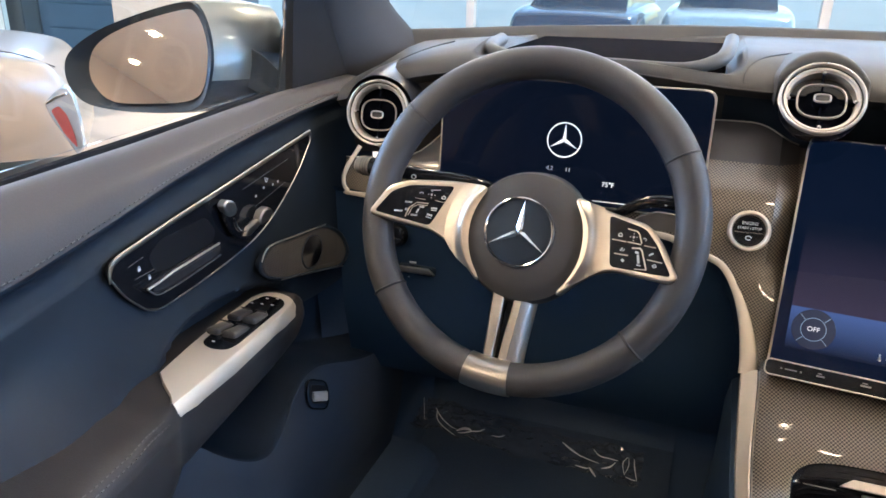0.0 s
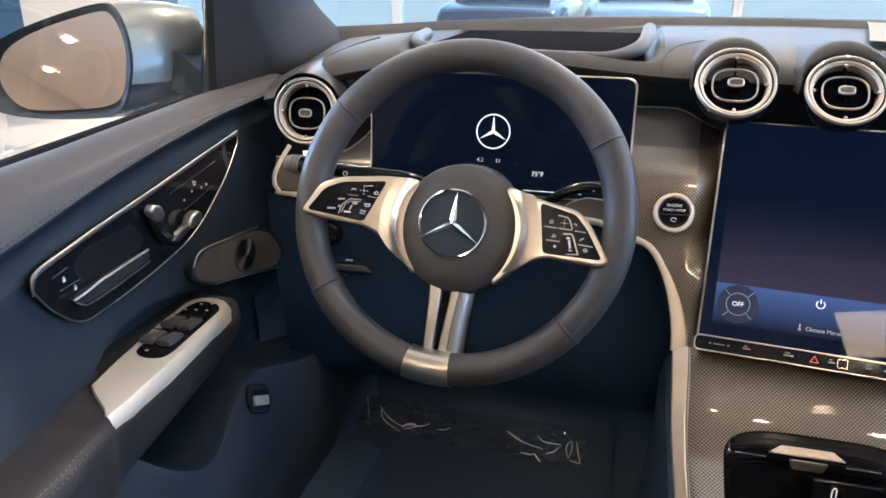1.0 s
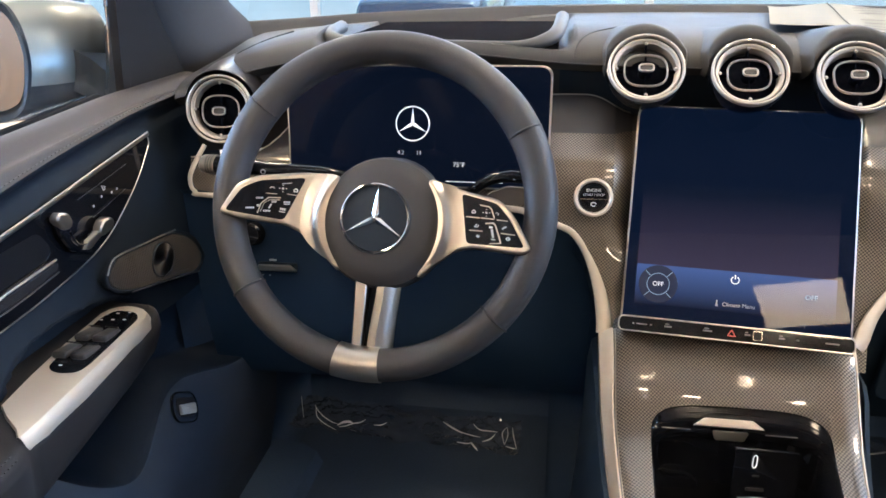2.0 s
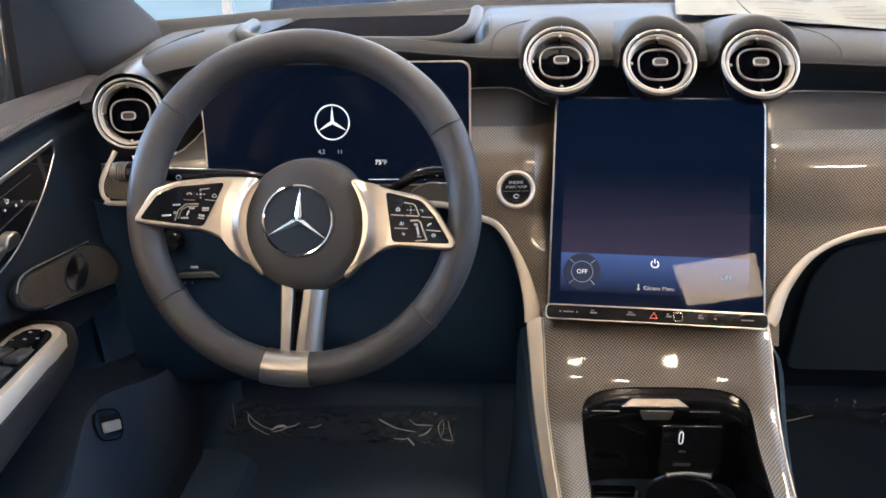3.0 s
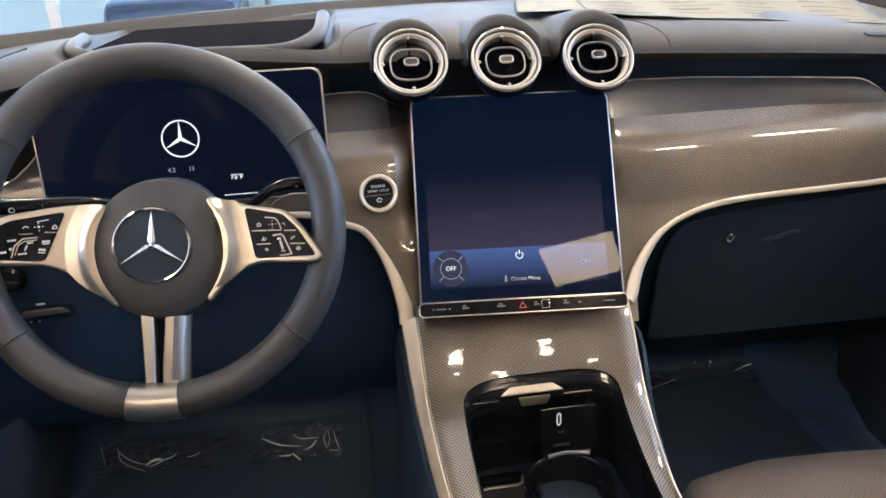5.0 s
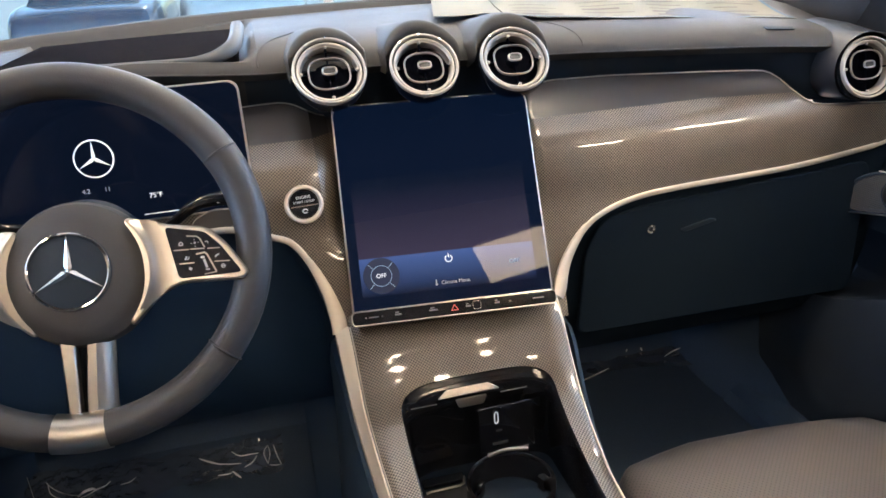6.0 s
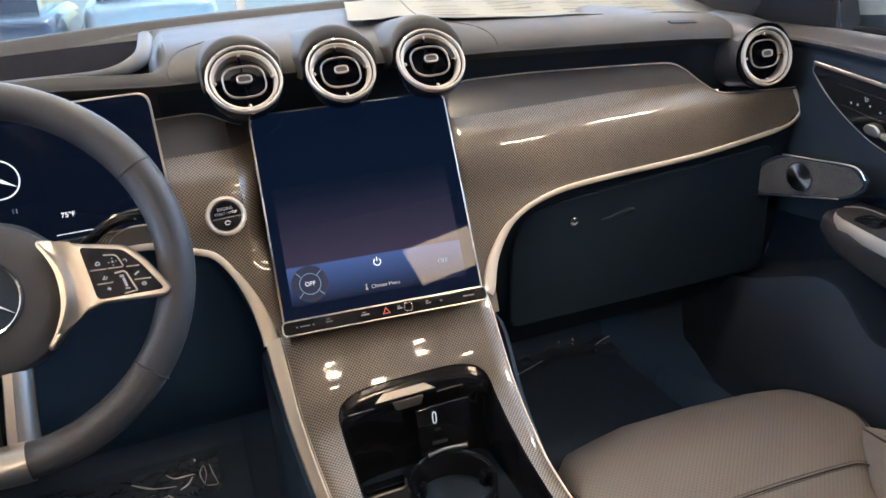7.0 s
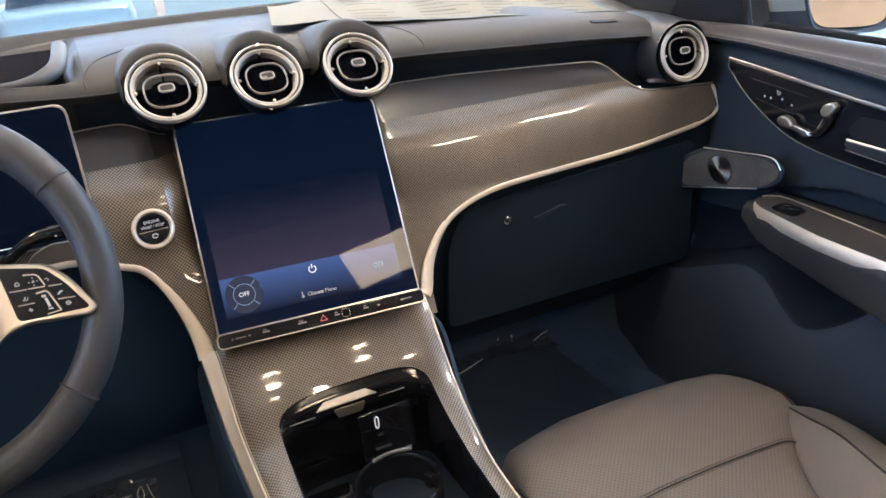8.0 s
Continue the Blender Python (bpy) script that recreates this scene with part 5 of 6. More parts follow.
    part("seat_switch_head", slab(rounded([on(-0.710, y_, z_) for y_, z_ in ((-0.081, 0.652), (-0.074, 0.658), (-0.060, 0.653), (-0.055, 0.643), (-0.060, 0.636), (-0.070, 0.637))], 0.004), d * 1.3, 0.003, 3), SATIN, lever, "silver head rest key")
    part("seat_switch_base", slab(rounded([on(-0.710, y_, z_) for y_, z_ in ((-0.046, 0.607), (-0.038, 0.6135), (-0.014, 0.618), (-0.011, 0.611), (-0.034, 0.603))], 0.002), d * 1.1, 0.002), SATIN, lever, "silver cushion key")
    part("seat_switch_front", slab(rounded([on(-0.710, y_, z_) for y_, z_ in ((-0.017, 0.618), (-0.009, 0.627), (0.006, 0.628), (0.013, 0.620), (0.007, 0.613), (-0.013, 0.610))], 0.005), d * 1.5, 0.003, 3), SATIN, lever, "silver front key")
    for a, b in (((-0.027, 0.656), (0.072, 0.670)), ((-0.006, 0.629), (0.063, 0.642))):
        part("panel_joint", sweep([on(-0.7135, *a), on(-0.7135, *b)], 0.0003, sides=5), KEY, panel)
    for y, z in ((0.036, 0.646), (0.047, 0.647), (0.016, 0.647), (-0.001, 0.641)):
        o = on(-0.7142, y, z)
        part("panel_symbol", slab([o + Vector((0, a, b)) for a, b in ((-0.001, -0.0014), (0.001, -0.001), (0.001, 0.0014), (-0.001, 0.001))], d * 0.1), PAINTMARK, panel, smooth=False)
    o = on(-0.7142, 0.023, 0.655)
    part("panel_symbol", joined(*[sweep([o + Vector((0, a * (1 if side < 0 else -1), b)) for a, b in q], 0.0006, sides=5) for q in (((-0.0030, 0.0035), (-0.0012, -0.0026), (0.0022, -0.0018)), ((0.0004, 0.0022), (0.0014, -0.0002), (0.0034, 0.0006)))]), PAINTMARK, panel)

    # tweeter
    tw = [(-0.016, 0.562), (0.004, 0.5765), (0.120, 0.570), (0.160, 0.548), (0.178, 0.512), (0.160, 0.498), (0.109, 0.509), (0.022, 0.527), (-0.002, 0.538), (-0.015, 0.550)]
    toff = lambda y: -0.712 + 0.02 * max(0, y) / 0.18
    o = rounded([Q(toff(y), y, z) for y, z in tw], [0.008, 0.012, 0.02, 0.02, 0.012, 0.012, 0.03, 0.02, 0.012, 0.008], 5)
    mid = sum(o, Vector()) / len(o)
    speaker = part("loudspeaker", slab(o, d * 0.9, 0.003), SOFT, ob, "dark speaker housing")
    part("grille", slab([mid + (p - mid) * 0.94 + d * 0.80 for p in o], d * 0.25, 0.0012), GRILLE, speaker, "perforated metal loudspeaker grille")
    part("speaker_rim", sweep([p + d * 0.9 for p in o], 0.0022, closed=True, sides=8, up=(1, 0, 0)), SOFT, speaker, "dark rounded rim")
    part("speaker_line", sweep(spline([Q(toff(y) + 0.0085, y, z) for y, z in ((-0.014, 0.563), (0.004, 0.5775), (0.060, 0.5750), (0.120, 0.571))], 5), 0.0010, sides=6), SATIN, speaker, "silver line")
    part("speaker_line", sweep([Q(toff(y) + 0.0085, y, z) for y, z in ((0.022, 0.5265), (0.109, 0.5085), (0.158, 0.4975))], 0.0008 if side < 0 else 0.0012, sides=6), SATIN, speaker, "silver line")
    part("maker_mark", slab([Q(toff(y) + 0.0088, y, z) for y, z in ((0.100, 0.5165), (0.140, 0.5075), (0.140, 0.5100), (0.100, 0.5190))], d * 0.03), KEY, speaker, smooth=False)
    ty, tz = 0.089, 0.542
    tm = Matrix.Translation(Q(toff(ty) + 0.0078, ty, tz)) @ Matrix.Rotation(radians(6.3 * side), 4, "Z") @ Matrix.Rotation(radians(90 if side < 0 else -90), 4, "Y")
    b = lathe([(0.0005, 0.0030), (0.004, 0.0022), (0.010, 0.0012), (0.0195, 0.0004), (0.0215, 0.0)], 40)
    b.transform(tm)
    cone = part("speaker_cone", b, GUNMETAL, speaker, "turned dark metal cone")
    b = lathe([(0.0212, 0.0003), (0.0222, 0.0012), (0.0232, 0.0006), (0.0236, -0.002)], 40)
    b.transform(tm)
    part("cone_ring", b, SOFT, cone)

    # armrest with its switch plate
    arm = []
    for y, inner, top, bot in [(yy, lerp(yy, [-0.9, -0.6, -0.375, -0.327, -0.264, -0.24, -0.15, -0.06, 0.005, 0.025, 0.038, 0.046], [-0.605, -0.608, -0.6125, -0.620, -0.638, -0.650, -0.6545, -0.658, -0.664, -0.672, -0.685, -0.705]) if side < 0 else lerp(yy, [-0.9, -0.227, -0.125, -0.019, 0.032, 0.048], [-0.63, -0.637, -0.651, -0.667, -0.685, -0.705]),
                               lerp(yy, [-0.9, -0.6, -0.40, -0.30, -0.262, -0.20, 0.03, 0.046], [0.535, 0.535, 0.525, 0.518, 0.510, 0.508, 0.507, 0.498]), lerp(yy, [-0.9, -0.6, -0.4, -0.15, 0.0, 0.03, 0.046], [0.40, 0.40, 0.42, 0.44, 0.455, 0.465, 0.478])) for yy in [0.046, 0.043, 0.038, 0.030, 0.02, 0.01, 0.0, -0.03, -0.06, -0.10, -0.15, -0.19, -0.20, -0.21, -0.22, -0.23, -0.24, -0.25, -0.26, -0.27, -0.28, -0.30, -0.33, -0.36, -0.40, -0.46, -0.53, -0.6, -0.75, -0.9]]:
        e = step((-0.235 - y) / 0.10)
        fr = [(-0.755, 0.002), (-0.738, 0.0015), (-0.712, 0.001)]
        bk = [(-0.755, 0.004), (-0.735, 0.004), (-0.700, 0.004)]
        sec = [Q(a[0] + (b_[0] - a[0]) * e, y, top + a[1] + (b_[1] - a[1]) * e) for a, b_ in zip(fr, bk)]
        sec += [Q((inner - 0.70) / 2 - 0.002, y, top + 0.001 * e), Q(inner - 0.011, y, top), Q(inner - 0.003, y, top - 0.004), Q(inner + 0.0005, y, top - 0.012), Q(inner + 0.001, y, top - 0.022), Q(inner - 0.004, y, bot + 0.012), Q(inner - 0.014, y, bot), Q(-0.70, y, bot - 0.004), Q(-0.735, y, bot - 0.004)]
        arm.append(spline(sec, 3))
    rest = part("armrest", loft(arm, ends=True), ARMSKIN, ob, "padded black armrest", sharp=60)
    for off, up in ((0.0022, -0.0030), (0.0080, -0.0006)):
        line = [Q(lerp(yy, [-0.9, -0.6, -0.375, -0.327, -0.264], [-0.605, -0.608, -0.6125, -0.620, -0.638]) - off, yy, lerp(yy, [-0.9, -0.6, -0.40, -0.30, -0.262], [0.535, 0.535, 0.525, 0.518, 0.510]) + up) for yy in [-0.266 - 0.0032 * k for k in range(180)]]
        part("arm_stitching", joined(*[sweep(line[k:k + 2], 0.0007, sides=4) for k in range(0, 178, 2)]), THREAD, rest, "fine grey stitching")
    pr = []
    if side < 0:
        shape = ((0.012, -0.706, -0.692), (0.009, -0.714, -0.683), (0.001, -0.722, -0.673), (-0.012, -0.7255, -0.6675), (-0.04, -0.7235, -0.6645), (-0.08, -0.722, -0.662), (-0.15, -0.714, -0.658), (-0.20, -0.706, -0.656), (-0.215, -0.690, -0.655), (-0.232, -0.667, -0.655), (-0.243, -0.6575, -0.6545))
    else:
        shape = ((0.020, -0.714, -0.703), (0.015, -0.722, -0.692), (0.005, -0.731, -0.683), (-0.01, -0.733, -0.676), (-0.04, -0.729, -0.669), (-0.08, -0.724, -0.660), (-0.125, -0.718, -0.651), (-0.175, -0.710, -0.647), (-0.216, -0.69, -0.645), (-0.232, -0.667, -0.644), (-0.243, -0.6475, -0.6445))
    for y, far, near in shape:
        pr.append([Q(far, y, 0.5075), Q(far + 0.0006, y, 0.5115), Q(far + 0.002, y, 0.5128), Q((far + near) / 2, y, 0.5128), Q(near - 0.003, y, 0.5126), Q(near, y, 0.5120), Q(near + 0.0022, y, 0.5095), Q(near + 0.0042, y, 0.505), Q(near + 0.0052, y, 0.499), Q(near + 0.0045, y, 0.494)])
    if side < 0:
        plate_ = part("switch_plate", loft(pr), PLATE, rest, "satin silver armrest plate")
    else:
        plate_ = part("switch_plate", loft([r[:6] for r in pr]), ARMSKIN, rest, "dark grey armrest plate")
        part("plate_strip", loft([[p + Vector((0, 0, 0.0006)) for p in r[5:]] for r in pr]), RING, plate_, "satin silver strip along the armrest")
        part("plate_line", sweep([r[2] + Vector((0, 0, 0.0006)) for r in pr], 0.0011, sides=6), SATIN, plate_, "thin silver line")
    if side < 0:
        pad_o = [(-0.706, -0.133), (-0.711, -0.076), (-0.7165, -0.022), (-0.710, -0.001), (-0.684, -0.003), (-0.6730, -0.016), (-0.6670, -0.122), (-0.670, -0.137), (-0.689, -0.142)]
    else:
        pad_o = [(-0.711, -0.060), (-0.716, -0.024), (-0.708, -0.017), (-0.688, -0.018), (-0.682, -0.024), (-0.678, -0.062)]
    pad_ = part("switch_pad", slab(rounded([Q(x, y, 0.5122) for x, y in pad_o], 0.009), (0, 0, 0.0016), 0.0006), GLOSS, plate_, "glossy black switch pad")
    for y in ((-0.062, -0.100) if side < 0 else (-0.042,)):
        for x in ((-0.705, -0.684) if side < 0 else (-0.697,)):
            part("window_switch", (lambda b: (b.transform(Matrix.Translation(Q(x, y, 0.5142)) @ Matrix.Rotation(radians(-10), 4, "X")), b)[1])(box(0, 0, 0, 0.0175, 0.031, 0.008, 0.0035, 3)), KEY if side < 0 else GLOSS, pad_, "grey window lifter key")
            part("switch_edge", box(*Q(x, y + 0.0110, 0.5185), 0.015, 0.0012, 0.0012), CHROME, pad_, smooth=False)
    if side < 0:
        for x, y in ((-0.714, -0.014), (-0.702, -0.010), (-0.690, -0.006), (-0.712, -0.028), (-0.699, -0.026), (-0.686, -0.024), (-0.694, -0.128)):
            part("pad_symbol", box(x, y, 0.5142, 0.0035, 0.0016, 0.0004), PAINTMARK, pad_, smooth=False)
        loop = rounded([P(-0.6635, y, z) for y, z in ((0.0013, 0.404), (0.057, 0.370), (0.057, 0.326), (0.0013, 0.360))], 0.022, 7)
        boot = part("boot_switch", slab(loop, (0.0035, 0, 0), 0.0015), SOFT, ob, "tailgate switch in an oval surround")
        part("boot_rim", sweep([p + Vector((0.0032, 0, 0)) for p in loop], 0.0012, closed=True, sides=6, up=(1, 0, 0)), GLOSS, boot)
        # Another flat plate, its dark colour drawn as the key's shaded well.
        part("boot_well", slab(rounded([P(-0.660, y, z) for y, z in ((0.0095, 0.391), (0.0515, 0.3665), (0.0505, 0.338), (0.0095, 0.363))], 0.010), (0.0012, 0, 0)), RECESSDARK, boot)
        part("boot_key", slab(rounded([P(-0.659, y, z) for y, z in ((0.0127, 0.379), (0.0490, 0.360), (0.0480, 0.3446), (0.0127, 0.364))], 0.004), (0.004, 0, 0.001), 0.0018), PLATE, boot, "silver key")
    return ob


ARMSKIN = material("blue-black armrest leather", (0.0190, 0.0182, 0.0190), 0.5, grain=0.3, size=700, bump=0.3, spec=0.3)
LOWTRIM = material("grained door pocket plastic", (0.019, 0.026, 0.037), 0.65, grain=0.3, size=900, bump=0.3, spec=0.25)
DOORSKIN = material("blue-black soft door skin", (0.0072, 0.0120, 0.0185), 0.6, grain=0.25, size=1200, bump=0.2, spec=0.2)
PULL = material("dark satin door pull", (0.020, 0.020, 0.022), 0.24, spec=0.5)
# Darker twin of LOWTRIM, with the pocket's shade put into the colour.
POCKETSHADE = material("door plastic darkened for pocket shade", (0.0120, 0.0170, 0.0245), 0.95, grain=0.4, size=600, spec=0.05)
RECESSDARK = material("flat dark recess shade", (0.006, 0.0065, 0.008), 0.3)
GRILLE = material("perforated bronze-grey grille", (0.050, 0.045, 0.040), 0.6, metal=0.3)
GUNMETAL = material("gunmetal cone", (0.22, 0.20, 0.18), 0.36, metal=1.0, stain=0)
turned = GUNMETAL.node_tree.nodes.new("ShaderNodeTangent")
turned.direction_type, turned.axis = "RADIAL", "X"
GUNMETAL.node_tree.links.new(turned.outputs[0], GUNMETAL.node_tree.nodes["Principled BSDF"].inputs["Tangent"])
GUNMETAL.node_tree.nodes["Principled BSDF"].inputs["Anisotropic"].default_value = 0.9
gn, gl = GRILLE.node_tree.nodes, GRILLE.node_tree.links
vor = gn.new("ShaderNodeTexVoronoi")
vor.inputs["Scale"].default_value, vor.inputs["Randomness"].default_value = 330, 0.0
gtc = gn.new("ShaderNodeTexCoord")
gl.new(gtc.outputs["Object"], vor.inputs["Vector"])
gb = gn.new("ShaderNodeBump")
gb.inputs["Strength"].default_value, gb.inputs["Distance"].default_value = 1.0, 0.002
gl.new(vor.outputs["Distance"], gb.inputs["Height"]), gl.new(gb.outputs[0], gn["Principled BSDF"].inputs["Normal"])
door(-1, 0.0, "closed black driver's door with glossy control panel and silver switch plate")
door(1, -0.022, "closed black passenger door with glossy control panel and silver trim")

# ---- pillars, roof and glass ----
SKIN = material("dark grey pillar cloth", (0.034, 0.034, 0.036), 0.85, grain=0.3, size=600, spec=0.15)
PAINT = material("silver car paint", (0.30, 0.315, 0.315), 0.28, metal=0.75, coat=1.0, grain=0.1, size=3000)
CLEAR = glass("car glass", (0.93, 0.98, 0.98))
ROOFGLASS = glass("tinted roof glass", (0.42, 0.42, 0.42))
SEAL = material("matt black window seal", (0.012, 0.012, 0.013), 0.9, stain=0.05, spec=0.05)
shell = thing("cabin_shell", (0, 0, -0.1), "silver car body shell round the cabin", "car body", kind="structure")


def pillar(side):
    inner = spline([(0.70, 0.60, 0.70), (0.715, 0.53, 0.775), (0.742, 0.45, 0.850), (0.69, 0.24, 0.98), (0.60, 0.0, 1.12), (0.55, -0.22, 1.20)], 6)
    outer = spline([(0.785, 0.40, 0.66), (0.785, 0.34, 0.735), (0.782, 0.27, 0.82), (0.755, 0.15, 0.95), (0.68, -0.06, 1.12), (0.61, -0.30, 1.20)], 6)
    rows = []
    for a, b in zip(inner, outer):
        r = []
        for k in range(9):
            u = k / 8
            p = a.lerp(b, u)
            r.append((side * (p.x - 0.022 * math.sin(math.pi * u) ** 0.7), p.y - 0.02 * math.sin(math.pi * u) ** 0.7, p.z - 0.004 * math.sin(math.pi * u)))
        r += [(side * (b.x + 0.03), b.y + 0.03, b.z), (side * (a.x + 0.03), a.y + 0.05, a.z + 0.01)]
        rows.append(r)
    part("pillar_trim", loft(rows, closed=True, ends=True), SKIN, shell, "dark windscreen pillar trim")
    # quarter light triangle and mirror foot
    part("mirror_foot", slab(rounded([(side * 0.770, 0.36, 0.725), (side * 0.767, 0.178, 0.728), (side * 0.760, 0.182, 0.86), (side * 0.747, 0.178, 0.96), (side * 0.764, 0.28, 0.84)], 0.01), (side * 0.012, 0, 0), 0.002), SEAL, shell, "black triangle at the mirror foot")
    # door frame behind, rear pillar and body side below the sill
    part("door_frame", sweep(spline([(side * 0.785, 0.196, 0.72), (side * 0.768, 0.190, 0.93), (side * 0.68, -0.10, 1.15), (side * 0.60, -0.5, 1.22), (side * 0.60, -0.9, 1.23)], 8), 0.018, sides=8), SOFT, shell)
    part("roof_rail", sweep(spline([(side * 0.60, -0.22, 1.215), (side * 0.585, -0.6, 1.25), (side * 0.58, -1.2, 1.25), (side * 0.58, -2.0, 1.2)], 6), 0.06, sides=10, flat=0.6), SKIN, shell)
    part("centre_pillar", sweep(spline([(side * 0.76, -1.05, 0.70), (side * 0.72, -1.0, 0.95), (side * 0.62, -0.95, 1.22)], 6), 0.06, sides=10), SKIN, shell)
    part("body_side", loft([[(side * x, y, z) for x, z in ((0.797, 0.71), (0.83, 0.69), (0.90, 0.64), (0.935, 0.5), (0.93, 0.2), (0.90, 0.0), (0.80, -0.12))] for y in (-2.2, -1.5, -1.0, -0.5, 0.0, 0.3, 0.6)]), PAINT, shell, "silver body side")
    part("rear_side", box(side * 0.76, -1.65, 0.9, 0.06, 1.1, 0.75, 0.02), SKIN, shell)
    part("sill_rubber", sweep([(side * 0.787, y, lerp(y, SILLY, SILLZ)) for y in (0.15, 0.0, -0.3, -0.7, -1.0)], 0.005, sides=8), SEAL, shell, "black window seal")
    part("sill_chrome", sweep([(side * 0.80, y, lerp(y, SILLY, SILLZ) - (0.008 if side > 0 else 0.022)) for y in (0.2, 0.0, -0.3, -0.7, -1.0)], 0.002, sides=8), CHROME, shell)
    g = part("side_window", slab([(side * 0.79, 0.19, 0.74), (side * 0.765, 0.185, 0.95), (side * 0.67, -0.10, 1.14), (side * 0.62, -0.5, 1.2), (side * 0.62, -0.95, 1.21), (side * 0.79, -1.0, 0.70)], (side * 0.004, 0, 0)), CLEAR, shell, smooth=False)
    g.visible_shadow = False


pillar(-1), pillar(1)
part("headliner", box(0, -0.415, 1.235, 1.2, 0.44, 0.05, 0.02), SKIN, shell, "dark headliner")
part("rear_header", box(0, -1.75, 1.24, 1.2, 0.4, 0.05, 0.02), SKIN, shell)
part("tail_wall", box(0, -2.15, 0.62, 1.6, 0.08, 1.25, 0.02), SKIN, shell)
g = part("glass_roof", box(0, -0.98, 1.262, 1.14, 1.24, 0.006), ROOFGLASS, shell, "tinted panoramic roof glass", smooth=False)
g.visible_shadow = False
ws = loft([[(x, 0.70 - 0.10 * (abs(x) / 0.7) ** 2 + (-0.24 - 0.70 + 0.10 * (abs(x) / 0.7) ** 2) * v, 0.80 - 0.03 * (abs(x) / 0.78) ** 2 + 0.43 * v) for v in (0, 0.25, 0.5, 0.75, 1)] for x in [(-0.78 + 1.56 * k / 16) for k in range(17)]], thick=0.005)
g = part("windscreen", ws, CLEAR, shell)
g.visible_shadow = False
# floor and bulkhead
part("cabin_floor", loft([[(x, y, z) for y, z in ((-2.1, 0.03), (-0.9, 0.03), (0.56, 0.03), (0.62, 0.06), (0.69, 0.22), (0.70, 0.5), (0.70, 0.79))] for x in (-0.74, 0, 0.74)]), CARPET, shell, "black carpeted cabin floor")
part("underbody", box(0, -0.7, -0.05, 1.6, 3.0, 0.1, 0.02), SOFT, shell)
for s in (-1, 1):
    wide = 0.095 if s < 0 else 0.0
    part("kick_panel", loft([[(q.x + s * out, y, q.z) for q in spline([(s * (x + wide * max(0.0, 0.36 - z) / 0.33), 0, z) for x, z in ((0.575, 0.031), (0.605, 0.040), (0.632, 0.075), (0.648, 0.15), (0.665, 0.25), (0.690, 0.36), (0.70, 0.47))], 4)] for y, out in ((0.68, 0), (0.5, 0), (0.42, 0), (0.36, 0.006), (0.31, 0.018), (0.26, 0.038), (0.21, 0.065))]), CARPET, shell, "carpeted kick panel", sharp=60)
    part("sill_cover", loft([[(s * x, y, z) for x, z in ((0.60, 0.03), (0.615, 0.06), (0.64, 0.075), (0.72, 0.08))] for y in (0.36, 0.0, -0.5, -1.2)]), CARPET, shell)

# bonnet
hood = thing("bonnet", (0, 1.2, 0.6), "glossy silver bonnet seen through the windscreen", "bonnet")
hx = [-0.82 + 1.64 * k / 32 for k in range(33)]
part("skin", loft([[(x, y, z - 0.10 * (abs(x) / 0.82) ** 3 + 0.018 * math.exp(-((abs(x) - 0.45) / 0.07) ** 2)) for y, z in ((0.74, 0.755), (0.8, 0.762), (1.0, 0.765), (1.25, 0.745), (1.5, 0.70), (1.7, 0.63), (1.85, 0.52))] for x in hx]), PAINT, hood)
part("nose", box(0, 1.5, 0.2, 1.62, 0.8, 0.7, 0.12, 3), PAINT, hood)


# ---- wing mirrors ----
CAP = material("silver mirror cap paint", (0.20, 0.215, 0.21), 0.34, metal=0.6, coat=0.6, grain=0.1, size=3000)
MIRROR = material("mirror glass", (0.74, 0.73, 0.71), 0.01, metal=1.0, stain=0)


def wing_mirror(side, label):
    ob = thing("wing_mirror", (side * 0.95, 0.18, 0.70), label, "wing mirror", "wing mirrors")
    def M(x, y, z):
        return Vector((-side * x, y, z))

    a = [(-1.145, 0.744), (-1.135, 0.772), (-1.084, 0.807), (-1.011, 0.836), (-0.935, 0.857), (-0.907, 0.850), (-0.887, 0.808), (-0.883, 0.755), (-0.905, 0.706), (-0.999, 0.693), (-1.092, 0.696), (-1.131, 0.716)]
    low_top = lambda z: z if z < 0.765 else 0.765 + (z - 0.765) * 0.9
    loop = [(p.x, p.y) for p in spline([(x, low_top(z), 0) for x, z in a], 5, closed=True)]
    cx, cz = -1.0, 0.765
    rows = []
    for sc, sz, y, sh in ((0.78, 0.78, 0.175, 0.0), (0.95, 0.94, 0.160, 0.0), (0.99, 0.99, 0.157, 0.0), (1.0, 1.0, 0.162, 0.0), (1.0, 1.02, 0.185, 0.018), (0.96, 1.0, 0.22, 0.045), (0.84, 0.9, 0.26, 0.07), (0.6, 0.65, 0.29, 0.085), (0.2, 0.2, 0.305, 0.09)):
        rows.append([M(cx + (x - cx) * sc + sh, y + (z - cz) * 0.20, cz + (z - cz) * sz) for x, z in loop])
    low = [k for k, (x, z) in enumerate(loop) if z < 0.752]
    shell_ = loft(rows[3:], closed=True)
    shell_.faces.ensure_lookup_table()
    for k, f in enumerate(shell_.faces):
        f.material_index = 1 if k % len(loop) in low else 0
    part("housing", shell_, [CAP, SOFT], ob, "silver cap over a black lower shell")
    part("surround", loft(rows[:4], closed=True), SOFT, ob, "black surround")
    b = [(-1.114, 0.750), (-1.104, 0.781), (-1.067, 0.805), (-1.006, 0.827), (-0.930, 0.846), (-0.907, 0.832), (-0.896, 0.790), (-0.896, 0.738), (-0.914, 0.714), (-0.970, 0.704), (-1.057, 0.700), (-1.099, 0.721)]
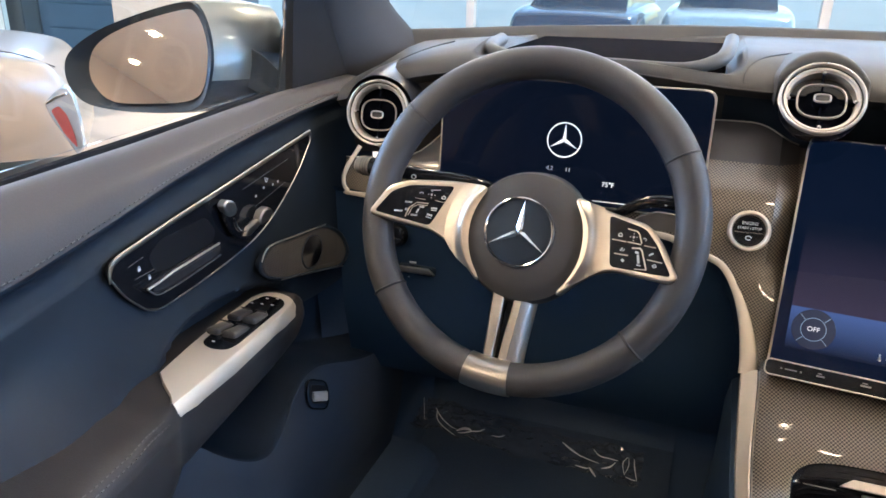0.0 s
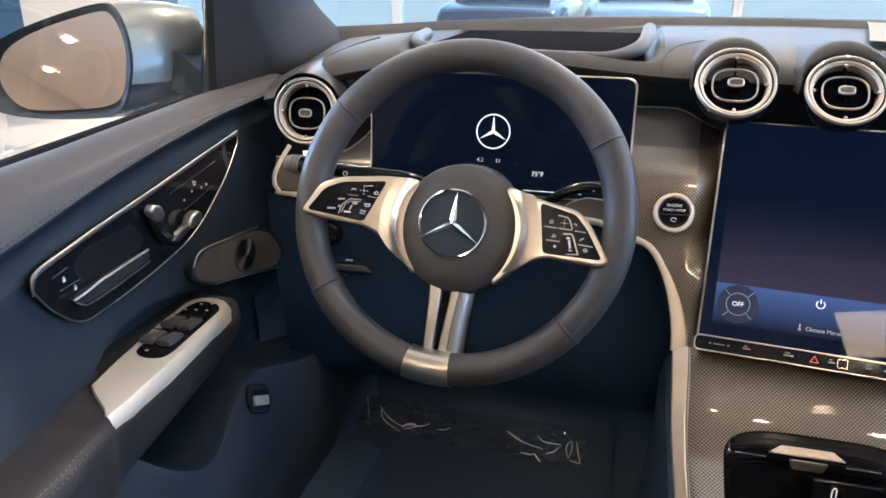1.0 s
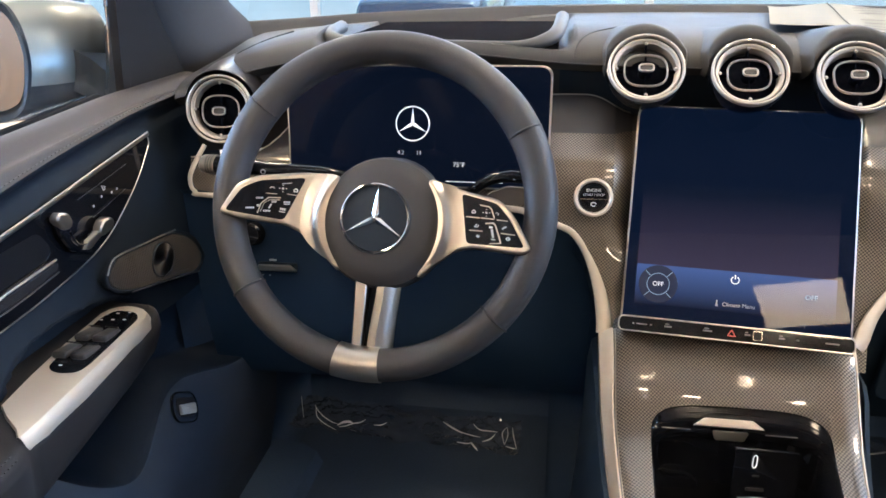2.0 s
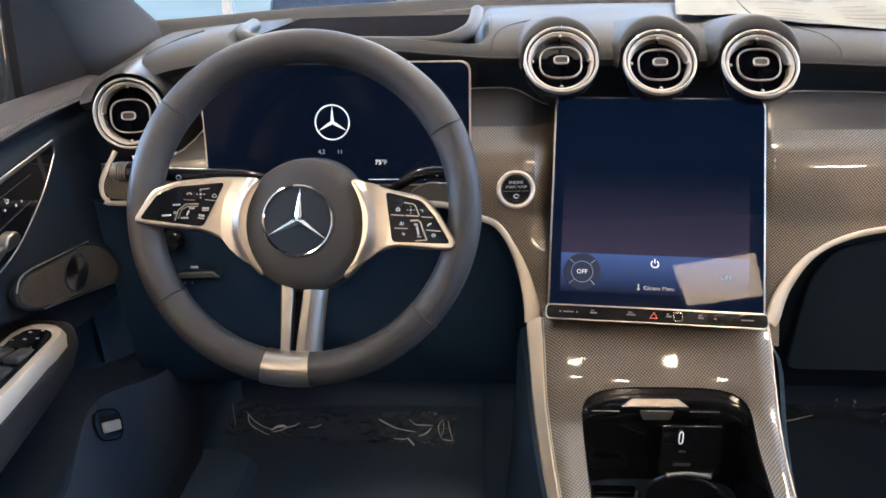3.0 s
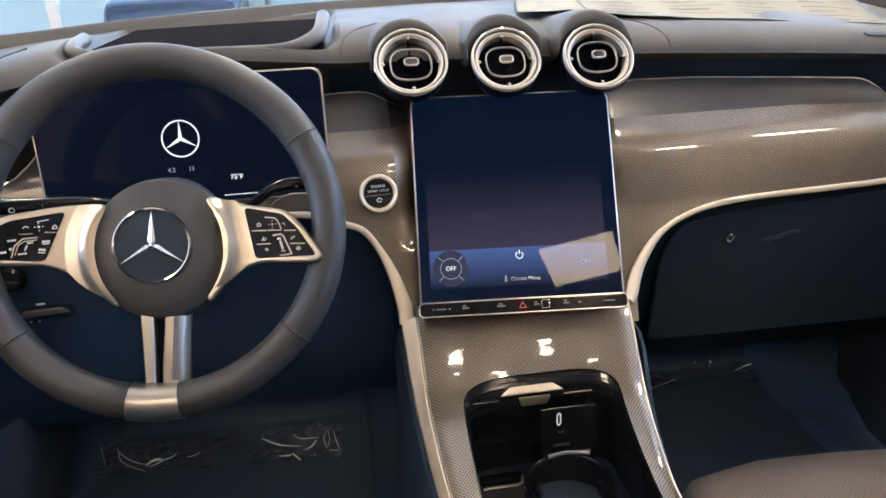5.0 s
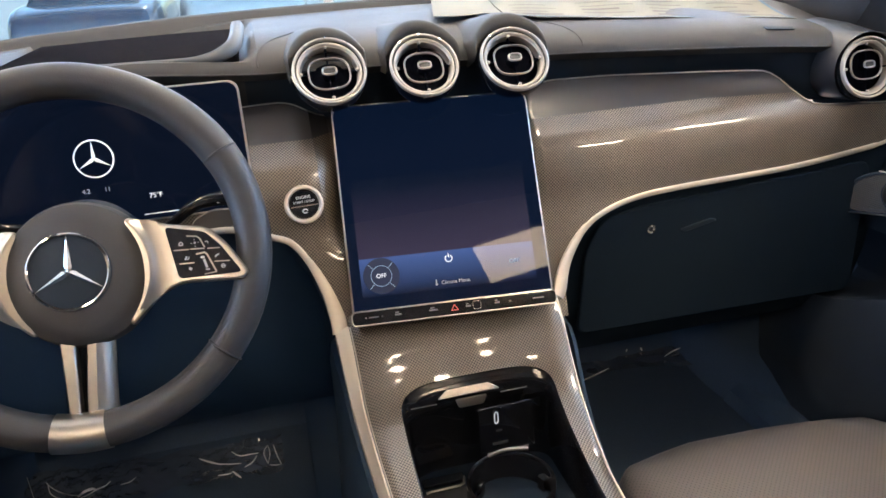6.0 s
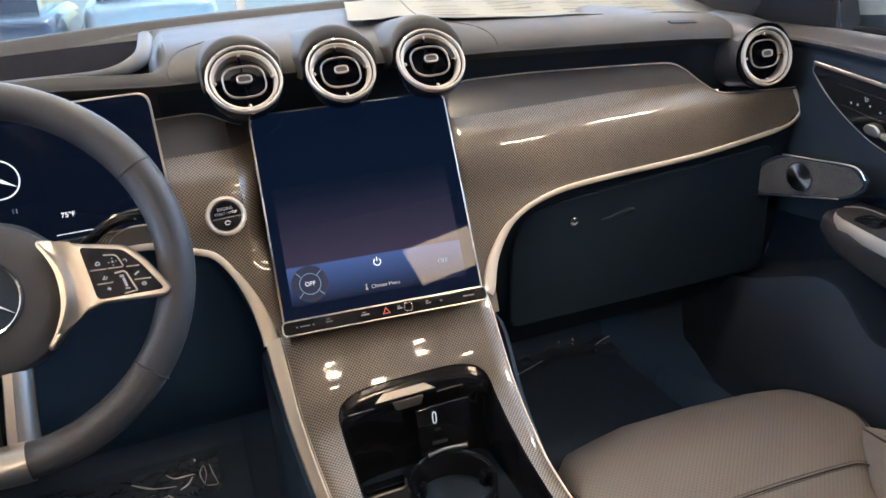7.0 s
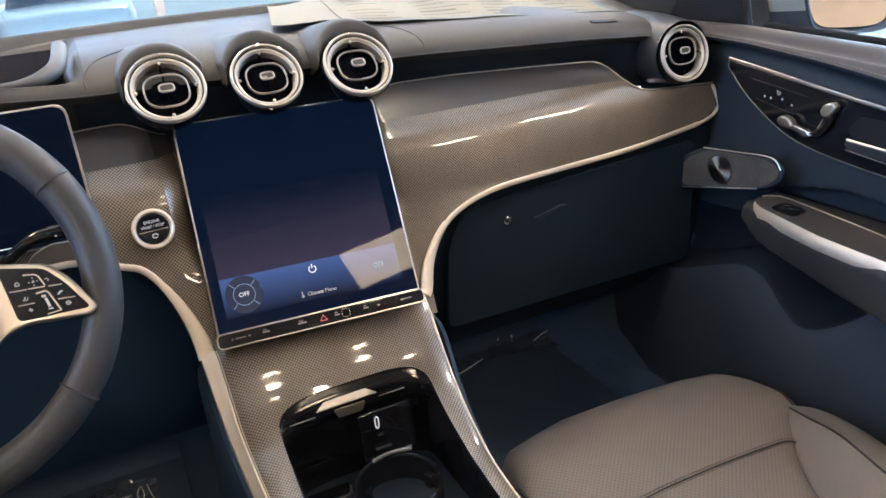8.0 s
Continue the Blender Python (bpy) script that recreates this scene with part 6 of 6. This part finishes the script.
    g = slab([M(p.x, 0.164 + (p.y - 0.765) * 0.28, p.y) for p in spline([(x if x > -1.0 else -1.0 + (x + 1.0) * 0.90, low_top(z) if z > 0.765 else 0.765 + (z - 0.765) * 0.93, 0) for x, z in b], 4, closed=True)], (0, 0.004, 0))
    part("mirror_glass", g, MIRROR, ob, smooth=False)
    part("foot", loft([[(side * x, y, z) for y, z in ((0.20, zb), (0.30, zb), (0.31, zt), (0.21, zt))] for x, zb, zt in ((0.77, 0.70, 0.735), (0.80, 0.71, 0.75), (0.83, 0.722, 0.775), (0.86, 0.735, 0.79))], closed=True, ends=True), SOFT, ob, "black mirror foot")
    return ob


wing_mirror(-1, "silver wing mirror on the driver's door, glass reflecting the warm showroom")
wing_mirror(1, "silver wing mirror on the passenger door")

# ---- passenger seat, mats and paper ----
seat = thing("passenger_seat", (0.385, -0.45, 0.03), "black leather passenger seat cushion with perforated centre", "car seat")
rows = []
SEATL = material("warm black seat leather", (0.108, 0.096, 0.089), 0.5, grain=0.3, size=500, bump=0.35)
PERF = material("perforated seat leather", (0.108, 0.096, 0.089), 0.5, grain=0.3, size=500, bump=0.2)
pn, pk = PERF.node_tree.nodes, PERF.node_tree.links
dots = pn.new("ShaderNodeTexVoronoi")
dots.voronoi_dimensions = "2D"
dots.inputs["Scale"].default_value, dots.inputs["Randomness"].default_value = 210, 0.0
ptc, pmap = pn.new("ShaderNodeTexCoord"), pn.new("ShaderNodeMapping")
pmap.inputs["Rotation"].default_value, pmap.inputs["Scale"].default_value = (0, 0, radians(45)), (1, 1, 0.02)
pk.new(ptc.outputs["Object"], pmap.inputs[0]), pk.new(pmap.outputs[0], dots.inputs["Vector"])
hole = pn.new("ShaderNodeMath")
hole.operation = "GREATER_THAN"
hole.inputs[1].default_value = 0.2
pk.new(dots.outputs["Distance"], hole.inputs[0])
src = pn["Principled BSDF"].inputs["Base Color"].links[0].from_socket
dim = pn.new("ShaderNodeVectorMath")
dim.operation = "SCALE"
lift = pn.new("ShaderNodeMath")
lift.operation = "MULTIPLY_ADD"
lift.inputs[1].default_value, lift.inputs[2].default_value = 0.5, 0.5
pk.new(hole.outputs[0], lift.inputs[0]), pk.new(src, dim.inputs[0]), pk.new(lift.outputs[0], dim.inputs["Scale"])
pk.new(dim.outputs[0], pn["Principled BSDF"].inputs["Base Color"])
SCX = 0.395
CUSH = ((-0.90, 0.235, 0.045), (-0.6, 0.236, 0.05), (-0.40, 0.238, 0.060), (-0.32, 0.241, 0.070), (-0.267, 0.245, 0.086), (-0.206, 0.250, 0.118), (-0.153, 0.255, 0.155), (-0.10, 0.261, 0.193), (-0.05, 0.2645, 0.207), (-0.02, 0.264, 0.208), (0.005, 0.259, 0.208), (0.025, 0.249, 0.207), (0.038, 0.233, 0.204), (0.044, 0.21, 0.200), (0.044, 0.18, 0.196), (0.030, 0.10, 0.19), (0.0, 0.04, 0.185))
FRONTU, FRONTY = [-1, -0.95, -0.85, -0.6, -0.4, 0.1, 0.56, 0.8, 0.92, 0.97, 1], [-0.07, -0.035, -0.016, -0.006, 0, -0.005, -0.014, -0.024, -0.042, -0.058, -0.082]
prof_c = spline([Vector(c) for c in CUSH], 5)


def cushion_at(u, c):
    y, z, hw = c
    front = lerp(y, [-0.20, 0.0], [0, 1])
    return Vector((SCX + u * hw * (1.07 if u < 0 else 1.0), y + lerp(u, FRONTU, FRONTY) * front, z + 0.005 * (1 - u * u) - 0.010 * max(0.0, (abs(u) - 0.8) / 0.2) ** 2))


rows = [[cushion_at(-1 + 2 * k / 60, c) for c in prof_c] for k in range(61)]
cushion = part("cushion", loft(rows), PERF, seat, "warm black leather cushion", sharp=60)
BOLA = ((0.592, -0.100, 0.235), (0.585, -0.114, 0.246), (0.55, -0.153, 0.247), (0.513, -0.206, 0.243), (0.481, -0.267, 0.238), (0.453, -0.36, 0.23), (0.443, -0.6, 0.23), (0.44, -0.9, 0.23))
BOLB = ((0.594, -0.104, 0.236), (0.586, -0.122, 0.252), (0.570, -0.165, 0.268), (0.562, -0.22, 0.277), (0.54, -0.29, 0.283), (0.518, -0.38, 0.287), (0.512, -0.62, 0.288), (0.51, -0.92, 0.288))
BOLC = ((0.598, -0.102, 0.232), (0.596, -0.120, 0.248), (0.606, -0.158, 0.262), (0.604, -0.212, 0.269), (0.592, -0.295, 0.273), (0.58, -0.40, 0.275), (0.575, -0.65, 0.275), (0.57, -0.95, 0.275))
for q in (-1, 1):
    turn_x = lambda p: Vector((SCX + q * (p.x - SCX), p.y, p.z))
    A, B, C_ = (spline(t, 5) for t in (BOLA, BOLB, BOLC))
    rows = []
    for a, b, c in zip(A, B, C_):
        sec = [a - Vector((0, 0, 0.012)), a, a.lerp(b, 0.5) + Vector((0, 0, 0.004)), b, b.lerp(c, 0.55) + Vector((0, 0, 0.004)), c, c + Vector((0.010, 0.002, -0.022)), c + Vector((0.014, 0.004, -0.07)), Vector((c.x + 0.01, c.y, 0.06))]
        rows.append([turn_x(p) for p in spline(sec, 3)])
    part("bolster", loft(rows), SEATL, seat, "raised side bolster", sharp=60)
    part("piping", sweep([turn_x(p + Vector((0, 0, 0.0004))) for p in B[5:]], 0.0016, sides=6), RUBBER, seat, "dark piped seam")
    edge = [cushion_at(q * 0.985, c) + Vector((0, 0, 0.0006)) for c in prof_c if -0.55 < c.x < 0.0]
    part("edge_seam", sweep([p + Vector((q * 0.003, 0, -0.001)) for p in edge], 0.0014, sides=6), RUBBER, seat, "dark sewn joint")
    line = spline(edge, 5)
    part("edge_stitching", joined(*[sweep(line[k:k + 2], 0.0008, sides=4) for k in range(0, len(line) - 2, 2)]), THREAD, seat, "fine grey stitching")
for off in (0.0, 0.008):
    yy = -0.156 - off
    ring_c = (yy, lerp(yy, [c[0] for c in CUSH[:12]], [c[1] for c in CUSH[:12]]) + 0.0008, lerp(yy, [c[0] for c in CUSH[:12]], [c[2] for c in CUSH[:12]]))
    line = [cushion_at(-0.97 + 1.94 * k / 140, (yy - 0.010 * (k / 140), ring_c[1], ring_c[2])) for k in range(141)]
    part("cross_stitching", joined(*[sweep(line[k:k + 2], 0.0008, sides=4) for k in range(0, 139, 2)]), THREAD, seat, "fine grey stitching")
line = [cushion_at(-0.97 + 1.94 * k / 60, (-0.160 - 0.010 * (k / 60), lerp(-0.160, [c[0] for c in CUSH[:12]], [c[1] for c in CUSH[:12]]), lerp(-0.160, [c[0] for c in CUSH[:12]], [c[2] for c in CUSH[:12]]))) for k in range(61)]
part("cross_seam", sweep(line, 0.0010, sides=6), RUBBER, seat, "dark sewn joint")
part("seat_base", box(SCX, -0.5, 0.09, 0.34, 0.75, 0.12, 0.03), SOFT, seat)

MAT = material("blue-black velour mat", (0.030, 0.052, 0.084), 0.9, grain=0.5, size=300, bump=0.6)
for x0, x1, nm in ((-0.665, -0.20, "driver"), (0.20, 0.66, "passenger")):
    m_ = thing("floor_mat", ((x0 + x1) / 2, 0.1, 0.032), "black velour floor mat in the %s footwell" % nm, "floor mat", "front floor mats")
    part("mat", loft([[(x, y, z) for y, z in ((-0.35, 0.038), (0.40, 0.038), (0.56, 0.040), (0.63, 0.085))] for x in (x0, (x0 + x1) / 2, x1)], thick=-0.005), MAT, m_)

# crumpled protective film on the driver's mat
random.seed(4)
film = thing("protective_film", (-0.45, 0.50, 0.07), "crumpled clear protective film on the driver's mat", "plastic film")
PLASTIC = material("thin dark clear plastic sheet", (0.060, 0.076, 0.100), 0.16, coat=1.0, stain=0.4, spec=1.0, coat_rough=0.12)
# Glints drawn in: pale, half-metal strips laid along the film's creases.
GLINT = material("pale plastic drawn glint", (0.90, 0.87, 0.82), 0.3, metal=0.4, stain=0.2, spec=1.0)


def sheet_z(x, y):
    """Crumpled towards both ends, with sharp creases."""
    crumple = 0.10 + 0.90 * min(1.0, abs(x + 0.455) / 0.12)
    return 0.043 + 0.005 * noise.noise((x * 14, y * 14, 2.0)) + crumple * (0.010 * abs(noise.noise((x * 34, y * 40, 5.0))) + 0.006 * abs(noise.noise((x * 75, y * 85, 9.0))))


rows = []
for k in range(121):
    u = k / 120
    x = -0.705 + 0.455 * u
    rows.append([(x + 0.01 * noise.noise((u * 9, j * 0.3, 0)), 0.452 + 0.105 * j / 20 - 0.035 * u + 0.012 * noise.noise((u * 11, 0, 4)), sheet_z(x, 0.46 + 0.1 * j / 20)) for j in range(21)])
part("sheet", loft(rows), PLASTIC, film, "thin clear sheet", smooth=True, sharp=20)
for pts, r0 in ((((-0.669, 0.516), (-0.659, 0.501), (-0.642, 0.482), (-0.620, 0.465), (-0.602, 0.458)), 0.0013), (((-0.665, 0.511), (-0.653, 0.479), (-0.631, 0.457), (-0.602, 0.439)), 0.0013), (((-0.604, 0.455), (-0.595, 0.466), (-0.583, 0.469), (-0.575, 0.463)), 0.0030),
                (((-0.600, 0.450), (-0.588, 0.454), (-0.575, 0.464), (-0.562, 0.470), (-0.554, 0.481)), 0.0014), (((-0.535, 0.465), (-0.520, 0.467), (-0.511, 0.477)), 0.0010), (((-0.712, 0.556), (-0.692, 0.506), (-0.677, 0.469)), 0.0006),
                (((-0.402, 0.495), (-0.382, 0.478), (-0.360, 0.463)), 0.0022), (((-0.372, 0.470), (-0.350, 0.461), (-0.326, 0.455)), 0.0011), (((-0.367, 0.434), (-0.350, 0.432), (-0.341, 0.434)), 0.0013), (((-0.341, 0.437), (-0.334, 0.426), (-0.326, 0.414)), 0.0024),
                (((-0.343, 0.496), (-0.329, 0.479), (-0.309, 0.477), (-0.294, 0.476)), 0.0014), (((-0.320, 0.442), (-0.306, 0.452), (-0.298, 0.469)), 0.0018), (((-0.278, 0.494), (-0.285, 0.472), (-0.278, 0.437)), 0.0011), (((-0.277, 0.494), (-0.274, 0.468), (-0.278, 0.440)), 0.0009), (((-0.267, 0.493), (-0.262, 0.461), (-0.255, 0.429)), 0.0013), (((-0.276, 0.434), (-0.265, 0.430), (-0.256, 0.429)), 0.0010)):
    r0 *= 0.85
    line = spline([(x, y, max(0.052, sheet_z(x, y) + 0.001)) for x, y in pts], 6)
    part("fold", sweep(line, [r0 * (0.35 + 0.65 * math.sin(math.pi * i / (len(line) - 1))) for i in range(len(line))], sides=6), GLINT, film, "pale strip drawn as a fold's glint")

film2 = thing("protective_film", (0.52, 0.55, 0.045), "clear protective film on the passenger's mat", "plastic film")
rows = []
for k in range(41):
    u = k / 40
    x = 0.34 + 0.345 * u
    rows.append([(x, 0.50 + 0.10 * v + 0.02 * math.sin(u * 5), 0.046 + 0.004 * noise.noise((x * 30, v * 3, 11.0))) for v in [j / 10 for j in range(11)]])
part("sheet", loft(rows), PLASTIC, film2, "thin clear sheet", smooth=True, sharp=50)
# Drawn glints again, pale strips on the passenger's sheet.
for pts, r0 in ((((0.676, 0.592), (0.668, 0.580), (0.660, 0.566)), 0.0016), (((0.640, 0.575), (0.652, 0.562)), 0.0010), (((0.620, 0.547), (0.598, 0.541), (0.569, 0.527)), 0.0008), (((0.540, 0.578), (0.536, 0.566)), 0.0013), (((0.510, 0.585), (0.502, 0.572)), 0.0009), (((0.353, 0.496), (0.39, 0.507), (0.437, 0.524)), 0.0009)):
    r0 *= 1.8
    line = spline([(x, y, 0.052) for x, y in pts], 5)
    part("fold", sweep(line, [r0 * (0.35 + 0.65 * math.sin(math.pi * i / (len(line) - 1))) for i in range(len(line))], sides=6), GLINT, film2, "pale strip drawn as a fold's glint")

PAPER = material("printed paper", (0.205, 0.197, 0.162), 0.95, stain=0.12, spec=0.05)
PRINT = material("faded grey print", (0.115, 0.110, 0.095), 0.95, stain=0.1, spec=0.05)
BLUE = material("blue printed border", (0.12, 0.17, 0.22), 0.95, stain=0.05, spec=0.05)
paper = thing("window_sticker", (0.35, 0.42, 0.80), "large printed price sheet lying on the dashboard", "paper")


def on_paper(u, v, lift=0.0):
    """The sheet bridges the vent collars and sags between them; u along its near edge, v towards the windscreen."""
    x = 0.048 + 0.546 * u + 0.068 * v
    y = 0.304 - 0.034 * u - 0.012 * math.sin(math.pi * u) + 0.30 * v
    z = lerp(u, [0, 0.12, 0.30, 0.45, 1.0], [0.8150, 0.8165, 0.8020, 0.7965, 0.7725]) - 0.0030 * math.sin(math.pi * min(1.0, u / 0.16)) * (1 - v)
    rest = lerp(u, [0, 0.3, 1.0], [0.822, 0.820, 0.806])
    k = min(1.0, v / 0.8)
    return Vector((x, y, z + (rest - z) * k * k * (3 - 2 * k) + 0.0025 * math.sin(u * 23 + v * 4) * (0.3 + v) + lift))


part("sheet", loft([[on_paper(k / 48, j / 10) for j in range(11)] for k in range(49)], thick=0.0006), PAPER, paper, "creased white sheet")
part("border", loft([[on_paper(0.17 + 0.825 * k / 32, 0.004, 0.0008), on_paper(0.17 + 0.825 * k / 32, 0.026, 0.0008)] for k in range(33)]), BLUE, paper, "pale blue border")
part("border", loft([[on_paper(0.985, 0.02 + 0.96 * k / 12, 0.0008), on_paper(0.997, 0.02 + 0.96 * k / 12, 0.0008)] for k in range(13)]), BLUE, paper, "pale blue border")
part("fold_line", sweep([on_paper(0.175 - 0.02 * k / 10, k / 10, 0.0010) for k in range(11)], 0.0006, sides=5), PRINT, paper, "folded crease")
random.seed(12)
for col in range(4):
    for line in range(9):
        v0 = 0.07 + 0.085 * line
        a0 = 0.205 + 0.195 * col + 0.01 * random.random()
        wide = 0.17 * random.uniform(0.35, 0.95)
        if random.random() < 0.16:
            continue
        tall = 0.030 if random.random() < 0.15 else 0.014
        part("print_line", loft([[on_paper(a0 + wide * k / 6, v0, 0.0009), on_paper(a0 + wide * k / 6, v0 + tall, 0.0009)] for k in range(7)]), PRINT, paper)
for line in range(8):
    part("print_line", loft([[on_paper(0.02 + 0.12 * k / 6, 0.08 + 0.10 * line, 0.0009), on_paper(0.02 + 0.12 * k / 6, 0.085 + 0.10 * line, 0.0009)] for k in range(7)]), BLUE, paper)


# ---- the white car beside ----
CARWHITE = material("warm white car paint", (0.28, 0.22, 0.17), 0.35, coat=0.5, stain=0.03)
TAIL = material("red lamp lens", (0.26, 0.04, 0.04), 0.15, coat=1.0, stain=0.3)
LENS = material("silver lamp lens", (0.42, 0.47, 0.52), 0.15, metal=0.6, coat=1.0)
DARKGLASS = material("dark tinted window", (0.05, 0.065, 0.09), 0.06, stain=0, spec=0.6)
BLUEPAINT = material("slate blue car paint", (0.055, 0.085, 0.135), 0.22, metal=0.4, coat=1.0, stain=0.05)
PALEPAINT = material("white car paint", (0.60, 0.60, 0.58), 0.25, coat=1.0, stain=0.03)
PROF = [(0.0, 0.40), (0.03, 0.58), (0.09, 0.71), (0.20, 0.79), (0.5, 0.84), (0.9, 0.87), (1.4, 0.89), (2.6, 0.90), (3.6, 0.84), (4.3, 0.70), (4.5, 0.5)]


def parked_car(at, turn, paint, label, shade="white painted body"):
    """A saloon; d runs from its tail forwards, lat across, z above the ground."""
    def C(d, lat, z):
        p = Matrix.Rotation(radians(turn), 3, "Z") @ Vector((-d + 0.05, 0.85 - lat, 0))
        return Vector((at[0] + p.x, at[1] + p.y, ZG + z))

    car = thing("parked_car", C(2.2, 0.85, 0.0), label, "car")
    rows = []
    for q in spline([Vector((d, z, 0)) for d, z in PROF], 4):
        d, z = q.x, q.y
        wv = lerp(d, [0, 0.03, 0.08, 0.18, 0.38, 0.8, 3.8, 4.3, 4.5], [0.62, 0.72, 0.79, 0.84, 0.89, 0.92, 0.92, 0.84, 0.6])
        sec = [(0.95, 0.22), (1.0, 0.36), (1.02, 0.5), (1.0, 0.5 + (z - 0.5) * 0.55), (0.955, 0.5 + (z - 0.5) * 0.86), (0.86, z - 0.004), (0.4, z + 0.018), (0.0, z + 0.022), (-0.4, z + 0.018), (-0.86, z - 0.004), (-0.955, 0.5 + (z - 0.5) * 0.86), (-1.0, 0.5 + (z - 0.5) * 0.55), (-1.02, 0.5), (-1.0, 0.36), (-0.95, 0.22)]
        rows.append([C(d, wv * p.x, p.y) for p in spline([Vector((c, zz, 0)) for c, zz in sec], 4)])
    part("body", loft(rows, ends=True), paint, car, shade, sharp=60)
    rows = []
    for d, z, wv in ((0.80, 0.86, 0.66), (1.25, 1.24, 0.62), (1.6, 1.42, 0.58), (3.0, 1.40, 0.58), (3.9, 0.88, 0.70)):
        rows.append([C(d, wv * c, 0.86 + (z - 0.86) * f) for c, f in ((1.1, 0), (1.0, 0.9), (0.85, 1.0), (-0.85, 1.0), (-1.0, 0.9), (-1.1, 0))])
    part("greenhouse", loft(rows, ends=True), DARKGLASS, car, "dark tinted windows")
    part("boot_seam", sweep(spline([C(d, lat, z) for d, lat, z in ((0.10, 0.70, 0.735), (0.30, 0.74, 0.822), (0.60, 0.74, 0.862), (0.80, 0.70, 0.880))], 5), 0.004, sides=6), RUBBER, car, "dark boot lid joint")
    for d in (0.95, 3.6):
        for q in (-1, 1):
            wm = Matrix.Translation(C(d, q * 0.84, 0.33)) @ Matrix.Rotation(radians(turn), 4, "Z") @ Matrix.Rotation(radians(90 * q), 4, "X")
            b = lathe([(0.22, 0.07), (0.31, 0.09), (0.33, 0.05), (0.33, -0.1)], 32)
            b.transform(wm)
            tyre = part("wheel", b, RUBBER, car)
            b = lathe([(0.02, 0.08), (0.20, 0.06), (0.225, 0.075)], 24)
            b.transform(wm)
            part("rim", b, RING, tyre)
    return car


car = parked_car((-3.75, 2.60), 42, CARWHITE, "warm white parked car beside, with a red and clear tail lamp")
toward = Vector((0.025, -0.04, 0.0))
proud = Vector((0.050, -0.047, 0.012))
tail = part("tail_lamp", slab(rounded([Vector(p) + proud for p in ((-3.826, 2.52, 0.137), (-3.719, 2.50, 0.209), (-3.610, 2.48, 0.261), (-3.564, 2.48, 0.211), (-3.535, 2.48, 0.065), (-3.531, 2.48, -0.084), (-3.589, 2.48, -0.132), (-3.679, 2.49, -0.039), (-3.776, 2.51, 0.057))], 0.03), toward, 0.012), LENS, car, "clear tail lamp")
part("tail_lamp_red", slab(rounded([Vector(p) + proud + toward for p in ((-3.770, 2.512, 0.105), (-3.690, 2.495, 0.140), (-3.630, 2.485, 0.100), (-3.585, 2.480, -0.020), (-3.580, 2.480, -0.085), (-3.668, 2.488, -0.015))], 0.02), toward * 0.12, 0.002), TAIL, tail, "red lens")
part("tail_lamp_line", sweep([Vector(p) + proud + toward * 1.1 for p in ((-3.800, 2.517, 0.140), (-3.700, 2.497, 0.185), (-3.600, 2.480, 0.215))], 0.006, sides=6), CHROME, tail, "bright lamp edge")
parked_car((-3.05, 9.6), -90, BLUEPAINT, "slate blue parked car outside the window", "slate blue painted body")
parked_car((-1.05, 10.6), -90, PALEPAINT, "white parked car outside the window")

# ---- the building opposite ----
CLAD = material("slate blue cladding", (0.085, 0.115, 0.155), 0.6, grain=0.15, size=60, stain=0.2)
GATE = material("dark brown timber gate", (0.035, 0.024, 0.020), 0.7, grain=0.3, size=80)
house = thing("neighbour_building", (-12.5, 10.2, ZG - 0.15), "slate blue clad building with a dark brown timber gate", "building")
part("wall", box(-12.6, 10.8, 2.1, 7.6, 3.0, 5.2, 0.02), CLAD, house, "slate blue clad wall")
part("roof", box(-12.6, 10.8, 4.85, 8.0, 3.4, 0.3, 0.04), FRAME, house, "pale metal roof edge")
for k in range(14):
    part("plank", box(-16.0 + 0.36 * k, 9.27, 0.75, 0.345, 0.05, 2.6, 0.01, 1), GATE, house, "dark brown gate plank")
for k in range(9):
    part("cladding_board", box(-9.9, 9.275, -0.35 + 0.40 * k, 2.1, 0.04, 0.385, 0.01, 1), CLAD, house)
